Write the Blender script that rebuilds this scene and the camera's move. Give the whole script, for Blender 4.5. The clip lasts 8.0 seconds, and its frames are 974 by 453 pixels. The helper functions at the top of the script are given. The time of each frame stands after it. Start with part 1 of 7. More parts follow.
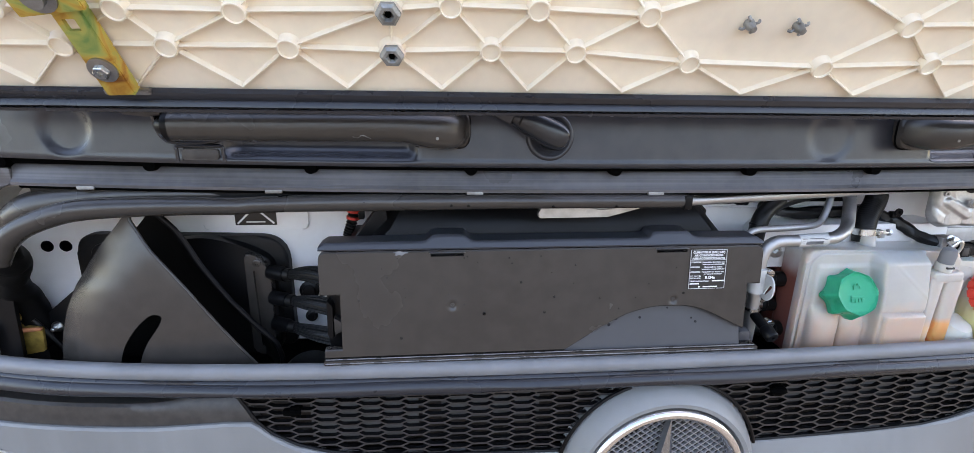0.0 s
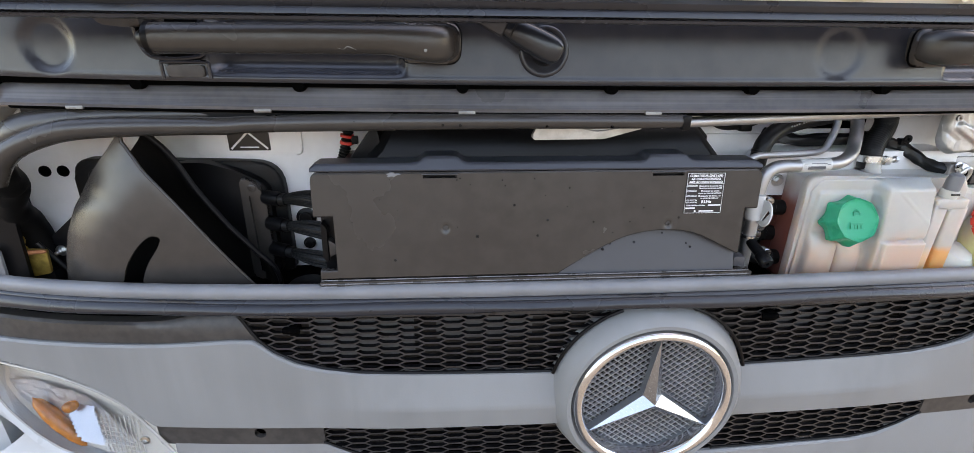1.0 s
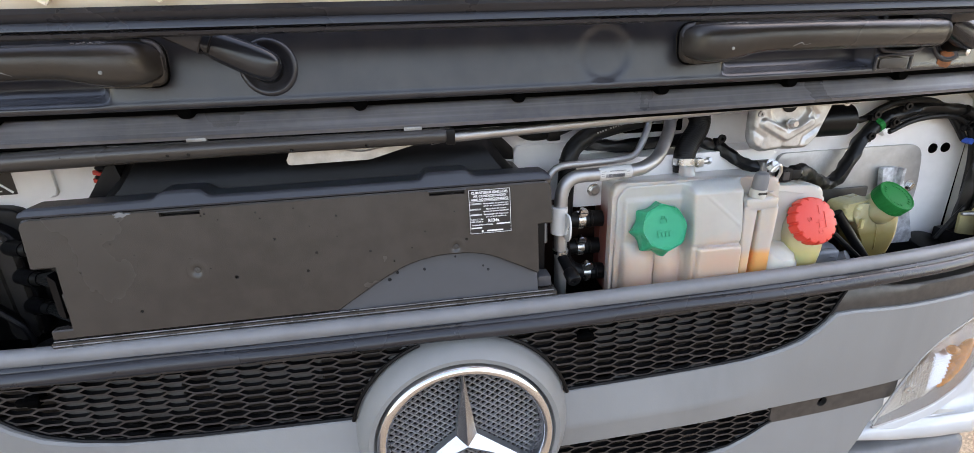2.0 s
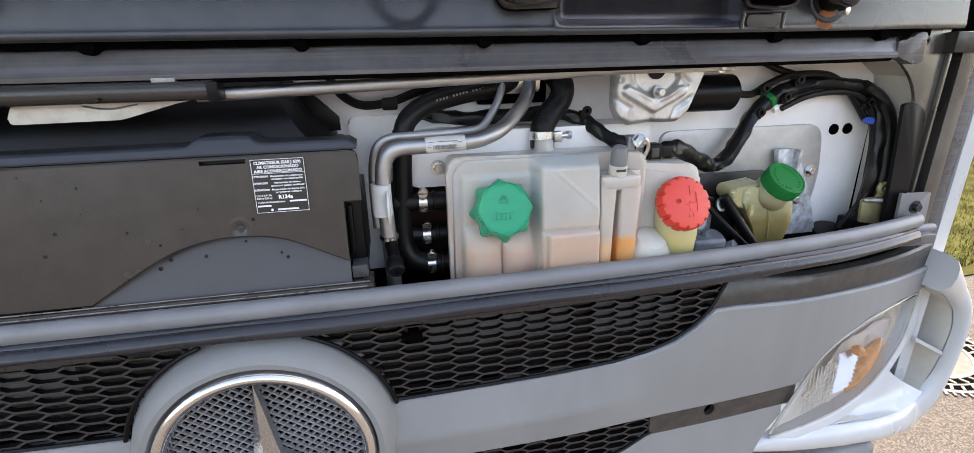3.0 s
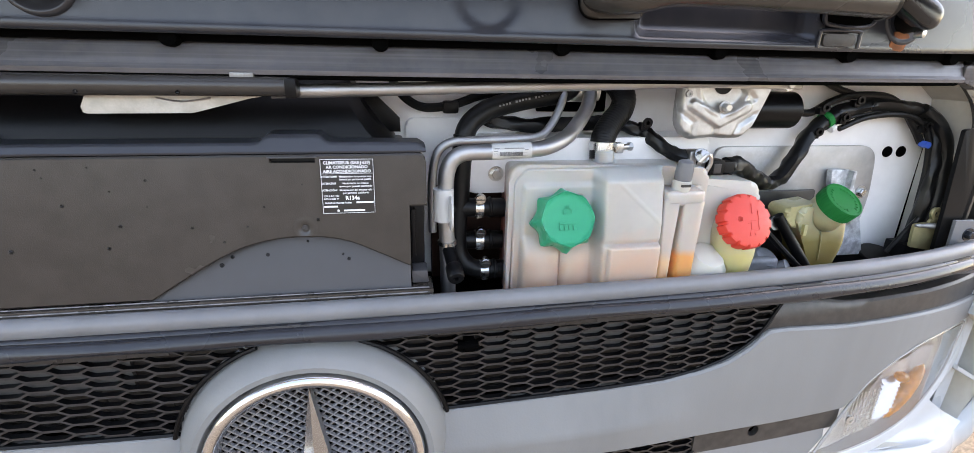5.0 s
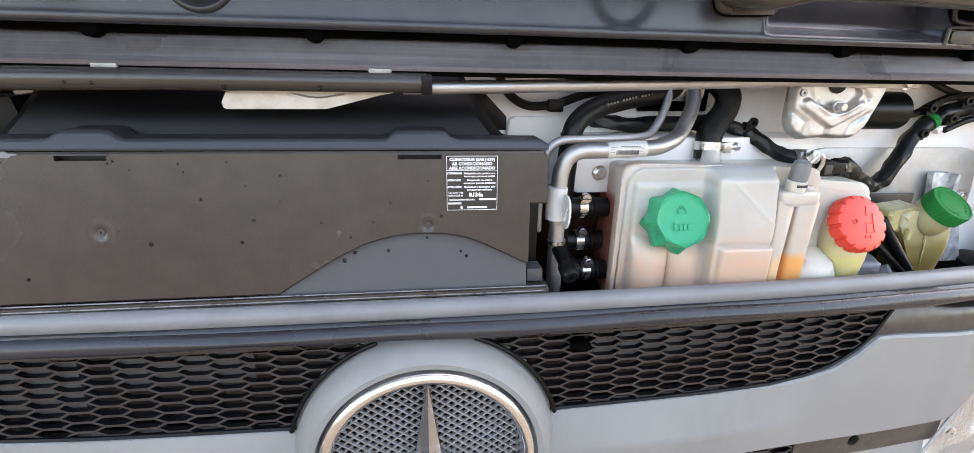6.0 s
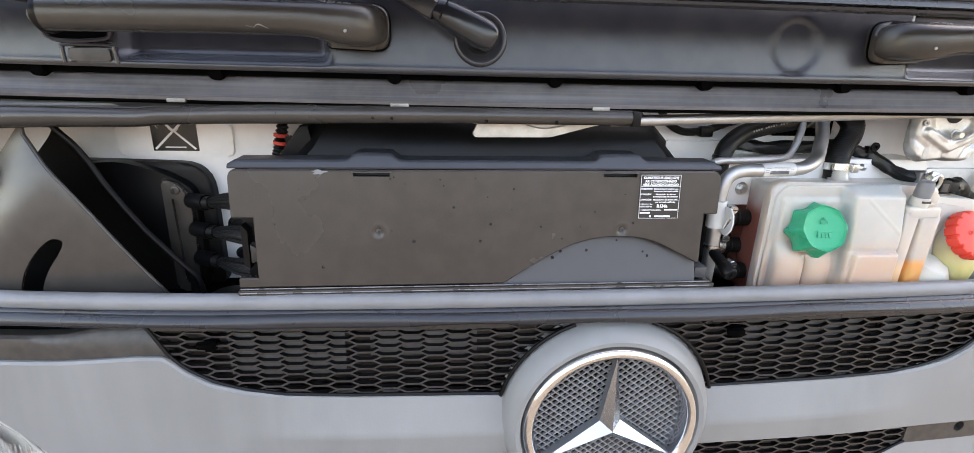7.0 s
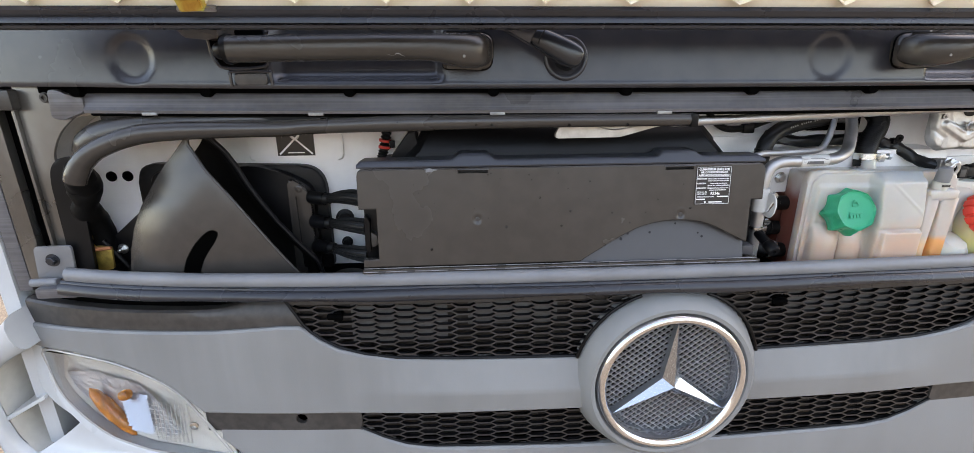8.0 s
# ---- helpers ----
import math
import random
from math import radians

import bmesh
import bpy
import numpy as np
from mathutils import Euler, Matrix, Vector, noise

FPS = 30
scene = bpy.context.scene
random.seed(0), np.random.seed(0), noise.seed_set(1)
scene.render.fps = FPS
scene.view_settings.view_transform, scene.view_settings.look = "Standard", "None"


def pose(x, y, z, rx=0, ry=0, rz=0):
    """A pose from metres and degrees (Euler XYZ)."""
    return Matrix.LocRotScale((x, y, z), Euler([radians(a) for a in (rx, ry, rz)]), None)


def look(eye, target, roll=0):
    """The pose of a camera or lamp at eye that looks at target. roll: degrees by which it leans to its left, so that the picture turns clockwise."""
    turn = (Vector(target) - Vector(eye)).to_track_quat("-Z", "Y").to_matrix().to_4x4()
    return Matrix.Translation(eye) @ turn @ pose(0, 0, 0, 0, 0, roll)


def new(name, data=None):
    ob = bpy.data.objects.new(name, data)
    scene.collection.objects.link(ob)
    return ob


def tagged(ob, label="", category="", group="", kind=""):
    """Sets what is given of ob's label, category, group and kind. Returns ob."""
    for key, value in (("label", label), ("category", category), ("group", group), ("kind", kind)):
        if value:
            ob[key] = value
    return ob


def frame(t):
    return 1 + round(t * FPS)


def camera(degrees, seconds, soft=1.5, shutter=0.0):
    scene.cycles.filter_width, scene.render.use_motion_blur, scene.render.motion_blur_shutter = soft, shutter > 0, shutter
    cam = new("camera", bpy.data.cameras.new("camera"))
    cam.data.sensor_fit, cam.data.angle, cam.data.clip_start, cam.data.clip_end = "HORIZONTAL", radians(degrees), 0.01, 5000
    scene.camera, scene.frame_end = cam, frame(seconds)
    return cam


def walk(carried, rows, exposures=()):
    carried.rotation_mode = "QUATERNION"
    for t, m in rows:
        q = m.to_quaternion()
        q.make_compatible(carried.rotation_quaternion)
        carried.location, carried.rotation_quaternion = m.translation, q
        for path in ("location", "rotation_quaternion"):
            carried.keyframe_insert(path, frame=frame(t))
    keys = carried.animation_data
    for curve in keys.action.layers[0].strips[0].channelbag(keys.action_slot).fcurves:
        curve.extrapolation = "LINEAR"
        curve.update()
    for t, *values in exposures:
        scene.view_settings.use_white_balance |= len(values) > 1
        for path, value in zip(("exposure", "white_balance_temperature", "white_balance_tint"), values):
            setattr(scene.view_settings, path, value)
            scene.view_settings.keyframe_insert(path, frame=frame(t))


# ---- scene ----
cam = camera(89.1, 8.0, 0.6)
PATH = [
    (0, (-0.367, -0.653, 1.825), (-0.177, 1.256, 1.261), 0.9),
    (0.5, (-0.435, -0.676, 1.803), (-0.309, 1.188, 1.089), 0.9),
    (1, (-0.343, -0.664, 1.783), (-0.192, 1.183, 1.03), 0.7),
    (1.5, (-0.193, -0.669, 1.794), (0.035, 1.168, 1.036), -2.2),
    (2, (-0.048, -0.623, 1.768), (0.229, 1.234, 1.079), -2.0),
    (2.2, (0.013, -0.602, 1.746), (0.305, 1.262, 1.082), -1.6),
    (3.3, (0.224, -0.557, 1.676), (0.588, 1.292, 1.008), -1.1),
    (3.5, (0.233, -0.55, 1.67), (0.601, 1.3, 1.006), -1.0),
    (4, (0.237, -0.542, 1.671), (0.607, 1.309, 1.009), -0.6),
    (4.5, (0.185, -0.535, 1.692), (0.545, 1.317, 1.03), 0.9),
    (4.7, (0.158, -0.539, 1.698), (0.516, 1.312, 1.033), 1.3),
    (5.8, (0.012, -0.519, 1.682), (0.308, 1.348, 1.028), 1.3),
    (6, (-0.008, -0.516, 1.684), (0.272, 1.355, 1.034), 1.4),
    (6.5, (-0.11, -0.541, 1.702), (0.133, 1.341, 1.069), 1.2),
    (7, (-0.262, -0.627, 1.722), (-0.075, 1.263, 1.096), 1.4),
    (7.5, (-0.378, -0.689, 1.734), (-0.258, 1.203, 1.098), 2.0),
    (8, (-0.388, -0.754, 1.745), (-0.258, 1.14, 1.115), -0.2),
]
EXPO = [(0, 2.65, 7900), (0.5, 2.65, 8300), (1, 2.68, 8800), (1.5, 2.59, 8800), (2, 2.61, 8900), (3.5, 2.46, 8600), (4, 2.56, 8700), (4.5, 2.64, 8700), (6, 3.03, 9200), (6.5, 3.04, 9300), (7, 3.03, 9200), (7.5, 2.67, 9100), (8, 2.63, 9000)]
walk(cam, [(t, look(eye, target, roll)) for t, eye, target, roll in PATH], [(t, e, k, 18) for t, e, k in EXPO])

# ---- daylight: sun high behind the cab, front in open shade ----
SUN_EL, SUN_AZ = 52.0, 58.0          # degrees; azimuth from +y towards +x
world = bpy.data.worlds.new("sky")
scene.world = world
world.use_nodes = True
wn = world.node_tree.nodes
sky = wn.new("ShaderNodeTexSky")
sky.sky_type, sky.sun_disc = "NISHITA", False
sky.sun_elevation, sky.sun_rotation = radians(SUN_EL), radians(SUN_AZ)
wn["Background"].inputs["Strength"].default_value = 0.15
world.node_tree.links.new(sky.outputs[0], wn["Background"].inputs["Color"])
sun = new("sun", bpy.data.lights.new("sun", "SUN"))
sun.data.energy, sun.data.angle, sun.data.color = 3.0, radians(0.5), (1.0, 0.95, 0.88)
az, el = radians(SUN_AZ), radians(SUN_EL)
sun.matrix_world = look((20 * math.sin(az) * math.cos(el), 20 * math.cos(az) * math.cos(el), 20 * math.sin(el)), (0, 0, 0))


# ---- materials ----
def mat(name, col, rough=0.5, metal=0.0, var=0.18, scale=7.0, bump=0.15, grain=350.0, coat=0.0, sss=0.0, dust=0.0, dust_col=(0.35, 0.31, 0.26), spec=0.5, streak=0.0, chips=0.0, brush=0.0, deep=0.012):
    """A surface with cloudy variation, fine relief, uneven gloss and, where asked, dust in patches."""
    m = bpy.data.materials.new(name)
    m.use_nodes = True
    n, l = m.node_tree.nodes, m.node_tree.links
    b = n["Principled BSDF"]
    geo = n.new("ShaderNodeNewGeometry")

    def nz(sc, det):
        t = n.new("ShaderNodeTexNoise")
        t.inputs["Scale"].default_value, t.inputs["Detail"].default_value = sc, det
        l.new(geo.outputs["Position"], t.inputs["Vector"])
        return t

    def span(src, a, c):
        r = n.new("ShaderNodeMapRange")
        r.interpolation_type = "SMOOTHSTEP"
        r.inputs["From Min"].default_value, r.inputs["From Max"].default_value = 0.27, 0.73
        r.inputs["To Min"].default_value, r.inputs["To Max"].default_value = a, c
        l.new(src, r.inputs["Value"])
        return r.outputs[0]

    def mix(fac, a, c, kind="MIX"):
        x = n.new("ShaderNodeMix")
        x.data_type, x.blend_type = "RGBA", kind
        l.new(fac, x.inputs[0])
        for v, i in ((a, 6), (c, 7)):
            if isinstance(v, tuple):
                x.inputs[i].default_value = (*v, 1)
            else:
                l.new(v, x.inputs[i])
        return x.outputs[2]

    big, mid, fine = nz(scale, 5), nz(scale * 9, 4), nz(grain, 2)
    lo, hi = tuple(c * (1 - var) for c in col), tuple(min(1.0, c * (1 + var)) for c in col)
    out = mix(span(big.outputs[0], 0, 1), lo, hi)
    out = mix(span(mid.outputs[0], 0, var), out, tuple(c * 0.7 for c in col))
    if dust:
        out = mix(span(mid.outputs[0], 0, dust), out, dust_col)
    if streak:
        mp = n.new("ShaderNodeMapping")
        mp.inputs["Scale"].default_value = (30, 30, 1.6)
        l.new(geo.outputs["Position"], mp.inputs["Vector"])
        sk = n.new("ShaderNodeTexNoise")
        sk.inputs["Scale"].default_value, sk.inputs["Detail"].default_value = 1.0, 3
        l.new(mp.outputs[0], sk.inputs["Vector"])
        patch = n.new("ShaderNodeMath")
        patch.operation = "MULTIPLY"
        l.new(span(sk.outputs[0], 0, streak), patch.inputs[0])
        l.new(span(nz(3.0, 2).outputs[0], 0, 1), patch.inputs[1])
        out = mix(patch.outputs[0], out, tuple(c * 0.55 for c in col))
    if brush:
        mb = n.new("ShaderNodeMapping")
        mb.inputs["Scale"].default_value = (2.5, 2.5, 330)
        l.new(geo.outputs["Position"], mb.inputs["Vector"])
        bn = n.new("ShaderNodeTexNoise")
        bn.inputs["Scale"].default_value, bn.inputs["Detail"].default_value = 1.0, 4
        l.new(mb.outputs[0], bn.inputs["Vector"])
        out = mix(span(bn.outputs[0], -brush * 0.6, brush), out, tuple(min(1.0, c * 3.2) for c in col))
    if chips:
        vo = n.new("ShaderNodeTexVoronoi")
        vo.inputs["Scale"].default_value = 150.0
        l.new(geo.outputs["Position"], vo.inputs["Vector"])
        bw = n.new("ShaderNodeRGBToBW")
        l.new(vo.outputs["Color"], bw.inputs[0])
        out = mix(span(bw.outputs[0], -0.25, chips), out, (0.15, 0.137, 0.12))
        out = mix(span(nz(160, 3).outputs[0], chips * 0.9, -0.5), out, (0.018, 0.016, 0.014))
    l.new(out, b.inputs["Base Color"])
    l.new(span(big.outputs[0], max(0.02, rough - min(0.07, 0.02 + var * 0.3)), min(1, rough + min(0.09, 0.02 + var * 0.35))), b.inputs["Roughness"])
    b.inputs["Metallic"].default_value = metal
    b.inputs["Coat Weight"].default_value = coat
    b.inputs["Coat Roughness"].default_value = 0.12
    b.inputs["Specular IOR Level"].default_value = spec
    if sss:
        b.inputs["Subsurface Weight"].default_value = sss
        b.inputs["Subsurface Radius"].default_value = (1.0, 0.7, 0.5)
        b.inputs["Subsurface Scale"].default_value = deep
    if bump:
        u = n.new("ShaderNodeBump")
        u.inputs["Strength"].default_value, u.inputs["Distance"].default_value = bump, 0.0006
        l.new(fine.outputs[0], u.inputs["Height"])
        l.new(u.outputs[0], b.inputs["Normal"])
    return m


M_COVER = mat("cover_plastic", (0.037, 0.0325, 0.029), 0.25, var=0.07, scale=4, dust=0.025, bump=0.25, grain=900)
M_RECESS = mat("satin_plastic", (0.050, 0.050, 0.054), 0.42, var=0.1, grain=900)
M_BOOT_SHADE = mat("dull_rubber_and_shade", (0.0035, 0.0035, 0.0035), 0.6, var=0.2, spec=0.12)
M_GOLD = mat("dark_gold_zinc", (0.36, 0.24, 0.055), 0.4, 0.6, var=0.4, scale=60)
M_LIP = mat("lip_plastic", (0.034, 0.036, 0.042), 0.34, var=0.1, grain=900)
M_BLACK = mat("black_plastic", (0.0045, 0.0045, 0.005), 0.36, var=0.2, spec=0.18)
M_COWL = mat("cowl_plastic", (0.020, 0.022, 0.028), 0.24, var=0.10, scale=3, dust=0.03, grain=900)
M_RETURN_SHADE = mat("shaded_firewall_paint", (0.50, 0.475, 0.43), 0.45, var=0.12, scale=9, dust=0.1)
M_UPRIGHT = mat("dull_metal_upright", (0.15, 0.144, 0.134), 0.30, 0.75, var=0.25, scale=7, dust=0.08)
M_BAFFLE = mat("dusty_baffle_plastic", (0.042, 0.041, 0.039), 0.42, var=0.35, scale=14, dust=0.12, dust_col=(0.18, 0.175, 0.17))
M_BROWN = mat("brown_shade", (0.042, 0.017, 0.011), 0.6, var=0.4, scale=20, spec=0.2)
# near-black for black parts and for shade in gaps, holes and hollows
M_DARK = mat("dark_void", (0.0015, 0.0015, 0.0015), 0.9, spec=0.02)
M_RUBBER = mat("black_rubber", (0.006, 0.006, 0.006), 0.42, var=0.25, scale=20, dust=0.01, spec=0.25)
M_SEAL = mat("worn_rubber", (0.015, 0.016, 0.020), 0.27, var=0.2, scale=9, dust=0.03, brush=0.16, dust_col=(0.16, 0.16, 0.165))
M_RAIL = mat("painted_rail", (0.082, 0.081, 0.087), 0.33, var=0.25, scale=8, dust=0.1, brush=0.2)
M_SILL = mat("sill_plastic", (0.172, 0.177, 0.185), 0.40, var=0.15, scale=12, dust=0.1)
M_GREY = mat("grey_panel", (0.222, 0.226, 0.222), 0.5, var=0.08, scale=4, dust=0.10, dust_col=(0.3, 0.28, 0.26), bump=0.3, streak=0.22)
M_STRIP = mat("dark_panel", (0.031, 0.028, 0.0265), 0.45, var=0.12, dust=0.08)
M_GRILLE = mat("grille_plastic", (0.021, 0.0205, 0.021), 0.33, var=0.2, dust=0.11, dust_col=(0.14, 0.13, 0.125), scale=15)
M_WHITE = mat("white_paint", (0.50, 0.52, 0.525), 0.3, var=0.04, coat=0.5, bump=0.02)
M_WALL = mat("firewall_paint", (0.89, 0.875, 0.855), 0.35, var=0.04, coat=0.3, bump=0.03, dust=0.04, scale=6)
M_CREAM = mat("cream_moulding", (0.84, 0.73, 0.58), 0.5, var=0.05, bump=0.1, sss=0.1, dust=0.06)
M_CHROME = mat("chrome", (0.72, 0.73, 0.75), 0.14, 1.0, var=0.06, bump=0.0)
M_STEEL = mat("bright_steel", (0.62, 0.62, 0.60), 0.28, 1.0, var=0.15, scale=30)
M_CAST = mat("zinc_sheet", (0.50, 0.49, 0.46), 0.48, 1.0, var=0.2, scale=45, bump=0.3, grain=120)
M_ZSHEET = mat("pressed_zinc_sheet", (0.60, 0.595, 0.575), 0.44, 0.78, var=0.12, scale=90, bump=0.3, grain=330)
M_FWPLATE = mat("scuffed_galvanised_plate", (0.50, 0.495, 0.485), 0.48, 0.7, var=0.22, scale=25, dust=0.25, dust_col=(0.55, 0.52, 0.47))
M_GALV = mat("corroded_zinc", (0.58, 0.59, 0.60), 0.62, 0.45, var=0.45, scale=70, bump=0.7, grain=220)
M_CASTGREY = mat("cast_housing", (0.20, 0.215, 0.235), 0.55, 0.3, var=0.35, scale=35, bump=0.4, grain=200, dust=0.1)
M_EDGE_HIGHLIGHT = mat("edge_highlight", (0.19, 0.18, 0.18), 0.32, 0.6, var=0.5, scale=40)
M_ALU = mat("aluminium_pipe", (0.47, 0.465, 0.46), 0.5, 1.0, var=0.1, scale=25)
M_PLATE = mat("galvanised_plate", (0.36, 0.36, 0.36), 0.45, 1.0, var=0.25, scale=40, dust=0.1)
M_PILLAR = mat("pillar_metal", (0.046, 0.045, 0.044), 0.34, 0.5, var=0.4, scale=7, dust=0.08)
M_RUST = mat("rusty_steel", (0.30, 0.11, 0.045), 0.8, 0.1, var=0.4, scale=60)
M_GREEN = mat("green_cap", (0.0005, 0.335, 0.180), 0.30, var=0.08, bump=0.1, spec=0.20)
M_GREEN2 = mat("dark_green_cap", (0.001, 0.185, 0.045), 0.42, var=0.1, spec=0.07)
M_RED = mat("red_cap", (0.72, 0.055, 0.035), 0.42, var=0.08, sss=0.05)
M_CLEAR = mat("milky_plastic", (0.56, 0.54, 0.48), 0.4, var=0.05, sss=0.5, bump=0.05)
M_BOTTLE = mat("yellowed_plastic", (0.50, 0.44, 0.22), 0.3, var=0.35, scale=18, sss=0.3)
M_LABEL = mat("label_print", (0.80, 0.80, 0.80), 0.5, var=0.03, bump=0)
M_LABELBK = mat("label_black", (0.017, 0.0165, 0.016), 0.25, var=0.08, bump=0)
M_BLUE = mat("blue_tape", (0.03, 0.12, 0.55), 0.5)
M_LAMPSHELL = mat("reflector", (0.66, 0.67, 0.70), 0.40, 0.85, var=0.05, bump=0)
M_BEZEL = mat("lamp_bezel", (0.68, 0.645, 0.59), 0.4, 0.0, var=0.05)
M_AMBER = mat("amber_lens", (0.62, 0.19, 0.015), 0.2, var=0.4, scale=45, bump=0, coat=0.5)
M_ASPHALT = mat("asphalt", (0.062, 0.058, 0.054), 0.85, var=0.2, scale=2.2, bump=1.0, grain=120, dust=0.05, dust_col=(0.12, 0.11, 0.098), chips=0.65, spec=0.1)
M_LENSRIM = mat("lens_edge", (0.36, 0.35, 0.325), 0.25, var=0.1, coat=0.3)
M_LENSBAR = mat("prism_plastic", (0.60, 0.575, 0.53), 0.2, var=0.05, bump=0, coat=0.3)
# cream tint stands in for how light falls inside the bumper's channel
M_CHANNEL_LIT = mat("cream_lit_channel", (0.62, 0.59, 0.52), 0.45, var=0.08, dust=0.1)
M_LATTICE = mat("lattice_plastic", (0.23, 0.23, 0.235), 0.36, var=0.1)
M_SKYBLOCK = mat("skyblock_wall", (0.26, 0.27, 0.275), 0.9, var=0.3, scale=0.6, dust=0.3, streak=0.3)
M_CONCRETE = mat("pale_concrete", (0.150, 0.142, 0.13), 0.9, var=0.15, scale=20, spec=0.1)
M_IRON = mat("worn_iron", (0.24, 0.225, 0.20), 0.8, 0.0, var=0.4, scale=12, spec=0.1, chips=0.15)
M_GRASS = mat("grass_blades", (0.118, 0.122, 0.030), 0.8, var=0.6, scale=2.0, spec=0.05)
M_EARTH = mat("grass_soil", (0.060, 0.060, 0.024), 0.9, var=0.6, scale=4, bump=1, grain=60, spec=0.0)
M_GLASSDARK = mat("tinted_windscreen", (0.012, 0.014, 0.016), 0.05, var=0.05, bump=0)


def tank_mat(name, level, soft, tint, full, base=(0.515, 0.462, 0.408), deep=0.85):
    """Milky tank wall with the fluid showing through below a level."""
    m = mat(name, base, 0.33, var=0.08, scale=11, sss=deep, bump=0.05, deep=0.035)
    n, l = m.node_tree.nodes, m.node_tree.links
    b = n["Principled BSDF"]
    src = b.inputs["Base Color"].links[0].from_socket
    geo = n.new("ShaderNodeNewGeometry")
    sep = n.new("ShaderNodeSeparateXYZ")
    l.new(geo.outputs["Position"], sep.inputs[0])
    nz = n.new("ShaderNodeTexNoise")
    nz.inputs["Scale"].default_value = 26
    l.new(geo.outputs["Position"], nz.inputs["Vector"])
    ad = n.new("ShaderNodeMath")
    ad.operation = "MULTIPLY_ADD"
    ad.inputs[1].default_value = -soft
    l.new(nz.outputs[0], ad.inputs[0])
    l.new(sep.outputs[2], ad.inputs[2])
    r = n.new("ShaderNodeMapRange")
    r.inputs["From Min"].default_value, r.inputs["From Max"].default_value = level, level - soft
    r.inputs["To Min"].default_value, r.inputs["To Max"].default_value = 0.0, full
    l.new(ad.outputs[0], r.inputs["Value"])
    x = n.new("ShaderNodeMix")
    x.data_type = "RGBA"
    l.new(r.outputs[0], x.inputs[0])
    l.new(src, x.inputs[6])
    x.inputs[7].default_value = (*tint, 1)
    l.new(x.outputs[2], b.inputs["Base Color"])
    return m


def zinc_mat():
    """Yellow-passivated zinc: green, yellow and brown clouds."""
    m = mat("yellow_zinc", (0.6, 0.42, 0.09), 0.36, 0.45, var=0.3, scale=30)
    n, l = m.node_tree.nodes, m.node_tree.links
    geo, nz, rp = n.new("ShaderNodeNewGeometry"), n.new("ShaderNodeTexNoise"), n.new("ShaderNodeValToRGB")
    nz.inputs["Scale"].default_value, nz.inputs["Detail"].default_value, nz.inputs["Distortion"].default_value = 24, 6, 1.2
    l.new(geo.outputs["Position"], nz.inputs["Vector"])
    l.new(nz.outputs[0], rp.inputs[0])
    el = rp.color_ramp.elements
    el[0].position, el[0].color = 0.32, (0.24, 0.075, 0.02, 1)
    el[1].position, el[1].color = 0.72, (0.20, 0.33, 0.10, 1)
    for p, c in ((0.42, (0.52, 0.26, 0.045, 1)), (0.52, (0.62, 0.43, 0.09, 1)), (0.62, (0.46, 0.47, 0.13, 1))):
        el.new(p).color = c
    l.new(rp.outputs[0], n["Principled BSDF"].inputs["Base Color"])
    return m


def glass_mat(name, ior, col=(0.97, 0.98, 0.98), rough=0.05):
    m = bpy.data.materials.new(name)
    m.use_nodes = True
    b = m.node_tree.nodes["Principled BSDF"]
    b.inputs["Base Color"].default_value = (*col, 1)
    b.inputs["Roughness"].default_value, b.inputs["Transmission Weight"].default_value, b.inputs["IOR"].default_value = rough, 1.0, ior
    return m


M_TANK = tank_mat("coolant_tank_plastic", 1.442, 0.065, (0.80, 0.38, 0.24), 0.62)
M_SIDE = tank_mat("coolant_tank_side", 1.515, 0.04, (0.27, 0.062, 0.038), 0.93, (0.57, 0.535, 0.495), 0.25)
M_GAUGE = tank_mat("sight_tube_plastic", 1.430, 0.012, (0.82, 0.34, 0.08), 0.85)
M_GAUGE2 = tank_mat("pale_sight_tube_plastic", 1.424, 0.02, (0.85, 0.48, 0.22), 0.7)
M_NECK = tank_mat("oil_reservoir_plastic", 1.448, 0.05, (0.60, 0.53, 0.17), 0.72)
M_GLOSSCAP = mat("gloss_black_plastic", (0.016, 0.018, 0.022), 0.2, var=0.1, bump=0.05)
M_CLIP = mat("dull_spring_steel", (0.30, 0.30, 0.29), 0.5, 0.7, var=0.4, scale=60)
M_TANKEDGE = tank_mat("coolant_tank_flange", 1.440, 0.12, (0.78, 0.36, 0.24), 0.4)
M_BOTTLE2 = tank_mat("bottle_fluid_plastic", 1.422, 0.05, (0.19, 0.135, 0.035), 0.92, (0.52, 0.475, 0.29))
M_TABWHITE = mat("dull_white_plastic", (0.55, 0.55, 0.53), 0.45, var=0.06)
M_TAPE = mat("loom_tape", (0.008, 0.008, 0.008), 0.34, var=0.2, scale=30, bump=0.3, grain=90, spec=0.3)
M_SATINCHROME = mat("dark_chrome", (0.20, 0.21, 0.22), 0.3, 0.5, var=0.1)
M_STAR = mat("star_chrome", (0.44, 0.46, 0.49), 0.22, 1.0, var=0.05, bump=0)
M_YELLOW = zinc_mat()
M_OLIVE = mat("dull_zinc", (0.36, 0.31, 0.16), 0.4, 0.4, var=0.3, scale=25)
M_LENS = glass_mat("clear_lens", 1.38)
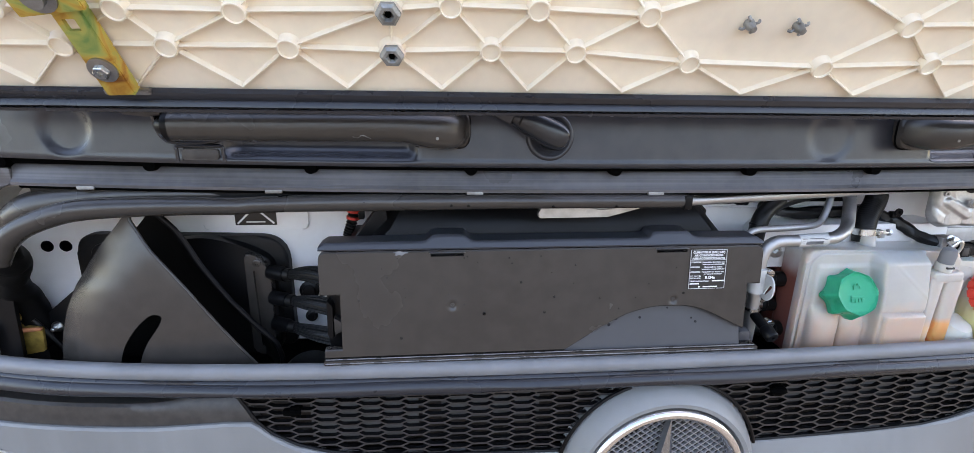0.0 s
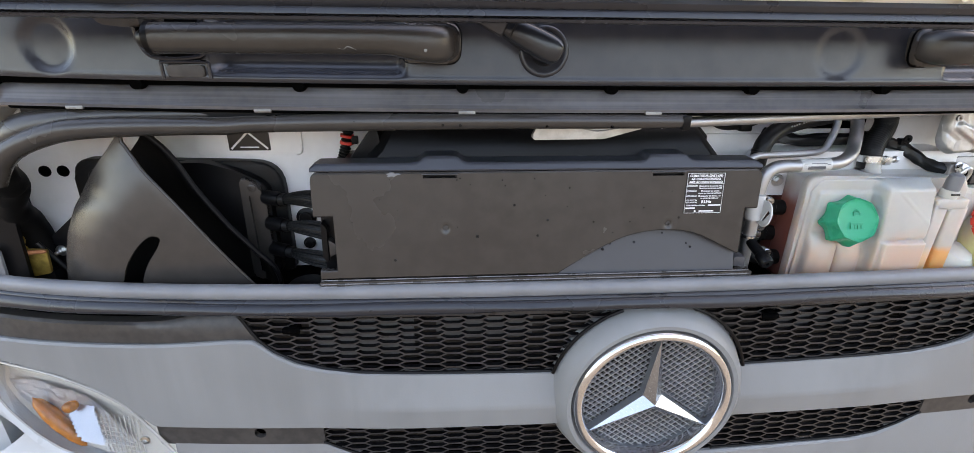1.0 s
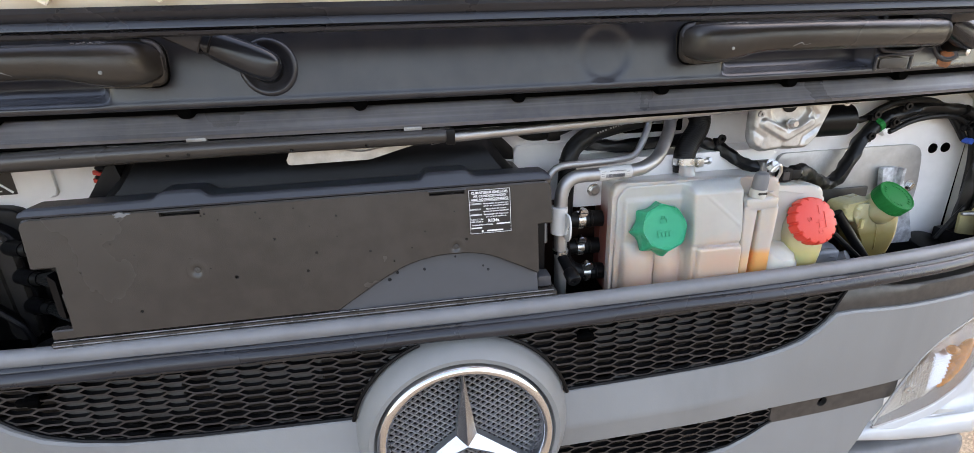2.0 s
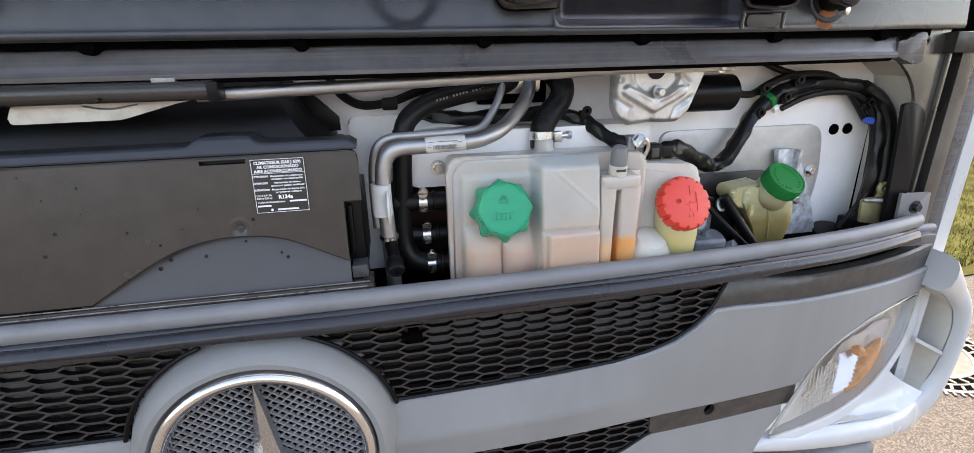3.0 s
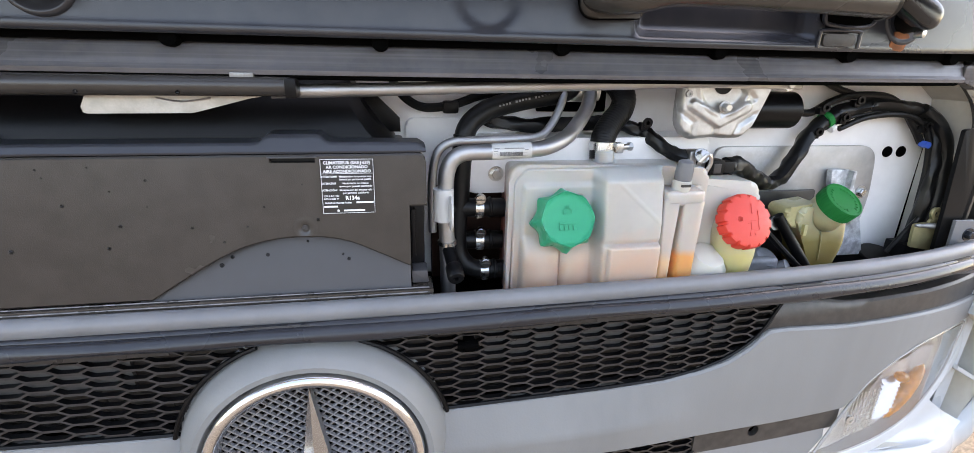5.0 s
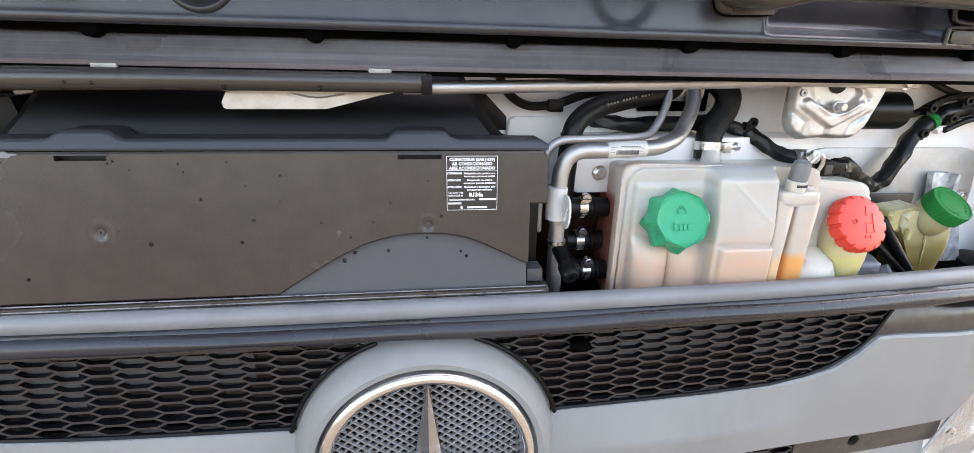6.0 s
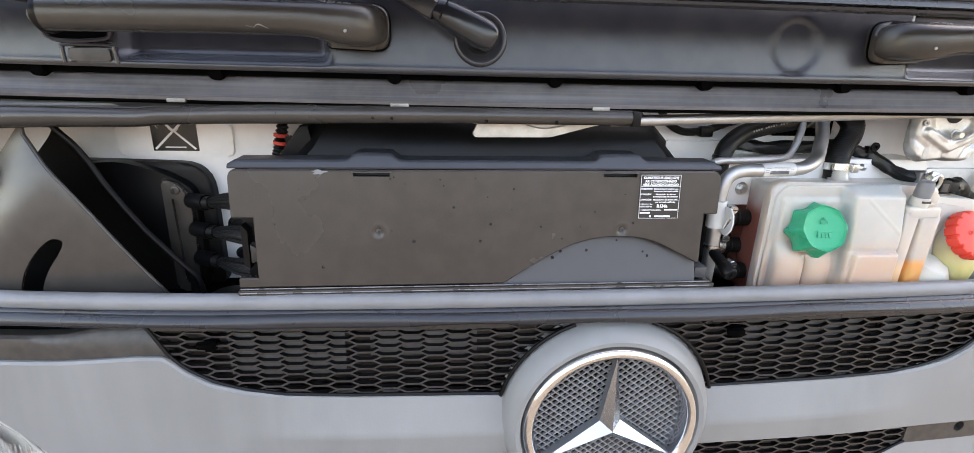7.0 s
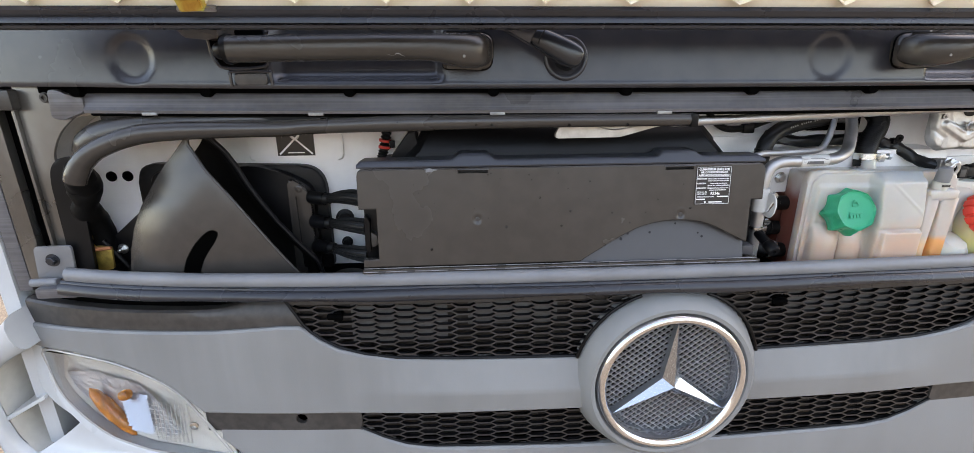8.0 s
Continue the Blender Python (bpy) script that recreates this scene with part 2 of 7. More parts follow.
# dark tint stands in for the black plastic refracted through the beads
M_WATER_DARK = glass_mat("water", 1.33, (0.10, 0.10, 0.11), 0.0)

# ---- building helpers ----
WHERE = {}


def finish(name, bm, material, angle=35):
    me = bpy.data.meshes.new(name)
    bmesh.ops.remove_doubles(bm, verts=bm.verts, dist=1e-6)
    bmesh.ops.recalc_face_normals(bm, faces=bm.faces)
    c = Vector((0, 0, 0))
    if bm.verts:
        lo = [min(v.co[i] for v in bm.verts) for i in range(3)]
        hi = [max(v.co[i] for v in bm.verts) for i in range(3)]
        c = Vector([(p + q) / 2 for p, q in zip(lo, hi)])
        c.z = lo[2]
    bmesh.ops.translate(bm, verts=bm.verts, vec=-c)
    bm.to_mesh(me)
    bm.free()
    for p in me.polygons:
        p.use_smooth = True
    me.set_sharp_from_angle(angle=radians(angle))
    me.materials.append(material)
    return me, c


def solid(name, bm, material, label, category, group="", kind="", angle=35):
    """A thing of one mesh."""
    me, c = finish(name, bm, material, angle)
    ob = new(name, me)
    ob.location = c
    WHERE[ob] = c
    return tagged(ob, label, category, group, kind)


def thing(name, base, label, category, group="", kind=""):
    """A thing of several parts: an Empty at its base."""
    ob = new(name)
    ob.empty_display_size = 0.02
    ob.location = base
    WHERE[ob] = Vector(base)
    return tagged(ob, label, category, group, kind)


def part(name, bm, material, parent, label="", angle=35):
    me, c = finish(name, bm, material, angle)
    ob = new(name, me)
    ob.parent = parent
    ob.location = c - WHERE[parent]
    WHERE[ob] = c
    return tagged(ob, label)


def cut(ob, cutter, solver="EXACT"):
    """Takes the cutter's volume (a bmesh in world metres) out of a mesh object."""
    me = bpy.data.meshes.new("cutter")
    bmesh.ops.recalc_face_normals(cutter, faces=cutter.faces)
    bmesh.ops.translate(cutter, verts=cutter.verts, vec=-WHERE[ob])
    cutter.to_mesh(me)
    cutter.free()
    a = bpy.data.objects.new("a", ob.data)
    c = bpy.data.objects.new("c", me)
    scene.collection.objects.link(a)
    scene.collection.objects.link(c)
    mod = a.modifiers.new("cut", "BOOLEAN")
    mod.operation, mod.object, mod.solver = "DIFFERENCE", c, solver
    dg = bpy.context.evaluated_depsgraph_get()
    dg.update()
    out = bpy.data.meshes.new_from_object(a.evaluated_get(dg))
    for o in (a, c):
        bpy.data.objects.remove(o)
    if len(out.polygons) > 3:
        for p in out.polygons:
            p.use_smooth = True
        out.set_sharp_from_angle(angle=radians(30))
        ob.data = out
    return ob


def box(bm, a, b, bevel=0.0, seg=2):
    vs = [bm.verts.new((x, y, z)) for x in (a[0], b[0]) for y in (a[1], b[1]) for z in (a[2], b[2])]
    fs = [bm.faces.new([vs[i] for i in q]) for q in ((0, 1, 3, 2), (4, 6, 7, 5), (0, 4, 5, 1), (2, 3, 7, 6), (0, 2, 6, 4), (1, 5, 7, 3))]
    if bevel:
        bmesh.ops.bevel(bm, geom=list({e for f in fs for e in f.edges}), offset=bevel, segments=seg, affect="EDGES", profile=0.6)
    return bm


def boxed(a, b, bevel=0.0, seg=2):
    return box(bmesh.new(), a, b, bevel, seg)


def rounded(pts, r, seg=5):
    """A polygon with its corners rounded; r: one radius or one for each corner."""
    out, n = [], len(pts)
    for i, p in enumerate(pts):
        rr = r[i] if isinstance(r, (list, tuple)) else r
        a, b, c = Vector(pts[i - 1]), Vector(p), Vector(pts[(i + 1) % n])
        u, v = a - b, c - b
        if rr <= 0:
            out.append(tuple(b))
            continue
        d = min(rr, u.length * 0.49, v.length * 0.49)
        s, e = b + u.normalized() * d, b + v.normalized() * d
        for k in range(seg + 1):
            t = k / seg
            out.append(tuple((1 - t) ** 2 * s + 2 * t * (1 - t) * b + t * t * e))
    return out


def prism(bm, poly, y0, y1, bevel=0.0, seg=2, lean=0.0):
    """A polygon in (x, z) from y0 to y1; lean: metres in y for each metre in z above the polygon's foot."""
    zb = min(p[1] for p in poly)
    lo = [bm.verts.new((x, y0 + lean * (z - zb), z)) for x, z in poly]
    hi = [bm.verts.new((x, y1 + lean * (z - zb), z)) for x, z in poly]
    f0, f1 = bm.faces.new(lo), bm.faces.new(hi[::-1])
    n = len(poly)
    for i in range(n):
        bm.faces.new((lo[i], hi[i], hi[(i + 1) % n], lo[(i + 1) % n]))
    if bevel:
        bmesh.ops.bevel(bm, geom=list(f0.edges), offset=bevel, segments=seg, affect="EDGES", profile=0.6)
    return bm


def sheet(bm, xs, zlo, zhi, n, yf, th, lip=0.003):
    """A skin between the curves zlo(x) and zhi(x), at y = yf(x, z), th thick, with rolled edges."""
    fr, bk = [], []
    for x in xs:
        a, b = zlo(x), zhi(x)
        d = min(lip * 1.2, (b - a) * 0.25)
        zz = [a] + [a + d + (b - a - 2 * d) * i / n for i in range(n + 1)] + [b]
        fr.append([bm.verts.new((x, yf(x, z) + (lip if i in (0, n + 2) else 0), z)) for i, z in enumerate(zz)])
        bk.append([bm.verts.new((x, yf(x, z) + th, z)) for z in zz])
    k = n + 2
    for i in range(len(xs) - 1):
        for j in range(k):
            bm.faces.new((fr[i][j], fr[i + 1][j], fr[i + 1][j + 1], fr[i][j + 1]))
            bm.faces.new((bk[i][j], bk[i][j + 1], bk[i + 1][j + 1], bk[i + 1][j]))
        bm.faces.new((fr[i][0], bk[i][0], bk[i + 1][0], fr[i + 1][0]))
        bm.faces.new((fr[i][k], fr[i + 1][k], bk[i + 1][k], bk[i][k]))
    for i in (0, -1):
        for j in range(k):
            bm.faces.new((fr[i][j], fr[i][j + 1], bk[i][j + 1], bk[i][j]))
    return bm


def sweep(bm, xs, profile):
    """A closed profile(x) -> [(y, z)] carried along x, with ends."""
    rings = [[bm.verts.new((x, y, z)) for y, z in profile(x)] for x in xs]
    n = len(rings[0])
    for a, b in zip(rings, rings[1:]):
        for j in range(n):
            bm.faces.new((a[j], b[j], b[(j + 1) % n], a[(j + 1) % n]))
    bm.faces.new(rings[0])
    bm.faces.new(rings[-1][::-1])
    return bm


def smooth_path(pts, per=8):
    p = [Vector(q) for q in pts]
    p = [2 * p[0] - p[1]] + p + [2 * p[-1] - p[-2]]
    out = []
    for i in range(1, len(p) - 2):
        a, b, c, d = p[i - 1 : i + 3]
        for k in range(per):
            t = k / per
            out.append(0.5 * (2 * b + (c - a) * t + (2 * a - 5 * b + 4 * c - d) * t * t + (3 * b - a - 3 * c + d) * t**3))
    return out + [p[-2]]


def tube(bm, pts, r, n=14, per=8, wob=0.0, flat=1.0, straight=False):
    """A round bar along a smooth path; r: a radius or one for each path sample's share (function of 0..1)."""
    path = [Vector(q) for q in pts] if straight else smooth_path(pts, per)
    side = None
    rings = []
    for i, p in enumerate(path):
        t = (path[min(i + 1, len(path) - 1)] - path[max(i - 1, 0)]).normalized()
        if side is None:
            side = t.cross(Vector((0, 0, 1)) if abs(t.z) < 0.9 else Vector((1, 0, 0))).normalized()
        side = (side - t * side.dot(t)).normalized()
        up = t.cross(side)
        s = i / max(1, len(path) - 1)
        rr = r(s) if callable(r) else r
        rings.append([])
        for k in range(n):
            a = 2 * math.pi * k / n
            q = rr * (1 + wob * noise.noise(Vector((i * 0.35, math.cos(a) * 1.5, math.sin(a) * 1.5))))
            rings[-1].append(bm.verts.new(p + side * math.cos(a) * q + up * math.sin(a) * q * flat))
    for a, b in zip(rings, rings[1:]):
        for j in range(n):
            bm.faces.new((a[j], a[(j + 1) % n], b[(j + 1) % n], b[j]))
    bm.faces.new(rings[0][::-1])
    bm.faces.new(rings[-1])
    return bm


def pill(bm, a, b, halves, thick, nrm, n=28, rows=18):
    """A flat rounded cover from a to b; halves: half widths at both ends, thick: half its thickness along nrm."""
    a, b, nrm = Vector(a), Vector(b), Vector(nrm).normalized()
    side = (b - a).cross(nrm).normalized()
    rings = []
    for i in range(rows + 1):
        u = -math.cos(math.pi * i / rows) * 0.999
        k = (1 - abs(u) ** 3.4) ** (1 / 3.4)
        w = (halves[0] + (halves[1] - halves[0]) * (u + 1) / 2) * k
        ring = []
        for j in range(n):
            c, d = math.cos(2 * math.pi * j / n), math.sin(2 * math.pi * j / n)
            ring.append(bm.verts.new(a.lerp(b, (u + 1) / 2) + side * math.copysign(abs(c) ** 0.7, c) * w + nrm * math.copysign(abs(d) ** 0.7, d) * thick * k ** 0.6))
        rings.append(ring)
    for p, q in zip(rings, rings[1:]):
        for j in range(n):
            bm.faces.new((p[j], p[(j + 1) % n], q[(j + 1) % n], q[j]))
    bm.faces.new(rings[0][::-1])
    bm.faces.new(rings[-1])
    return bm


def axis_matrix(at, way):
    return Matrix.Translation(at) @ Vector(way).to_track_quat("Z", "Y").to_matrix().to_4x4()


def lathe(bm, prof, at, way, n=32, wave=None, caps=True):
    """A profile of (radius, height) turned about the axis way through at; wave(angle, radius, height) -> radius."""
    m = axis_matrix(at, way)
    rings = []
    for r, h in prof:
        ring = []
        for k in range(n):
            a = 2 * math.pi * k / n
            q = wave(a, r, h) if wave else r
            ring.append(bm.verts.new(m @ Vector((q * math.cos(a), q * math.sin(a), h))))
        rings.append(ring)
    for a, b in zip(rings, rings[1:]):
        for j in range(n):
            bm.faces.new((a[j], a[(j + 1) % n], b[(j + 1) % n], b[j]))
    if caps and prof[0][0] > 1e-5:
        bm.faces.new(rings[0][::-1])
    if caps and prof[-1][0] > 1e-5:
        bm.faces.new(rings[-1])
    return bm


def rod(a, b, r, n=16, bevel=0.0):
    bm = bmesh.new()
    d = Vector(b) - Vector(a)
    c = min(bevel, r * 0.5)
    prof = [(r - c, 0), (r, c), (r, d.length - c), (r - c, d.length)] if c else [(r, 0), (r, d.length)]
    return lathe(bm, prof, a, d, n)


def hexbolt(bm, at, way, r=0.007, h=0.006):
    """A washer with a six-sided head on it."""
    lathe(bm, [(r * 1.5, 0), (r * 1.55, 0.0006), (r * 1.5, 0.0016)], at, way, 24)
    lathe(bm, [(r, 0.0014), (r, h), (r * 0.85, h + 0.001)], at, way, 6)
    return bm


def lin(a, b, n):
    return [a + (b - a) * i / n for i in range(n + 1)]


def curve(*pts):
    """A piecewise linear function through (x, value), mirrored in x."""
    px, pv = [p[0] for p in pts], [p[1] for p in pts]
    return lambda x: float(np.interp(abs(x), px, pv))


def y_front(x):
    """The nose's bow in plan."""
    return 0.02 + 0.03 * x * x + 0.025 * x**6


def y_top(x):
    """The bow of the rail under the windscreen."""
    return 0.05 + 0.08 * x * x


def writing(text, size, m, material, parent, name="print", bold=0.0):
    """Words in the built-in font as a thin mesh part; m places the text's plane."""
    cu = bpy.data.curves.new(name, "FONT")
    cu.body, cu.size, cu.extrude, cu.offset = text, size, 0.0001, bold
    cu.align_x = "CENTER"
    cu.resolution_u = 2
    tmp = bpy.data.objects.new(name, cu)
    scene.collection.objects.link(tmp)
    dg = bpy.context.evaluated_depsgraph_get()
    dg.update()
    me = bpy.data.meshes.new_from_object(tmp.evaluated_get(dg))
    bpy.data.objects.remove(tmp)
    bm = bmesh.new()
    bm.from_mesh(me)
    bmesh.ops.transform(bm, matrix=m, verts=bm.verts)
    return part(name, bm, material, parent)

# ---- ground and cab shell ----
bm = bmesh.new()
bmesh.ops.create_grid(bm, x_segments=40, y_segments=40, size=600)
solid("ground", bm, M_ASPHALT, "worn grey asphalt yard with light aggregate", "ground", kind="structure")

bm = bmesh.new()
prism(bm, [(-1.19, 1.80), (1.19, 1.80), (1.17, 2.95), (-1.17, 2.95)], 0.16, 1.75)
solid("cab_wall_upper", bm, M_WHITE, "white painted cab shell above the flap", "cab wall", kind="structure")
bm = bmesh.new()
prism(bm, rounded([(-1.10, 1.90), (1.10, 1.90), (1.06, 2.62), (-1.06, 2.62)], 0.06), 0.14, 0.158, 0.006)
solid("window_1", bm, M_GLASSDARK, "dark tinted windscreen of the cab", "windscreen", kind="structure")
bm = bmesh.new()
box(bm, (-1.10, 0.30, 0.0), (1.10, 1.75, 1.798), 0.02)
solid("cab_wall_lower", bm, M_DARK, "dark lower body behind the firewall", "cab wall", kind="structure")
for s in (-1, 1):
    bm = bmesh.new()
    prism(bm, rounded([(s * 1.209, 0.9), (s * 1.238, 0.9), (s * 1.238, 1.795), (s * 1.209, 1.795)], 0.010, 4), 0.145, 1.75)
    solid("wall_left" if s < 0 else "wall_right", bm, M_WHITE, "white painted cab side skin", "cab wall", kind="structure")

# unseen wall added behind the viewer, cutting low skylight and shaping reflections
solid("wall_yard", boxed((-40, -18.3, 0.0), (40, -18.0, 4.2)), M_SKYBLOCK, "plain weathered grey wall, unseen, added to cut the low skylight", "wall", kind="structure")

# firewall with the round plugs' holes and a shallow pressed field
wall = solid("firewall", prism(bmesh.new(), rounded([(-1.085, 1.30), (1.085, 1.30), (1.085, 1.72), (-1.085, 1.72)], 0.05), 0.228, 0.248), M_WALL,
             "white painted sheet steel firewall of the cab", "firewall", kind="structure")
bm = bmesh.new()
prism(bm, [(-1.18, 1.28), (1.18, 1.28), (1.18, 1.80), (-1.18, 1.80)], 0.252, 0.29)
solid("inner_wall", bm, M_DARK, "sheet behind the white firewall, near-black for shade", "wall", kind="structure")
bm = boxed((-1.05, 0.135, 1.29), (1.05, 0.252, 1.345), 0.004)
solid("compartment_floor", bm, M_DARK, "floor of the service compartment, near-black for shade", "floor", kind="structure")
for x0, x1, z0, z1 in ((-0.78, -0.60, 1.565, 1.62), (0.13, 0.45, 1.44, 1.60)):
    bm = prism(bmesh.new(), rounded([(x0, z0), (x1, z0), (x1, z1), (x0, z1)], 0.012), 0.2215, 0.2275, 0.004, 3)
    part("pressed_field", bm, M_WALL, wall)
bm = prism(bmesh.new(), rounded([(0.213, 1.497), (0.60, 1.497), (0.60, 1.578), (0.226, 1.578)], [0.014, 0.004, 0.010, 0.022]), 0.166, 0.228, 0.004, 3)
part("tank_carrier", bm, M_WALL, wall)
# solid block coloured dark brown in place of the shade behind the hoses
part("hose_opening", boxed((0.165, 0.205, 1.345), (0.330, 0.2275, 1.496), 0.003), M_BROWN, wall, "dark brown block for the shade and red reflections behind the hoses")

# ---- nose: grey bands, dark strips ----
xs_band = sorted(set([s * v for s in (-1, 1) for v in lin(0, 0.55, 22) + lin(0.56, 0.70, 28) + lin(0.72, 0.85, 8) + lin(0.855, 1.19, 40)]))
band_hi = curve((0, 1.229), (0.15, 1.229), (0.4, 1.233), (0.5, 1.237), (0.555, 1.246), (0.60, 1.260), (0.635, 1.281), (0.652, 1.297), (0.664, 1.3065), (0.70, 1.3065), (0.815, 1.297), (1.0, 1.291), (1.19, 1.284))
band_lo = curve((0, 1.125), (0.862, 1.125), (0.880, 1.142), (0.906, 1.171), (0.93, 1.189), (0.96, 1.206), (1.008, 1.224), (1.10, 1.236), (1.19, 1.234))


def y_band(x, z):
    k = min(1, max(0, (0.62 - abs(x)) / 0.22))
    k = k * k * (3 - 2 * k)
    fold = max(0, z - 1.172) * 0.35 + max(0, 1.172 - z) * 0.12
    return y_front(x) - 0.006 - 0.012 * k + fold * k


nose = thing("front_panel", (0, 0.03, 0.8), "light grey moulded plastic front panel with dusty runs", "front panel", kind="structure")
mb = part("main_band", sheet(bmesh.new(), xs_band, band_lo, band_hi, 14, y_band, 0.014), M_GREY, nose)
cut(mb, rod((0, -0.08, 1.187), (0, 0.12, 1.187), 0.1415, 72))
low_hi = curve((0, 1.032), (0.12, 1.032), (0.437, 1.038), (0.49, 1.046), (0.531, 1.062), (0.56, 1.078), (0.585, 1.091), (0.60, 1.092), (0.84, 1.086))
low_lo = curve((0, 0.78), (0.70, 0.78), (0.72, 0.85), (0.755, 0.945), (0.785, 0.995), (0.806, 1.030), (0.84, 1.060))
xs_low = sorted(set([s * v for s in (-1, 1) for v in lin(0, 0.42, 12) + lin(0.43, 0.60, 24) + lin(0.62, 0.84, 20)]))
lb = part("lower_band", sheet(bmesh.new(), xs_low, low_lo, low_hi, 8, lambda x, z: y_front(x) - 0.008 + max(0, z - 1.0) * 0.12, 0.014), M_GREY, nose)
cut(lb, rod((0, -0.08, 1.187), (0, 0.12, 1.187), 0.1415, 72))
for s in (-1, 1):
    xs = [s * v for v in lin(0.657, 0.700, 10) + lin(0.72, 1.19, 27)]
    hi = curve((0.657, 1.304), (0.664, 1.316), (0.675, 1.338), (0.684, 1.3525), (0.70, 1.351), (0.755, 1.346), (0.80, 1.336), (0.85, 1.333), (1.0, 1.330), (1.19, 1.330))
    lo = curve((0.657, 1.300), (0.668, 1.303), (0.70, 1.3035), (0.815, 1.294), (1.0, 1.288), (1.19, 1.281))
    part("dark_strip", sheet(bmesh.new(), xs, lo, hi, 4, lambda x, z: y_front(x) + 0.001 + max(0, z - 1.325) * 0.5, 0.02), M_STRIP, nose)
    xs = [s * v for v in lin(0.572, 0.865, 14)]
    p = part("lower_dark_strip", sheet(bmesh.new(), xs, lambda x: 1.078, lambda x: 1.128, 3, lambda x, z: y_front(x) + 0.002, 0.01), M_STRIP, nose)
    cut(p, rod((s * 0.684, 0.0, 1.109), (s * 0.684, 0.08, 1.109), 0.0105, 24))
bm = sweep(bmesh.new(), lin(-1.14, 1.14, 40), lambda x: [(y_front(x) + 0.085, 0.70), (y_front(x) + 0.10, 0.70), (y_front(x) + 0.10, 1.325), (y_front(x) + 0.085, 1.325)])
solid("nose_backing", bm, M_DARK, "near-black sheet for the shade behind the front grille", "backing", kind="structure")
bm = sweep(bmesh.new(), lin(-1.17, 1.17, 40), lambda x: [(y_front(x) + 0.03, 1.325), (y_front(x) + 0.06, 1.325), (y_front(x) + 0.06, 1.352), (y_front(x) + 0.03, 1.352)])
solid("gap_liner", bm, M_DARK, "near-black sheet for the shade between seal and front panel", "liner", kind="structure")

# ---- hexagon grilles ----
DX, DZ = 0.03475, 0.0142


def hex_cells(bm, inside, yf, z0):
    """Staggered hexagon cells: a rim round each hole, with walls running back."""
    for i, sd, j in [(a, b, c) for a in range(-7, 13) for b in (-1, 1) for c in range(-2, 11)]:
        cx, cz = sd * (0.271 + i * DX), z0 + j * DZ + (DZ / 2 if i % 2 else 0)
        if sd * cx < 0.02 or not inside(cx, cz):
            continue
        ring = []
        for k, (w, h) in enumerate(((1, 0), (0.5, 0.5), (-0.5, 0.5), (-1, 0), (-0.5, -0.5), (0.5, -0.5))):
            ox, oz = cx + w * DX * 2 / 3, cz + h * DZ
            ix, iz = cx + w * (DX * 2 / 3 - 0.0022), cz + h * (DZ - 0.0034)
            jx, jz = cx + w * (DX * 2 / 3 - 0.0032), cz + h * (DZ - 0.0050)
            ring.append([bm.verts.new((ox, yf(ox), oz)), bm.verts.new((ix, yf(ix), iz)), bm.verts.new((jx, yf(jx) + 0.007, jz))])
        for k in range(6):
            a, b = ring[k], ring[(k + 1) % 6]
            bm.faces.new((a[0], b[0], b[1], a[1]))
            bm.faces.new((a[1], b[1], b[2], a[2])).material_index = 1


grille = thing("front_grille", (0, 0.03, 1.02), "black plastic hexagon mesh front grille, dusty", "grille")
yg = lambda x: y_front(x) + 0.004
up_lo = lambda x: band_hi(x) if abs(x) < 0.657 else 1.304 + (abs(x) - 0.657) * 1.85
up_in = lambda x, z: abs(x) < 0.695 and up_lo(x) - 0.012 < z < 1.350 and math.hypot(x, z - 1.187) > 0.165
lo_in = lambda x, z: abs(x) < 0.61 and low_hi(x) - 0.010 < z < 1.128 and math.hypot(x, z - 1.187) > 0.165
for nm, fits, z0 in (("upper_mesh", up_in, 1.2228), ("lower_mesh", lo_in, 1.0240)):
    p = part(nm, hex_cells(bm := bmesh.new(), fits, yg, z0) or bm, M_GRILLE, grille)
    # second slot colours the cell walls near-black for shade inside the holes
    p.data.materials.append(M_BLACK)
for nm, z0, z1, w in (("upper_back", 1.21, 1.36, 0.72), ("lower_back", 1.02, 1.13, 0.60)):
    bm = sweep(bmesh.new(), lin(-w, w, 30), lambda x: [(y_front(x) + 0.055, z0), (y_front(x) + 0.062, z0), (y_front(x) + 0.026, z1), (y_front(x) + 0.019, z1), (y_front(x) + 0.021, z1 - 0.06)])
    part(nm, bm, M_COVER, grille)
for nm, f_edge, w in (("upper_rim", up_lo, 0.685), ("lower_rim", low_hi, 0.575)):
    for s in (-1, 1):
        bm = tube(bmesh.new(), [(s * v, y_front(v) + 0.003, f_edge(v) + 0.002) for v in lin(0.15, w, 40)], 0.0028, 6, per=1)
        part(nm, bm, M_BLACK, grille)
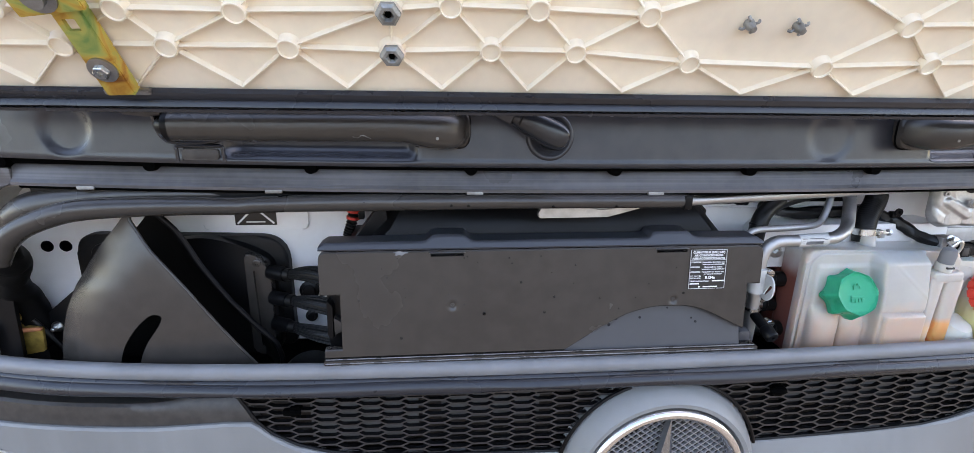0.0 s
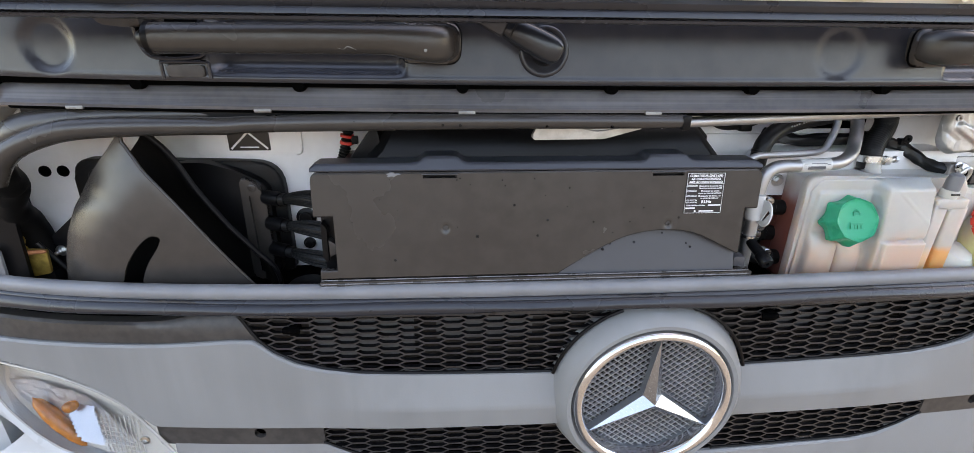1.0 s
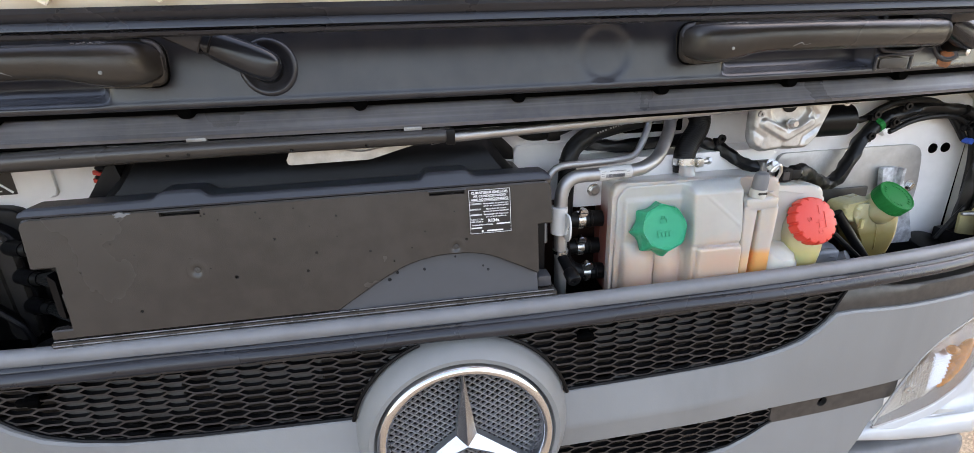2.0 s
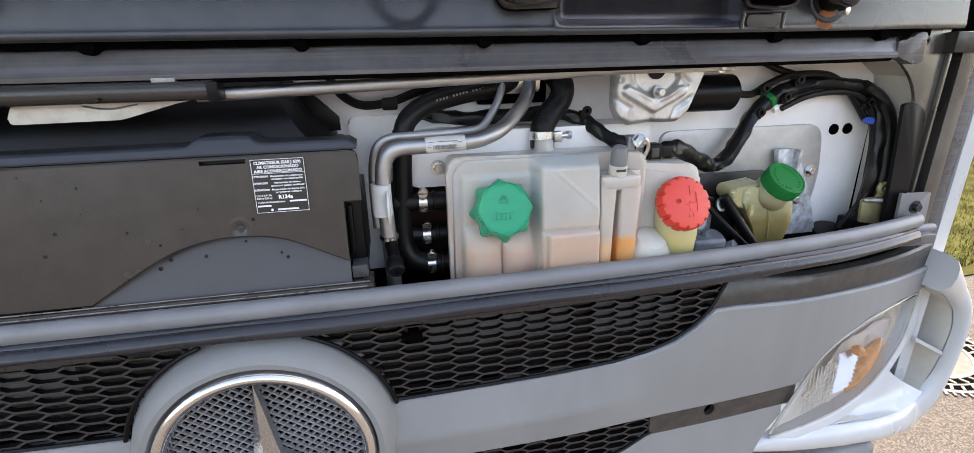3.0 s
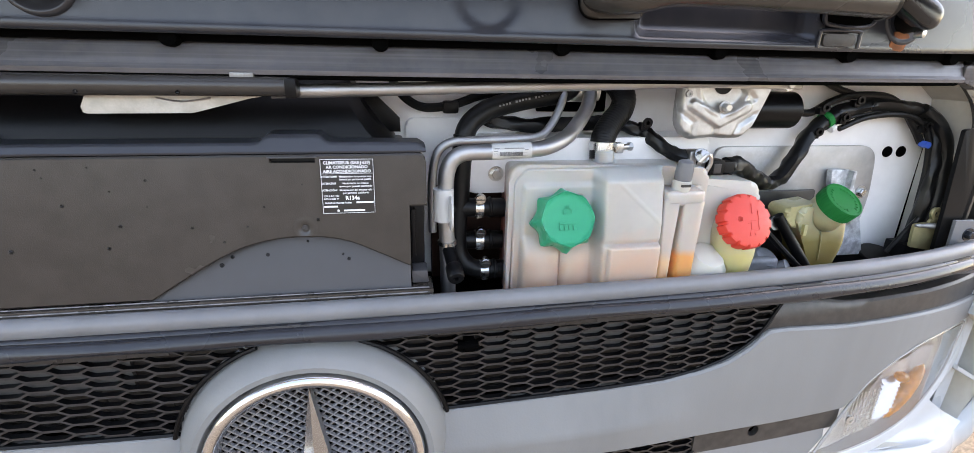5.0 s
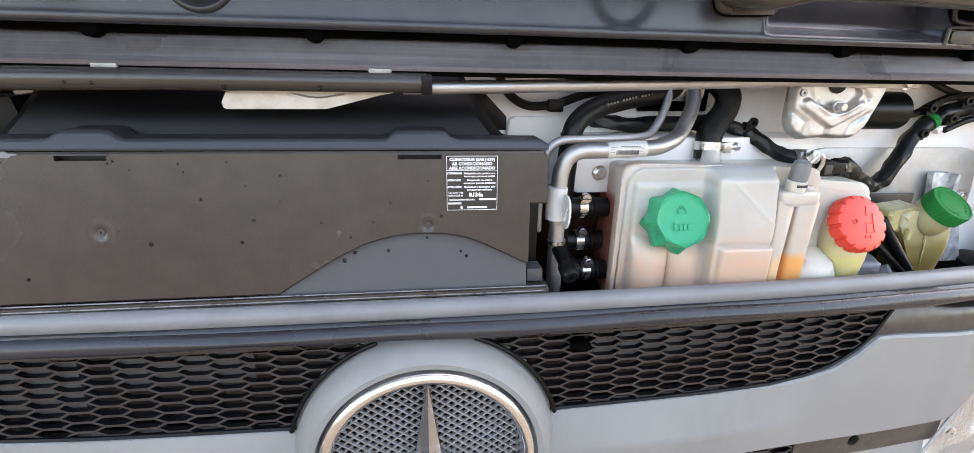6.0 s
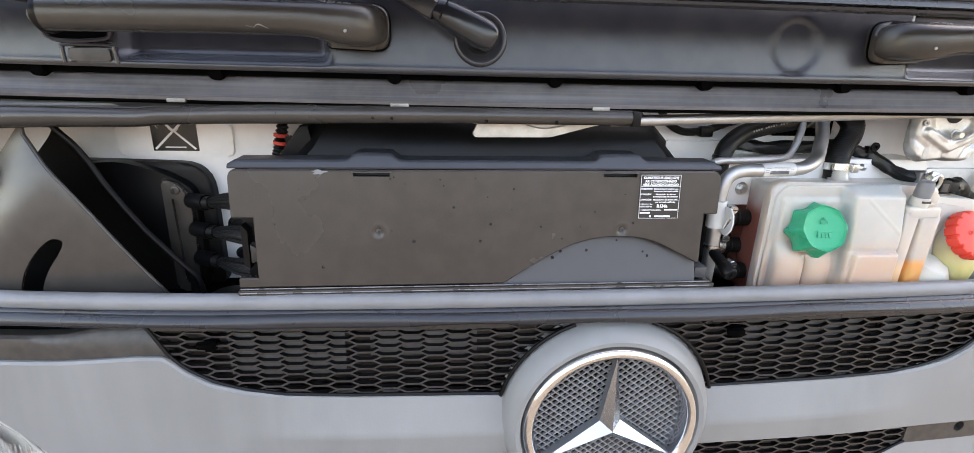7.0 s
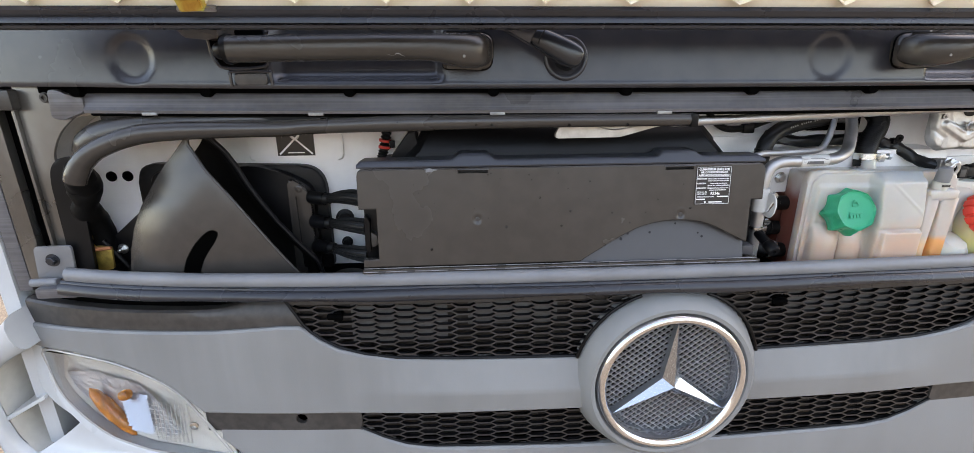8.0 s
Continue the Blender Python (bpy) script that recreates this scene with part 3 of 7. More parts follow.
for nm, x0, x1, z0, z1 in (("top_border", -0.685, -0.16, 1.3465, 1.3560), ("top_border", 0.16, 0.685, 1.3465, 1.3560), ("top_tab", -0.372, -0.205, 1.3465, 1.3620), ("top_tab", 0.215, 0.430, 1.3465, 1.3620)):
    bm = sweep(bmesh.new(), lin(x0, x1, 14), lambda x: [(y_front(x) + (0.0035 if nm == "top_border" else 0.0030), z0), (y_front(x) + 0.016, z0), (y_front(x) + 0.016, z1), (y_front(x) + (0.0035 if nm == "top_border" else 0.0030), z1)])
    part(nm, bm, M_GRILLE, grille)
for x0, x1, z0 in ((-0.575, -0.405, 1.268), (-0.368, -0.208, 1.298), (0.218, 0.428, 1.298), (0.465, 0.610, 1.285)):
    bm = sweep(bmesh.new(), lin(x0, x1, 10), lambda x: [(y_front(x) + 0.0120, z0), (y_front(x) + 0.0190, z0), (y_front(x) + 0.0190, 1.352), (y_front(x) + 0.0140, 1.352), (y_front(x) + 0.0112, z0 + 0.028)])
    part("air_baffle", bm, M_BAFFLE, grille, "dark plastic baffle close behind the mesh")
# arched black borders where the mesh meets the badge
for s in (-1, 1):
    bm = bmesh.new()
    tube(bm, [(s * 0.176 * math.cos(a), 0.018, 1.187 + 0.176 * math.sin(a)) for a in lin(0.25, 1.22, 8)], 0.0032, 8)
    part("mesh_border", bm, M_BLACK, grille)
for x, z in ((-0.599, 1.325), (0.198, 1.330)):
    bm = bmesh.new()
    tube(bm, [(x - 0.012, y_front(x), z), (x, y_front(x) - 0.004, z + 0.002), (x + 0.012, y_front(x), z)], 0.006, 8)
    box(bm, (x - 0.004, y_front(x) - 0.002, z - 0.010), (x + 0.010, y_front(x) + 0.02, z + 0.008), 0.002)
    part("clip", bm, M_DARK, grille, "black plastic clip in the mesh")

# ---- round badge ----
BC = Vector((0, -0.012, 1.187))
badge = thing("badge", (0, 0.0, 1.02), "chrome star in a ring on a grey round surround", "badge")
bm = lathe(bmesh.new(), [(0.176, -0.045), (0.172, -0.034), (0.166, -0.018), (0.158, -0.004), (0.150, 0.003), (0.143, 0.002), (0.140, -0.006), (0.139, -0.05)], BC, (0, -1, 0.02), 96, None, False)
part("surround", bm, M_GREY, badge, "matt grey plastic surround")
bm = lathe(bmesh.new(), [(0.1392, -0.02), (0.1392, -0.002), (0.1380, 0.0030), (0.1352, 0.0068), (0.1312, 0.0084), (0.1268, 0.0074), (0.1232, 0.0036), (0.1210, -0.0030), (0.1196, -0.0180), (0.1392, -0.02)], BC, (0, -1, 0.02), 96, None, False)
part("ring", bm, M_CHROME, badge, "polished chrome ring")
bm = lathe(bmesh.new(), [(0.001, -0.060), (0.138, -0.060), (0.139, -0.02)], BC, (0, -1, 0.02), 48, None, False)
part("back_plate", bm, M_DARK, badge)
bm = lathe(bmesh.new(), [(0.1200, -0.0175), (0.1192, -0.020), (0.1185, -0.034), (0.1215, -0.034), (0.1215, -0.0175)], BC, (0, -1, 0.02), 72, None, False)
part("inner_wall", bm, M_SATINCHROME, badge, "dark satin wall inside the ring")
bm = bmesh.new()
for s in (-1, 1):
    for i in range(-24, 25):
        d = i * 0.0093
        if abs(d) > 0.118:
            continue
        h = math.sqrt(0.1195**2 - d * d)
        u, w = Vector((0.80, 0, s * 0.60)), Vector((-s * 0.60, 0, 0.80))
        c = BC + Vector((0, 0.0205 + 0.0006 * s, 0)) + w * d
        p = [c - u * h, c + u * h]
        vs = [bm.verts.new(q + w * k + Vector((0, e, 0))) for q in p for k, e in ((-0.00095, 0), (0.00095, 0), (0.0008, 0.005), (-0.0008, 0.005))]
        for k in ((0, 1, 5, 4), (1, 2, 6, 5), (2, 3, 7, 6), (3, 0, 4, 7)):
            bm.faces.new([vs[j] for j in k])
part("lattice", bm, M_LATTICE, badge, "grey diamond lattice insert")
bm = bmesh.new()
top = bm.verts.new(BC + Vector((0, -0.012, 0)))
arm = [BC + Vector((0.1225 * math.sin(a), 0.002, 0.1225 * math.cos(a))) for a in (0, 2 * math.pi / 3, 4 * math.pi / 3)]
hip = [BC + Vector((0.0190 * math.sin(a), 0.004, 0.0190 * math.cos(a))) for a in (math.pi / 3, math.pi, 5 * math.pi / 3)]
va, vh = [bm.verts.new(p) for p in arm], [bm.verts.new(p) for p in hip]
for i in range(3):
    bm.faces.new((top, va[i], vh[i]))
    bm.faces.new((top, vh[i - 1], va[i]))
part("star", bm, M_STAR, badge, "chrome faceted star", angle=5)
bm = bmesh.new()
rim = [v for i in range(3) for v in (arm[i], hip[i])]
f0, f1 = [bm.verts.new(v) for v in rim], [bm.verts.new(v + Vector((0, 0.0140, 0))) for v in rim]
for i in range(6):
    bm.faces.new((f0[i], f0[(i + 1) % 6], f1[(i + 1) % 6], f1[i]))
bm.faces.new(f1)
part("star_side", bm, M_SATINCHROME, badge, "dark satin flank of the star", angle=5)

# ---- sill with its rubber seal ----
xs_sill = lin(-1.072, 1.10, 60)
sill = thing("sill_rail", (0, 0.03, 1.355), "grey sill rail with a worn rubber seal below", "sill", kind="structure")
bm = sweep(bmesh.new(), xs_sill, lambda x: [(y_front(x) + o, z) for o, z in ((-0.003, 1.383), (-0.006, 1.388), (-0.006, 1.396), (-0.002, 1.402), (0.004, 1.4045), (0.012, 1.403), (0.020, 1.398), (0.030, 1.380), (0.030, 1.36), (0.010, 1.36))])
part("lip", bm, M_SILL, sill)
rs = random.Random(3)
ph = [rs.uniform(0, 6) for _ in range(3)]
bm = sweep(bmesh.new(), lin(-1.08, 1.08, 160), lambda x: [(y_front(x) + o - 0.001 * math.sin(9 * x + ph[0]), z + (0.0014 * math.sin(11 * x + ph[1]) + 0.0009 * math.sin(31 * x + ph[2]) if z < 1.37 else 0.0009 * math.sin(17 * x + ph[2]) if z < 1.383 else 0)) for o, z in ((-0.004, 1.384), (-0.0080, 1.3825), (-0.0088, 1.3800), (-0.0120, 1.3798), (-0.0158, 1.3765), (-0.0184, 1.3715), (-0.0196, 1.3668), (-0.0180, 1.3630), (-0.0125, 1.3600), (-0.003, 1.3595), (0.006, 1.361))])
part("seal", bm, M_SEAL, sill, "worn black rubber seal", angle=60)

# ---- rail under the windscreen, cowl panel ----
rail = thing("upper_rail", (0, 0.08, 1.66), "dark grey ribbed rail with scratches above the opening", "rail", kind="structure")


def rail_profile(x):
    y, e = y_top(x), 0.0
    pts = [(0.006, 1.6665), (-0.003, 1.6672), (-0.004, 1.672), (0.0, 1.6765), (0.0005, 1.6772), (0.0025, 1.6845), (0.0030, 1.6852), (0.005, 1.692), (0.008, 1.697), (0.014, 1.700), (0.05, 1.700), (0.05, 1.6665)]
    return [(y + o, z) for o, z in pts]


part("face", sweep(bmesh.new(), lin(-0.995, 0.995, 60), rail_profile), M_RAIL, rail)
bm = sweep(bmesh.new(), lin(-0.985, 0.985, 60), lambda x: [(y_top(x) + o, z) for o, z in ((0.004, 1.662), (-0.001, 1.664), (-0.001, 1.6668), (0.03, 1.6668), (0.03, 1.662))])
part("lower_seal", bm, M_DARK, rail, "thin black edge seal")
for x in (-0.881, -0.606, -0.315, -0.043):
    bm = boxed((x - 0.012, y_top(x) - 0.0055, 1.6640), (x + 0.012, y_top(x) + 0.006, 1.6692), 0.0012)
    part("clip", bm, M_CLIP, rail, "dull spring steel clip")
notches = (-1.0, -0.78, -0.55, -0.321, -0.108, 0.102, 0.312, 0.525, 0.74, 0.95)
# near-black strip and plugs draw the shade of the gap and notches
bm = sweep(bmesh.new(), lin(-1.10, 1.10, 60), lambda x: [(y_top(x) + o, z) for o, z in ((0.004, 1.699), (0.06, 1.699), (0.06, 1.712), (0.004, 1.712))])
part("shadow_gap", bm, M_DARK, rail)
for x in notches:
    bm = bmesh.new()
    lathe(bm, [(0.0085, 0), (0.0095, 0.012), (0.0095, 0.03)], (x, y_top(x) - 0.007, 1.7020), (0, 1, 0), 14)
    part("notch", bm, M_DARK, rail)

cowl = thing("cowl_panel", (0, 0.06, 1.705), "matt black plastic cowl panel under the windscreen", "cowl panel", kind="structure")


def y_cowl(x, z):
    d = 0.0
    for cx, cz, s in ((-0.890, 1.752, 1), (0.220, 1.753, 1)):
        q = math.hypot(x - cx, z - cz)
        t = min(1, max(0, (0.0385 - q) / 0.009))
        d += (0.0048 if cx < 0 else 0.0022) * t * t * (3 - 2 * t)
    for x0, x1 in ((-0.662, -0.405), (0.405, 0.662)):
        tx = min(1, max(0, min(x - x0, x1 - x) / 0.012 + 0.5))
        tz = min(1, max(0, (z - 1.716) / 0.010))
        d += 0.022 * tx * tz * (1 if z < 1.80 else 0.5)
    roll = 0.010 * math.exp(-(((z - 1.708) / 0.004) ** 2)) * -0.3
    return y_top(x) - 0.014 + (z - 1.71) * 0.12 + d + roll


xs_cowl = lin(-1.13, 1.13, 360)
part("skin", sheet(bmesh.new(), xs_cowl, lambda x: 1.706 + 0.004 * min(1, abs(x) ** 4), lambda x: 1.90, 40, y_cowl, 0.012, 0.004), M_COWL, cowl, angle=60)

# ---- raised flap: cream inner moulding, ribs, black edge ----
LEAN = radians(35)
FLAP0 = Vector((0, -0.065, 1.8045))


def on_flap(x, s, out=0.0):
    """A point of the raised flap's inner face: s metres up the slope, out metres towards the viewer."""
    up, nrm = Vector((0, -math.sin(LEAN), math.cos(LEAN))), Vector((0, -math.cos(LEAN), -math.sin(LEAN)))
    return FLAP0 + Vector((x, 0.02 * x * x, 0)) + up * s + nrm * out


flap = thing("hood_flap", (0, -0.065, 1.79), "raised white front flap with a cream ribbed inner moulding", "flap")
FL = 0.44
bm = bmesh.new()
xs = lin(-1.16, 1.16, 48)
rows = lin(0.0, FL, 10)
fr = [[bm.verts.new(on_flap(x, s)) for s in rows] for x in xs]
bk = [[bm.verts.new(on_flap(x, s, -0.02)) for s in rows] for x in xs]
for i in range(len(xs) - 1):
    for j in range(len(rows) - 1):
        bm.faces.new((fr[i][j], fr[i + 1][j], fr[i + 1][j + 1], fr[i][j + 1]))
        bm.faces.new((bk[i][j], bk[i][j + 1], bk[i + 1][j + 1], bk[i + 1][j]))
    bm.faces.new((fr[i][0], bk[i][0], bk[i + 1][0], fr[i + 1][0]))
    bm.faces.new((fr[i][-1], fr[i + 1][-1], bk[i + 1][-1], bk[i][-1]))
for i in (0, -1):
    for j in range(len(rows) - 1):
        bm.faces.new((fr[i][j], fr[i][j + 1], bk[i][j + 1], bk[i][j]))
part("inner_skin", bm, M_CREAM, flap)

low = [(-1.07, 0.05), (-0.96, 0.05), (-0.85, 0.05), (-0.740, 0.051), (-0.639, 0.052), (-0.518, 0.053), (-0.412, 0.050), (-0.308, 0.054), (-0.216, 0.054), (-0.084, 0.044), (0.077, 0.041), (0.209, 0.048), (0.33, 0.052), (0.44, 0.053), (0.55, 0.052), (0.66, 0.052), (0.77, 0.05), (0.88, 0.05), (0.99, 0.05)]
mid_row = [(-1.0, 0.092), (-0.89, 0.092), (-0.78, 0.09), (-0.67, 0.09), (-0.560, 0.090), (-0.412, 0.095), (-0.351, 0.101), (-0.263, 0.100), (-0.147, 0.097), (0.148, 0.093), (0.27, 0.098), (0.385, 0.098), (0.495, 0.098), (0.605, 0.098), (0.715, 0.098), (0.825, 0.098), (0.935, 0.098)]
low, mid_row = [[(-0.518 + (x + 0.518) * 0.983, v) for x, v in row] for row in (low, mid_row)]
nuts = {low[6], mid_row[5]}


UP = 0.0125


def rib(bm, a, b, h=0.0068, w=0.0009):
    """A drafted rib standing on the moulding between two of its points."""
    p, q = on_flap(a[0], a[1] + UP), on_flap(b[0], b[1] + UP)
    nrm = Vector((0, -math.cos(LEAN), -math.sin(LEAN)))
    side = (q - p).normalized().cross(nrm) * w
    f = [bm.verts.new(v) for v in (p + side * 1.9, q + side * 1.9, q + side * 0.6 + nrm * h, p + side * 0.6 + nrm * h, p - side * 0.6 + nrm * h, q - side * 0.6 + nrm * h, q - side * 1.9, p - side * 1.9)]
    for k in ((0, 1, 2, 3), (3, 2, 5, 4), (4, 5, 6, 7), (0, 3, 4, 7), (1, 6, 5, 2)):
        bm.faces.new([f[i] for i in k])


links = set()
for i, (x, s) in enumerate(low):
    if i + 1 < len(low):
        links.add(((x, s), low[i + 1]))
        mid_x = (x + low[i + 1][0]) / 2
        links.add(((x, s), (mid_x, 0.004)))
        links.add((low[i + 1], (mid_x, 0.004)))
    near = sorted(mid_row, key=lambda p: abs(p[0] - x))[:2]
    for p in near:
        if abs(p[0] - x) < 0.13:
            links.add(((x, s), p))
for a, b in zip(mid_row, mid_row[1:]):
    if not (a[0] < 0 < b[0]):
        links.add((a, b))
    links.add((a, ((a[0] + b[0]) / 2, 0.15)))
    links.add((b, ((a[0] + b[0]) / 2, 0.15)))
for x in lin(-1.05, 0.95, 18):
    links.add(((x, 0.15), (x + 0.111, 0.15)))
    links.add(((x, 0.15), (x + 0.055, 0.22)))
    links.add(((x + 0.111, 0.15), (x + 0.055, 0.22)))
for a, b in sorted(links):
    if math.hypot(a[0] - b[0], a[1] - b[1]) > 0.012:
        part("rib", rib(bm := bmesh.new(), a, b) or bm, M_CREAM, flap)
NRM = Vector((0, -math.cos(LEAN), -math.sin(LEAN)))
for x, s in low + mid_row:
    bm = bmesh.new()
    plain = (x, s) not in nuts
    s += UP
    if not plain:
        lathe(bm, [(0.015, 0), (0.0135, 0.004), (0.0135, 0.010), (0.010, 0.0105)], on_flap(x, s), NRM, 24)
        part("boss", bm, M_CREAM, flap)
        bm = lathe(bmesh.new(), [(0.0125, 0.009), (0.0125, 0.0145), (0.0095, 0.0175), (0.0062, 0.0175), (0.0040, 0.014), (0.0040, 0.009)], on_flap(x, s), NRM, 6)
        nut = part("nut", bm, M_CLIP, flap, "bare steel insert nut")
        part("bore", lathe(bmesh.new(), [(0.0030, 0.012), (0.0030, 0.0145)], on_flap(x, s), NRM, 16), M_DARK, nut)
    else:
        lathe(bm, [(0.0128, 0.0), (0.0114, 0.004), (0.0108, 0.0110), (0.0096, 0.0113), (0.0090, 0.0088), (0.0001, 0.0086)], on_flap(x, s), NRM, 24)
        part("boss", bm, M_CREAM, flap)
for x, s in ((-0.0420, 0.089), (0.0130, 0.088)):
    c = on_flap(x, s + UP)
    bm = lathe(bmesh.new(), [(0.0055, 0), (0.0055, 0.006), (0.004, 0.010), (0.0035, 0.014), (0.002, 0.0145)], c, NRM, 12)
    for k in range(4):
        a = k * math.pi / 2 + 0.5
        d = Vector((math.cos(a), -math.sin(LEAN) * math.sin(a), math.cos(LEAN) * math.sin(a)))
        tube(bm, [c + d * 0.003 + NRM * 0.004, c + d * 0.008 + NRM * 0.006, c + d * 0.010 + NRM * 0.003], 0.0016, 6, per=3)
    part("speed_clip", bm, M_CLIP, flap, "grey metal spring clip")
# black edge strip with lips
E0 = [(-0.004, 0.0085), (-0.011, 0.0080), (-0.0140, 0.0030), (-0.0120, -0.0020), (-0.0095, -0.0045), (-0.0115, -0.007), (-0.012, -0.0115), (-0.007, -0.013), (-0.009, -0.0145), (-0.008, -0.0175), (0.006, -0.019), (0.016, -0.006), (0.010, 0.003)]
bm = sweep(bmesh.new(), lin(-1.17, 1.17, 48), lambda x: [(FLAP0.y + 0.02 * x * x + o, FLAP0.z + z) for o, z in E0])
part("edge_strip", bm, M_SEAL, flap, "black ridged rubber edge strip")
bm = bmesh.new()
fr = [[bm.verts.new(on_flap(x, s, -0.026)) for s in rows] for x in xs]
bk = [[bm.verts.new(on_flap(x, s, -0.032)) for s in rows] for x in xs]
for i in range(len(xs) - 1):
    for j in range(len(rows) - 1):
        bm.faces.new((fr[i][j], fr[i + 1][j], fr[i + 1][j + 1], fr[i][j + 1]))
        bm.faces.new((bk[i][j], bk[i][j + 1], bk[i + 1][j + 1], bk[i + 1][j]))
part("outer_skin", bm, M_WHITE, flap, "white painted outer skin")

# yellow-plated stay on the flap
stay = thing("flap_stay", on_flap(-0.70, 0.0), "yellow zinc-plated steel stay with a bolt", "stay")
bm = bmesh.new()


def bar(bm, a, b, w, t0, t1, bev=0.0012):
    """A flat bar on the flap from a to b (x, s), w wide, from t0 to t1 above its face."""
    p, q = Vector((*a, 0)), Vector((*b, 0))
    d = (q - p).normalized()
    sd = Vector((-d.y, d.x, 0)) * w / 2
    vs = [bm.verts.new(on_flap(v.x, v.y, t)) for t in (t0, t1) for v in (p + sd, q + sd, q - sd, p - sd)]
    fs = [bm.faces.new([vs[i] for i in k]) for k in ((0, 1, 2, 3), (7, 6, 5, 4), (0, 4, 5, 1), (1, 5, 6, 2), (2, 6, 7, 3), (3, 7, 4, 0))]
    bmesh.ops.bevel(bm, geom=list({e for f in fs for e in f.edges}), offset=bev, segments=2, affect="EDGES")
    return bm


p = part("bar", bar(bm, (-0.7005, 0.013), (-0.7065, 0.125), 0.0275, 0.014, 0.019), M_YELLOW, stay)
cut(p, bar(bmesh.new(), (-0.7060, 0.086), (-0.7066, 0.098), 0.012, 0.0, 0.05, 0.0005))
part("flange", bar(bmesh.new(), (-0.6872, 0.013), (-0.6932, 0.125), 0.0035, 0.004, 0.019), M_YELLOW, stay)
part("upper_plate", bar(bmesh.new(), (-0.712, 0.106), (-0.725, 0.20), 0.062, 0.0195, 0.0255), M_YELLOW, stay)
part("foot", bar(bmesh.new(), (-0.722, 0.011), (-0.674, 0.011), 0.007, 0.004, 0.0115), M_PLATE, stay, "grey steel foot plate")
bm = lathe(bmesh.new(), [(0.0135, 0.019), (0.0135, 0.0215), (0.0125, 0.022)], on_flap(-0.702, 0.045), NRM, 28)
washer = part("washer", bm, M_PLATE, stay, "rusty grey washer")
part("bolt_head", lathe(bmesh.new(), [(0.0075, 0.0215), (0.0075, 0.0265), (0.0065, 0.0275), (0.003, 0.0275), (0.0028, 0.024)], on_flap(-0.702, 0.045), NRM, 6), M_STEEL, washer)
part("upper_bolt", lathe(bmesh.new(), [(0.016, 0.0255), (0.016, 0.028), (0.009, 0.0285), (0.009, 0.035)], on_flap(-0.715, 0.124), NRM, 24), M_PLATE, stay)

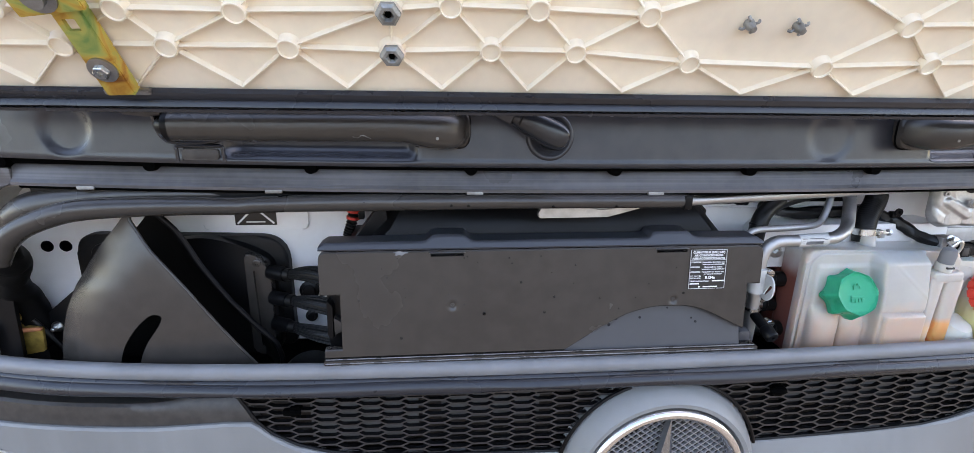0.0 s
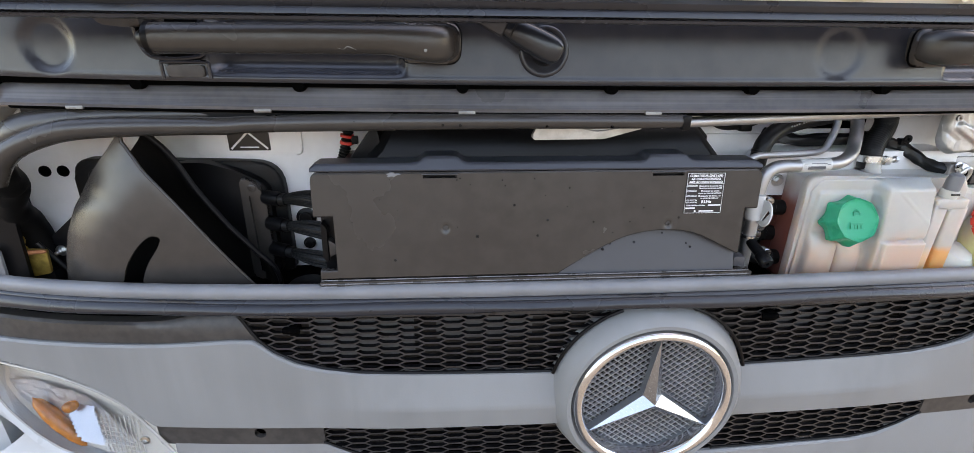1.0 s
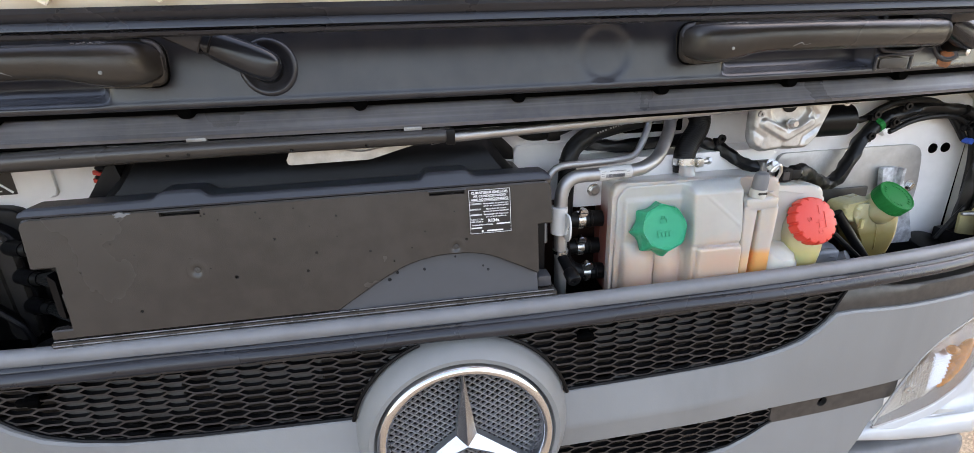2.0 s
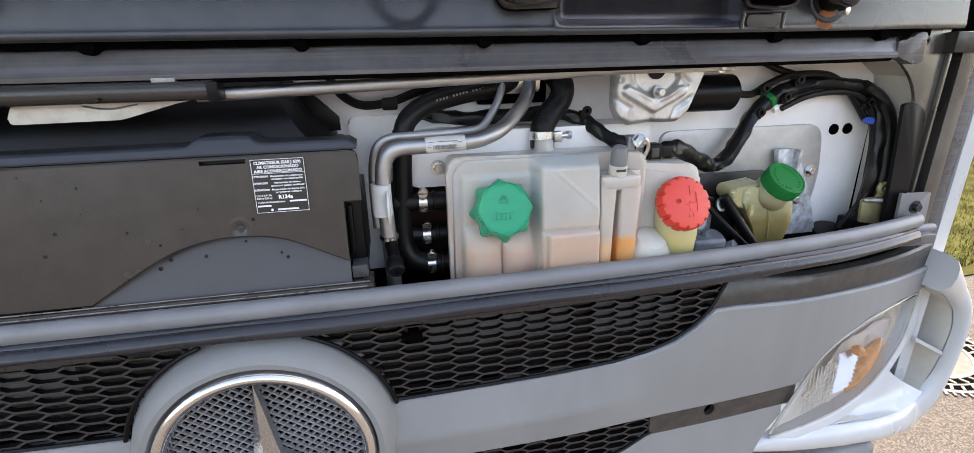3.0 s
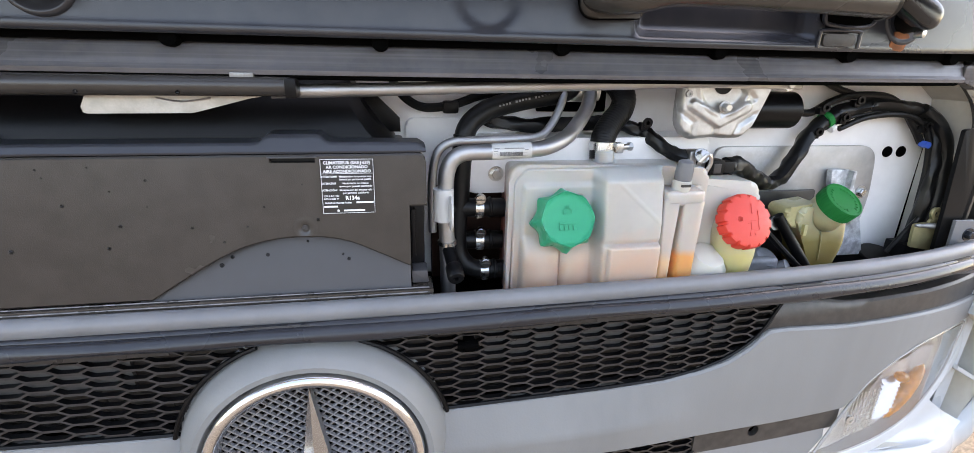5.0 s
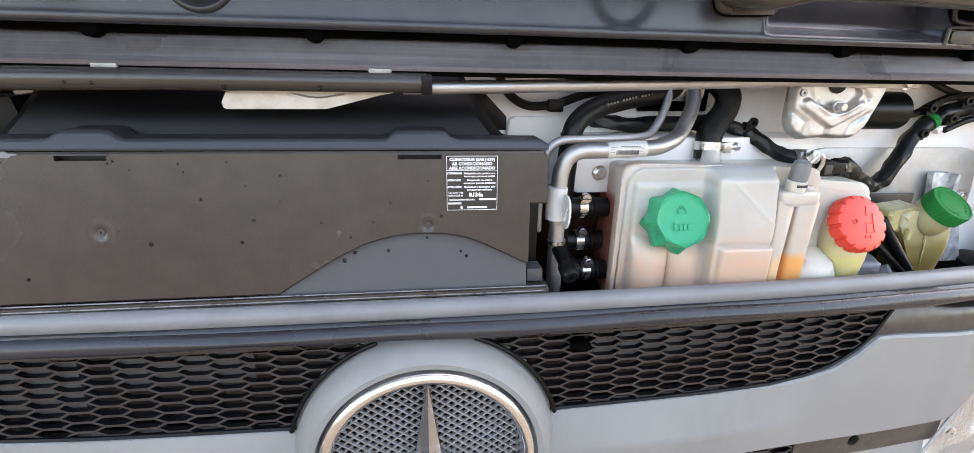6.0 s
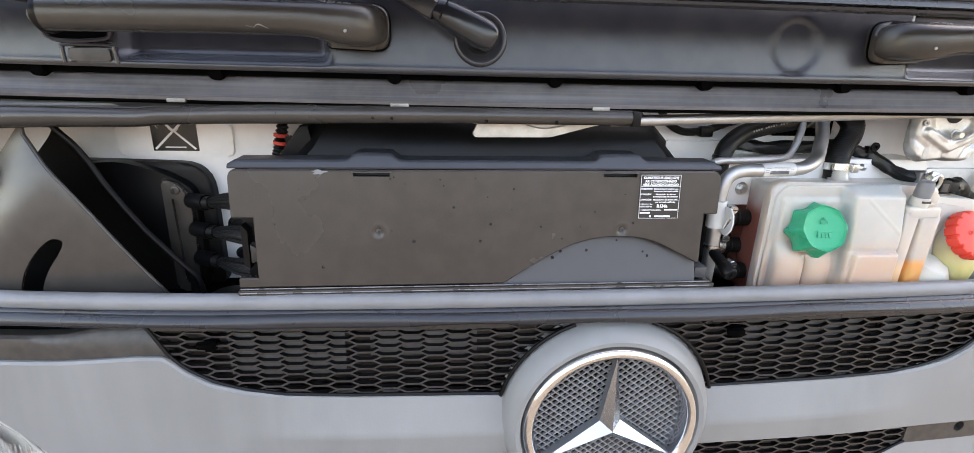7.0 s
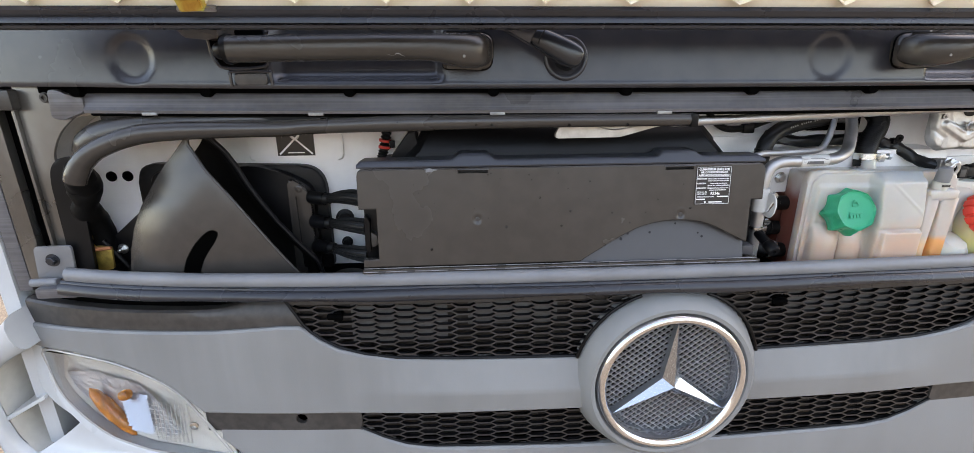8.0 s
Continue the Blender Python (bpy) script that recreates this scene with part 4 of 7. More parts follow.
# ---- grab handles on the cowl ----
for s in (-1, 1):
    hd = thing("grab_handle", (s * 0.5, 0.04, 1.72), "black plastic grab handle, scuffed at its end", "handle", group="handles on the cowl")
    kx = [0.3240, 0.3250, 0.3272, 0.331, 0.337, 0.348, 0.363, 0.380, 0.395, 0.408, 0.425, 0.50, 0.60, 0.703]
    kb = [0.004, 0.0105, 0.0150, 0.0190, 0.0222, 0.0240, 0.0245, 0.0235, 0.0215, 0.0195, 0.0185, 0.0185, 0.0185, 0.0185]
    ka = [0.002, 0.0060, 0.0095, 0.0140, 0.0185, 0.0225, 0.0240, 0.0235, 0.0220, 0.0200, 0.0185, 0.0185, 0.0185, 0.0185]
    ky = [0.040, 0.0380, 0.0350, 0.0300, 0.0240, 0.0175, 0.0130, 0.0100, 0.0080, 0.0055, 0.0035, 0.0020, 0.0100, 0.0220]
    kz = [1.7620, 1.7620, 1.7620, 1.7620, 1.7618, 1.7612, 1.7610, 1.7620, 1.7635, 1.7650, 1.7657, 1.7657, 1.7650, 1.7640]

    def grip_ring(v, grow=0.0, back=0.0):
        g = lambda k: float(np.interp(v, kx, k))
        e = 2.6
        out = []
        for q in range(28):
            a = 2 * math.pi * q / 28
            c, d = math.cos(a), math.sin(a)
            out.append((g(ky) + back + math.copysign(abs(c) ** (2 / e), c) * (g(ka) + grow), g(kz) + math.copysign(abs(d) ** (2 / e), d) * (g(kb) + grow)))
        return out

    bm = sweep(bmesh.new(), [s * v for v in kx[:10] + lin(0.42, 0.703, 14)], lambda x: grip_ring(abs(x)))
    part("grip", bm, M_COVER, hd, angle=80)
    edge = rounded([(s * a, b) for a, b in ((0.400, 1.7360), (0.3245, 1.7335), (0.3225, 1.7870), (0.400, 1.7885))[::-s]], [0.006, 0.018, 0.020, 0.006], 6)
    part("end_pad", prism(bmesh.new(), edge, 0.0340, 0.060, 0.008, 4), M_COVER, hd, "rounded end pad")
    part("rim", tube(bmesh.new(), [(a, 0.0445, b) for a, b in edge + edge[:1]], 0.0015, 6, per=1), M_DARK, hd)
    bm = bmesh.new()
    rr = random.Random(4 + s)
    for q in range(9):
        v = 0.362 + q * 0.0035
        yy0, zz0 = grip_ring(v)[9]
        tube(bm, [(s * v, yy0 - 0.0005, zz0 + rr.uniform(-0.001, 0.001)), (s * (v + 0.003), yy0 - 0.001, zz0 + rr.uniform(-0.003, 0.001))], 0.0008, 5, 2)
    part("scuff", bm, M_SILL, hd, "pale scuff marks")
    bm = bmesh.new()
    zig = [(0.452, 1.7535), (0.462, 1.7575), (0.468, 1.7545), (0.475, 1.7560), (0.480, 1.7535), (0.492, 1.7530)]
    tube(bm, [(s * a, 0.0022 - math.sqrt(max(0, 0.0185**2 - (b - 1.7657) ** 2)) - 0.0004, b) for a, b in zig], 0.0007, 5, 3)
    part("scratch", bm, M_SILL, hd, "pale scratch on the grip")
    bm = lathe(bmesh.new(), [(0.0021, 0), (0.0019, 0.0008), (0.0, 0.001)], (s * 0.3685, -0.0112, 1.7535), (0, -1, 0), 12)
    part("pin", bm, M_CLIP, hd, "small bright pin")
    bm = lathe(bmesh.new(), [(0.0178, 0), (0.0205, 0.001), (0.0210, 0.006), (0.0205, 0.010), (0.0150, 0.0112), (0.0145, 0.004)], (s * 0.700, 0.0255, 1.764), (s, 0.12, 0), 32)
    part("collar", bm, M_BLACK, hd, "black collar ring")
    bm = tube(bmesh.new(), [(s * 0.706, 0.027, 1.764), (s * 0.720, 0.036, 1.763), (s * 0.727, 0.055, 1.762), (s * 0.727, 0.10, 1.762)], 0.0125, 20, 5)
    part("elbow", bm, M_BLACK, hd)
    # slab coloured near-black as the shaded cup for the handle's end, soft raised border
    cup = [(0.668, 1.800), (0.668, 1.750), (0.682, 1.739), (0.733, 1.738), (0.748, 1.752), (0.752, 1.772), (0.752, 1.800)]
    cup = smooth_path([(a, b, 0) for a, b in cup], 5)
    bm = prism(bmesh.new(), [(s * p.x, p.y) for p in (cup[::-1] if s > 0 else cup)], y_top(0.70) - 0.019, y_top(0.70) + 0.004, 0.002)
    part("cup", bm, M_DARK, hd, "cup round the handle's end, near-black for shade")
    bm = tube(bmesh.new(), [(s * p.x, y_top(0.70) - 0.0185, p.y) for p in cup[::2]], 0.0030, 8, 2)
    part("cup_border", bm, M_COWL, hd)
    bx = sorted((s * 0.673, s * 0.722))
    bm = prism(bmesh.new(), rounded([(bx[0], 1.7135), (bx[1], 1.7135), (bx[1], 1.7285), (bx[0], 1.7285)], 0.004, 4), y_top(0.70) - 0.0195, y_top(0.70), 0.002, 3)
    part("foot_pocket", bm, M_STRIP, hd)
    bm = tube(bmesh.new(), [(s * a, y_top(0.70) - 0.0185, b) for a, b in ((0.728, 1.711), (0.728, 1.727), (0.724, 1.7325), (0.672, 1.7325), (0.667, 1.727), (0.666, 1.711))], 0.0026, 8, 4)
    part("foot_border", bm, M_COWL, hd)
    bm = prism(bmesh.new(), rounded([(s * a, b) for a, b in ((0.712, 1.800), (0.712, 1.778), (0.728, 1.776), (0.758, 1.779), (0.768, 1.790), (0.768, 1.800))[::s]], 0.003, 3), 0.012, 0.075, 0.003)
    part("upper_lug", bm, M_STRIP, hd)

# ---- wipers ----
for x, rusty in ((-0.21, False), (0.815, True)):
    yy = y_top(x) - 0.012
    wp = thing("windscreen_wiper", (x, yy, 1.72), "black wiper arm on its hub" + (", rust run below" if rusty else ""), "wiper", group="wipers")
    bm = lathe(bmesh.new(), [(0.0345, 0.0), (0.0335, 0.0045), (0.0315, 0.0062), (0.0290, 0.0060), (0.0255, 0.0042), (0.0215, 0.0020), (0.0001, 0.0010)], (x, yy + 0.003, 1.751), (0, -1, 0.1), 48)
    part("dish", bm, M_COWL, wp, angle=70)
    part("hub", lathe(bmesh.new(), [(0.0175, 0), (0.0165, 0.026), (0.014, 0.030)], (x, yy, 1.750), (0, -1, 0.1), 24), M_BLACK, wp)
    bm = pill(bmesh.new(), (x - 0.062, yy - 0.026, 1.785), (x + 0.018, yy - 0.026, 1.7475), (0.0160, 0.0205), 0.0150, (0, -1, 0.12))
    cap = part("cap", bm, M_GLOSSCAP, wp, "blue-black plastic hinge cover", angle=70)
    part("seam", tube(bmesh.new(), [(x - 0.052, yy - 0.041, 1.770), (x - 0.047, yy - 0.0425, 1.781), (x - 0.040, yy - 0.041, 1.792)], 0.0011, 6, 4), M_BLACK, cap)
    poly = [(-0.052, 0.0375), (-0.0625, 0.0165), (-0.170, 0.0725), (-0.158, 0.0960)]
    bm = prism(bmesh.new(), [(x + a, 1.752 + b) for a, b in poly], yy - 0.040, yy - 0.016, 0.005, 3)
    part("arm", bm, M_COWL, wp)
    if rusty:
        bm = prism(bmesh.new(), rounded([(x - 0.020, 1.712), (x + 0.006, 1.709), (x + 0.012, 1.732), (x - 0.014, 1.736)], 0.004), yy - 0.004, yy + 0.006, 0.002)
        part("rusty_tab", bm, M_RUST, wp, "brown rusted steel tab")
        part("bolt_end", lathe(bmesh.new(), [(0.006, 0), (0.006, 0.01), (0.004, 0.011)], (x + 0.01, yy - 0.012, 1.733), (0.3, -1, 0), 10), M_STEEL, wp)

# ---- pillars and brackets at both ends ----
for s in (-1, 1):
    pl = thing("end_pillar", (s * 1.11, 0.16, 1.33), "dark metal pillar with an upright channel", "pillar", kind="structure")

    def slab(x0, x1, y0, y1, z0, z1, bev=0.002):
        return boxed((min(s * x0, s * x1), y0, z0), (max(s * x0, s * x1), y1, z1), bev)

    poly = smooth_path([(1.016, 0, 1.666), (1.027, 0, 1.659), (1.052, 0, 1.637), (1.069, 0, 1.612), (1.077, 0, 1.585), (1.080, 0, 1.500), (1.082, 0, 1.340)], 4)
    poly = [(s * p.x, p.z) for p in poly] + [(s * 1.113, 1.340), (s * 1.113, 1.710), (s * 1.016, 1.710)]
    part("plate", prism(bmesh.new(), poly[::s], 0.146, 0.152, 0.0008), M_UPRIGHT, pl, "bare metal face with a rounded corner")
    part("ridge", slab(1.1135, 1.1190, 0.139, 0.156, 1.36, 1.705, 0.0018), M_UPRIGHT, pl, "narrow bright ridge")
    # near-black sheet holds the shade of the gap between the uprights
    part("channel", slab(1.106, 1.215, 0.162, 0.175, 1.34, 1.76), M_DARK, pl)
    bm = sweep(bmesh.new(), [1.36, 1.70], lambda z: [(0.1430, 0.0), (0.1390, 0.005), (0.1375, 0.012), (0.1400, 0.026), (0.1480, 0.032), (0.160, 0.033), (0.160, 0.0)])
    for v in bm.verts:
        v.co = Vector((s * (1.1455 + v.co.z), v.co.y, v.co.x))
    bmesh.ops.recalc_face_normals(bm, faces=bm.faces[:])
    part("strip", bm, M_UPRIGHT, pl, "rounded pale metal upright")
    part("outer_strip", slab(1.1790, 1.2060, 0.146, 0.162, 1.34, 1.74, 0.005), M_RAIL, pl)
    part("head", slab(1.106, 1.206, 0.128, 0.160, 1.672, 1.705, 0.004), M_PILLAR, pl)
    bolt = bmesh.new()
    lathe(bolt, [(0.009, 0), (0.009, 0.002), (0.0065, 0.003), (0.0065, 0.006), (0.003, 0.006), (0.0028, 0.003)], (s * 1.063, 0.146, 1.6915), (0, -1, 0), 20)
    part("bolt", bolt, M_STRIP, pl)
    poly = [(0.993, 1.693), (1.014, 1.694), (1.030, 1.705), (1.046, 1.705), (1.050, 1.660), (1.034, 1.655), (1.012, 1.664), (0.995, 1.669)][::-1]
    poly = [(s * a, b) for a, b in poly]
    bm = prism(bmesh.new(), rounded(poly if s < 0 else poly[::-1], 0.006, 3), 0.128, 0.147, 0.002)
    part("rail_end", bm, M_RAIL, pl)
    # return wall between firewall and pillar, firewall paint darkened for shade
    poly = [(0.98, 1.664), (1.036, 1.658), (1.070, 1.635), (1.084, 1.59), (1.090, 1.34), (1.10, 1.34), (1.10, 1.70), (0.98, 1.70)]
    poly = [(s * a, b) for a, b in poly]
    bm = prism(bmesh.new(), rounded(poly if s < 0 else poly[::-1], [0.004, 0.02, 0.03, 0.03, 0, 0, 0, 0], 5), 0.153, 0.227)
    part("return_wall", bm, M_RETURN_SHADE, pl, "return of the firewall, its paint coloured darker for shade")
    sh = 0 if s > 0 else 0.013
    poly = [(s * (a - sh), b) for a, b in ((1.068, 1.34), (1.110, 1.34), (1.104, 1.44), (1.101, 1.545), (1.096, 1.572), (1.082, 1.590), (1.060, 1.594), (1.047, 1.591), (1.060, 1.46))]
    bm = prism(bmesh.new(), rounded(poly[::s], [0, 0, 0.01, 0.01, 0.01, 0.01, 0.006, 0.004, 0.01], 4), 0.138, 0.145, 0.001)
    part("tab", bm, M_BLACK, pl, "black plastic edge tab")

    br = thing("hinge_bracket", (s * 1.11, 0.12, 1.37), "light grey steel bracket with a dark bolt", "bracket", group="hinge brackets")
    poly = [(1.080, 1.372), (1.146, 1.372), (1.140, 1.4345), (1.076, 1.436)]
    poly = [(s * a, b) for a, b in poly]
    bm = prism(bmesh.new(), rounded(poly if s < 0 else poly[::-1], [0, 0.004, 0.008, 0.008], 4), 0.126, 0.131, 0.001)
    part("plate", bm, M_SILL, br)
    bm = hexbolt(bmesh.new(), (s * 1.112, 0.126, 1.409), (0, -1, 0), 0.0078, 0.008)
    part("bolt", bm, M_GLOSSCAP, br, "dark hexagon bolt")
    bm = rod((s * 1.10, 0.110, 1.373), (s * 1.150, 0.114, 1.371), 0.0075, 18, 0.0015)
    part("pin", bm, M_SILL, br, "round grey pivot pin")
    bm = slab(1.06, 1.128, 0.088, 0.126, 1.350, 1.369, 0.004)
    part("shelf", bm, M_RAIL, br)

# ================= service compartment =================
# ---- climate box with its front cover ----
LEANC = 0.10
cover = thing("climate_cover", (-0.2, 0.05, 1.385), "dark brown-black plastic climate box cover, specked and scuffed", "cover")
arc_x = [-0.171, -0.14, -0.111, -0.09, -0.068, -0.045, -0.02, 0.005, 0.032, 0.059, 0.09, 0.126]
arc_z = [1.4125, 1.432, 1.4495, 1.461, 1.471, 1.4775, 1.4815, 1.482, 1.480, 1.473, 1.4585, 1.4405]
arc_p = smooth_path([(a, 0, b) for a, b in zip(arc_x, arc_z)], 6)
arch = lambda x: float(np.interp(x, [p.x for p in arc_p], [p.z for p in arc_p]))


def face_lo(x):
    if x < -0.5172:
        return 1.513
    if x < -0.171:
        return 1.413
    return arch(x) if x < 0.1281 else 1.516


def face_hi(x):
    e = min(x + 0.5465, 0.1495 - x)
    return 1.5795 - (0.010 - math.sqrt(max(0, 0.010**2 - (0.010 - e) ** 2)) if e < 0.010 else 0)


def y_face(x, z):
    d = 0.0
    for cx in (-0.349, 0.005):
        q = math.hypot(x - cx, z - 1.4925) / 0.0085
        if q < 1:
            d += 0.0030 * (1 - q * q) ** 2
        elif q < 1.7:
            d -= 0.0003 * math.sin((q - 1) / 0.7 * math.pi)
    return 0.036 + LEANC * (z - 1.413) + d


xs_face = sorted(lin(-0.5465, 0.1495, 150) + [-0.5173, -0.5171, 0.1280, 0.1282, -0.5455, -0.544, 0.1485, 0.147] + lin(-0.3645, -0.3335, 24) + lin(-0.0105, 0.0205, 24))
face = part("face", sheet(bmesh.new(), xs_face, face_lo, face_hi, 60, y_face, 0.013, 0.0018), M_COVER, cover)
for x0, x1 in ((-0.381, -0.331), (-0.028, 0.022)):
    cut(face, boxed((x0, 0.03, 1.5705), (x1, 0.075, 1.5755)))
    part("slit_lip", boxed((x0 - 0.002, 0.0502, 1.5760), (x1 + 0.002, 0.054, 1.5775), 0.0005), M_RECESS, cover)
for x in (-0.349, 0.005):
    part("screw", lathe(bmesh.new(), [(0.0042, 0), (0.0040, 0.0022), (0.0015, 0.0024), (0.0012, 0.001)], (x, 0.0472, 1.4925), (0, -1, 0.1), 12), M_STRIP, cover, "small dark screw")
bm = sheet(bmesh.new(), lin(-0.185, 0.1275, 40), lambda x: 1.408, lambda x: (arch(max(x, -0.171)) + 0.004), 6, lambda x, z: 0.0400 + 0.30 * (z - 1.408), 0.006, 0.001)
part("arch_recess", bm, M_RECESS, cover, "paler satin arched recess")
tab_hi = lambda x: float(np.interp(x, [-0.5465, -0.538, -0.395, -0.388, -0.379, -0.372, -0.336, -0.329, -0.320, -0.313, -0.046, -0.039, -0.032, -0.026, 0.022, 0.028, 0.035, 0.042, 0.141, 0.1495], [1.5865, 1.5915, 1.5922, 1.5935, 1.6000, 1.6012, 1.6012, 1.6000, 1.5935, 1.5922, 1.5922, 1.5935, 1.6000, 1.6012, 1.6012, 1.6000, 1.5935, 1.5922, 1.5915, 1.5865]))
bm = sheet(bmesh.new(), lin(-0.5465, 0.1495, 240), lambda x: 1.5805, tab_hi, 6, lambda x, z: 0.0535 + 0.55 * (z - 1.5805), 0.035, 0.002)
part("top_lip", bm, M_LIP, cover, "paler top edge with two raised tabs")
bm = boxed((-0.515, 0.062, 1.36), (0.125, 0.21, 1.578), 0.006)
part("box_body", bm, M_BLACK, cover)
for z0, z1, y0, m in ((1.4035, 1.4105, 0.031, M_COVER), (1.396, 1.4015, 0.033, M_GLOSSCAP), (1.372, 1.394, 0.036, M_BLACK)):
    part("bottom_ledge", boxed((-0.545, y0, z0), (0.155, 0.07, z1), 0.0012), m, cover)
# pale tubes draw the highlights along the glossy plastic ledges
for y, z, r in ((0.0345, 1.4120, 0.0010), (0.0305, 1.4072, 0.0011), (0.0302, 1.4030, 0.0009)):
    part("trim_line", tube(bmesh.new(), [(-0.543, y, z), (-0.2, y, z), (0.150, y, z)], r, 8, 3), M_EDGE_HIGHLIGHT, cover, "thin pale line for the highlight on a glossy edge")
part("lower_corner", sheet(bmesh.new(), lin(-0.5435, -0.5165, 5), lambda x: 1.4130, lambda x: 1.4270, 3, y_face, 0.012, 0.0015), M_COVER, cover)
part("side_panel", boxed((-0.5435, 0.074, 1.404), (-0.5140, 0.20, 1.5135), 0.003), M_BLACK, cover)
part("side_panel", boxed((0.1240, 0.074, 1.404), (0.1470, 0.20, 1.5165), 0.003), M_BLACK, cover)
part("side_latch", prism(bmesh.new(), rounded([(-0.5425, 1.440), (-0.5345, 1.432), (-0.5325, 1.490), (-0.5405, 1.500)], 0.002, 3), 0.058, 0.080, 0.001), M_BLACK, cover)
part("side_latch", boxed((0.1295, 0.066, 1.440), (0.1355, 0.12, 1.506), 0.002), M_BLACK, cover)
part("side_hook", prism(bmesh.new(), rounded([(-0.5325, 1.440), (-0.5215, 1.446), (-0.5215, 1.462), (-0.5325, 1.470)], 0.002, 3), 0.060, 0.084, 0.001), M_STRIP, cover)
part("side_foot", prism(bmesh.new(), rounded([(0.1290, 1.4130), (0.1500, 1.4130), (0.1490, 1.4300), (0.1290, 1.4300)], 0.002, 3), 0.046, 0.072, 0.0015), M_RECESS, cover, "grey foot at the cover's edge")
MLAB = Matrix.Translation((0.0575, 0.0483, 1.5425)) @ Matrix.Rotation(radians(90 - math.degrees(math.atan(LEANC))), 4, "X")


def flat_bar(x0, x1, y0, y1, up):
    """A bar on the label's plane, in metres from its middle."""
    bm = bmesh.new()
    vs = [bm.verts.new(MLAB @ Vector(v)) for v in ((x0, y0, up), (x1, y0, up), (x1, y1, up), (x0, y1, up), (x0, y0, up - 0.0004), (x1, y0, up - 0.0004), (x1, y1, up - 0.0004), (x0, y1, up - 0.0004))]
    for k in ((0, 1, 2, 3), (4, 7, 6, 5), (0, 4, 5, 1), (1, 5, 6, 2), (2, 6, 7, 3), (3, 7, 4, 0)):
        bm.faces.new([vs[i] for i in k])
    return bm


tag = part("label", flat_bar(-0.0305, 0.0305, -0.0325, 0.0325, 0.0008), M_LABELBK, cover, "black label with white print")
for a in ((-0.0300, 0.0300, 0.0315, 0.0320), (-0.0300, 0.0300, -0.0320, -0.0315), (-0.0300, -0.0295, -0.032, 0.032), (0.0295, 0.0300, -0.032, 0.032), (-0.0295, 0.0295, 0.0150, 0.0154)):
    part("rule", flat_bar(*a, 0.0012), M_LABEL, tag)


def words(t, size, x, y, bold=0.0):
    writing(t, size, MLAB @ Matrix.Translation((x, y, 0.0011)), M_LABEL, tag, bold=bold)


words("CLIMATISEUR (SAE J 639)", 0.0049, 0, 0.0262, 0.00018)
words("AR CONDICIONADO", 0.0049, 0, 0.0212, 0.00018)
words("AIRE ACONDICIONADO", 0.0049, 0, 0.0162, 0.00018)
for i, (w, a, b) in enumerate((("ATTENTION!", "Manipulation du système seu-", "lement par personnel qualifié"), ("ATENÇÃO!", "Manipulação do sistema", "apenas por pessoal qualificado"), ("¡ATENCIÓN!", "Manipulación del sistema sólo", "por personal cualificado"))):
    words(w, 0.0031, -0.0212, 0.0107 - 0.0080 * i, 0.00012)
    words(a, 0.0031, 0.0088, 0.0107 - 0.0080 * i, 0.00008)
    words(b, 0.0031, 0.0088, 0.0073 - 0.0080 * i, 0.00008)
words("1,21 ± 0,11 lbs", 0.0030, -0.0195, -0.0120, 0.0001)
words("0,55 ± 0,05 kg", 0.0030, -0.0195, -0.0154, 0.0001)
words("R134a", 0.0064, 0.0045, -0.0158, 0.0003)
words("Huile/Lubrificante/Aceite:", 0.0030, -0.0120, -0.0203, 0.00008)
for x0, x1, y in ((0.0085, 0.0285, -0.0203), (-0.0285, -0.0130, -0.0248), (-0.0060, 0.0180, -0.0298)):
    part("text_bar", flat_bar(x0, x1, y, y + 0.0020, 0.0012), M_LABEL, tag)
part("text_dot", lathe(bmesh.new(), [(0.0016, 0.0011), (0.0016, 0.0013)], MLAB @ Vector((-0.0125, -0.0288, 0)), MLAB.to_3x3() @ Vector((0, 0, 1)), 14), M_LABEL, tag)

# beads of water on the cover and the trim above it
rs = random.Random(11)
bm = bmesh.new()
beads = [(-0.243, 1.5275), (-0.300, 1.4785), (-0.205, 1.478), (-0.117, 1.4985), (-0.428, 1.4425), (-0.158, 1.5535), (-0.075, 1.468), (-0.083, 1.4565), (-0.095, 1.4475), (-0.043, 1.4575), (0.045, 1.4545), (0.052, 1.4485), (0.004, 1.4715), (-0.085, 1.4805), (0.021, 1.5035), (-0.19, 1.503)]
for x, z in beads:
    r = rs.uniform(0.0014, 0.0027)
    yy = (0.0400 + 0.30 * (z - 1.408)) if z < arch(max(x, -0.171)) and x > -0.17 else 0.036 + LEANC * (z - 1.413)
    lathe(bm, [(r * 1.1, -0.0006), (r, 0.0006), (r * 0.6, 0.0014), (0.0001, 0.0017)], (x, yy, z), (rs.uniform(-0.2, 0.2), -1, 0.1), 9)
for _ in range(20):
    x, z = rs.uniform(-0.49, 0.10), rs.uniform(1.487, 1.57)
    if abs(x - 0.057) > 0.04:
        r = rs.uniform(0.0007, 0.0014)
        lathe(bm, [(r * 1.1, -0.0004), (r, 0.0004), (r * 0.6, 0.0009), (0.0001, 0.0011)], (x, 0.036 + LEANC * (z - 1.413), z), (0, -1, 0.1), 7)
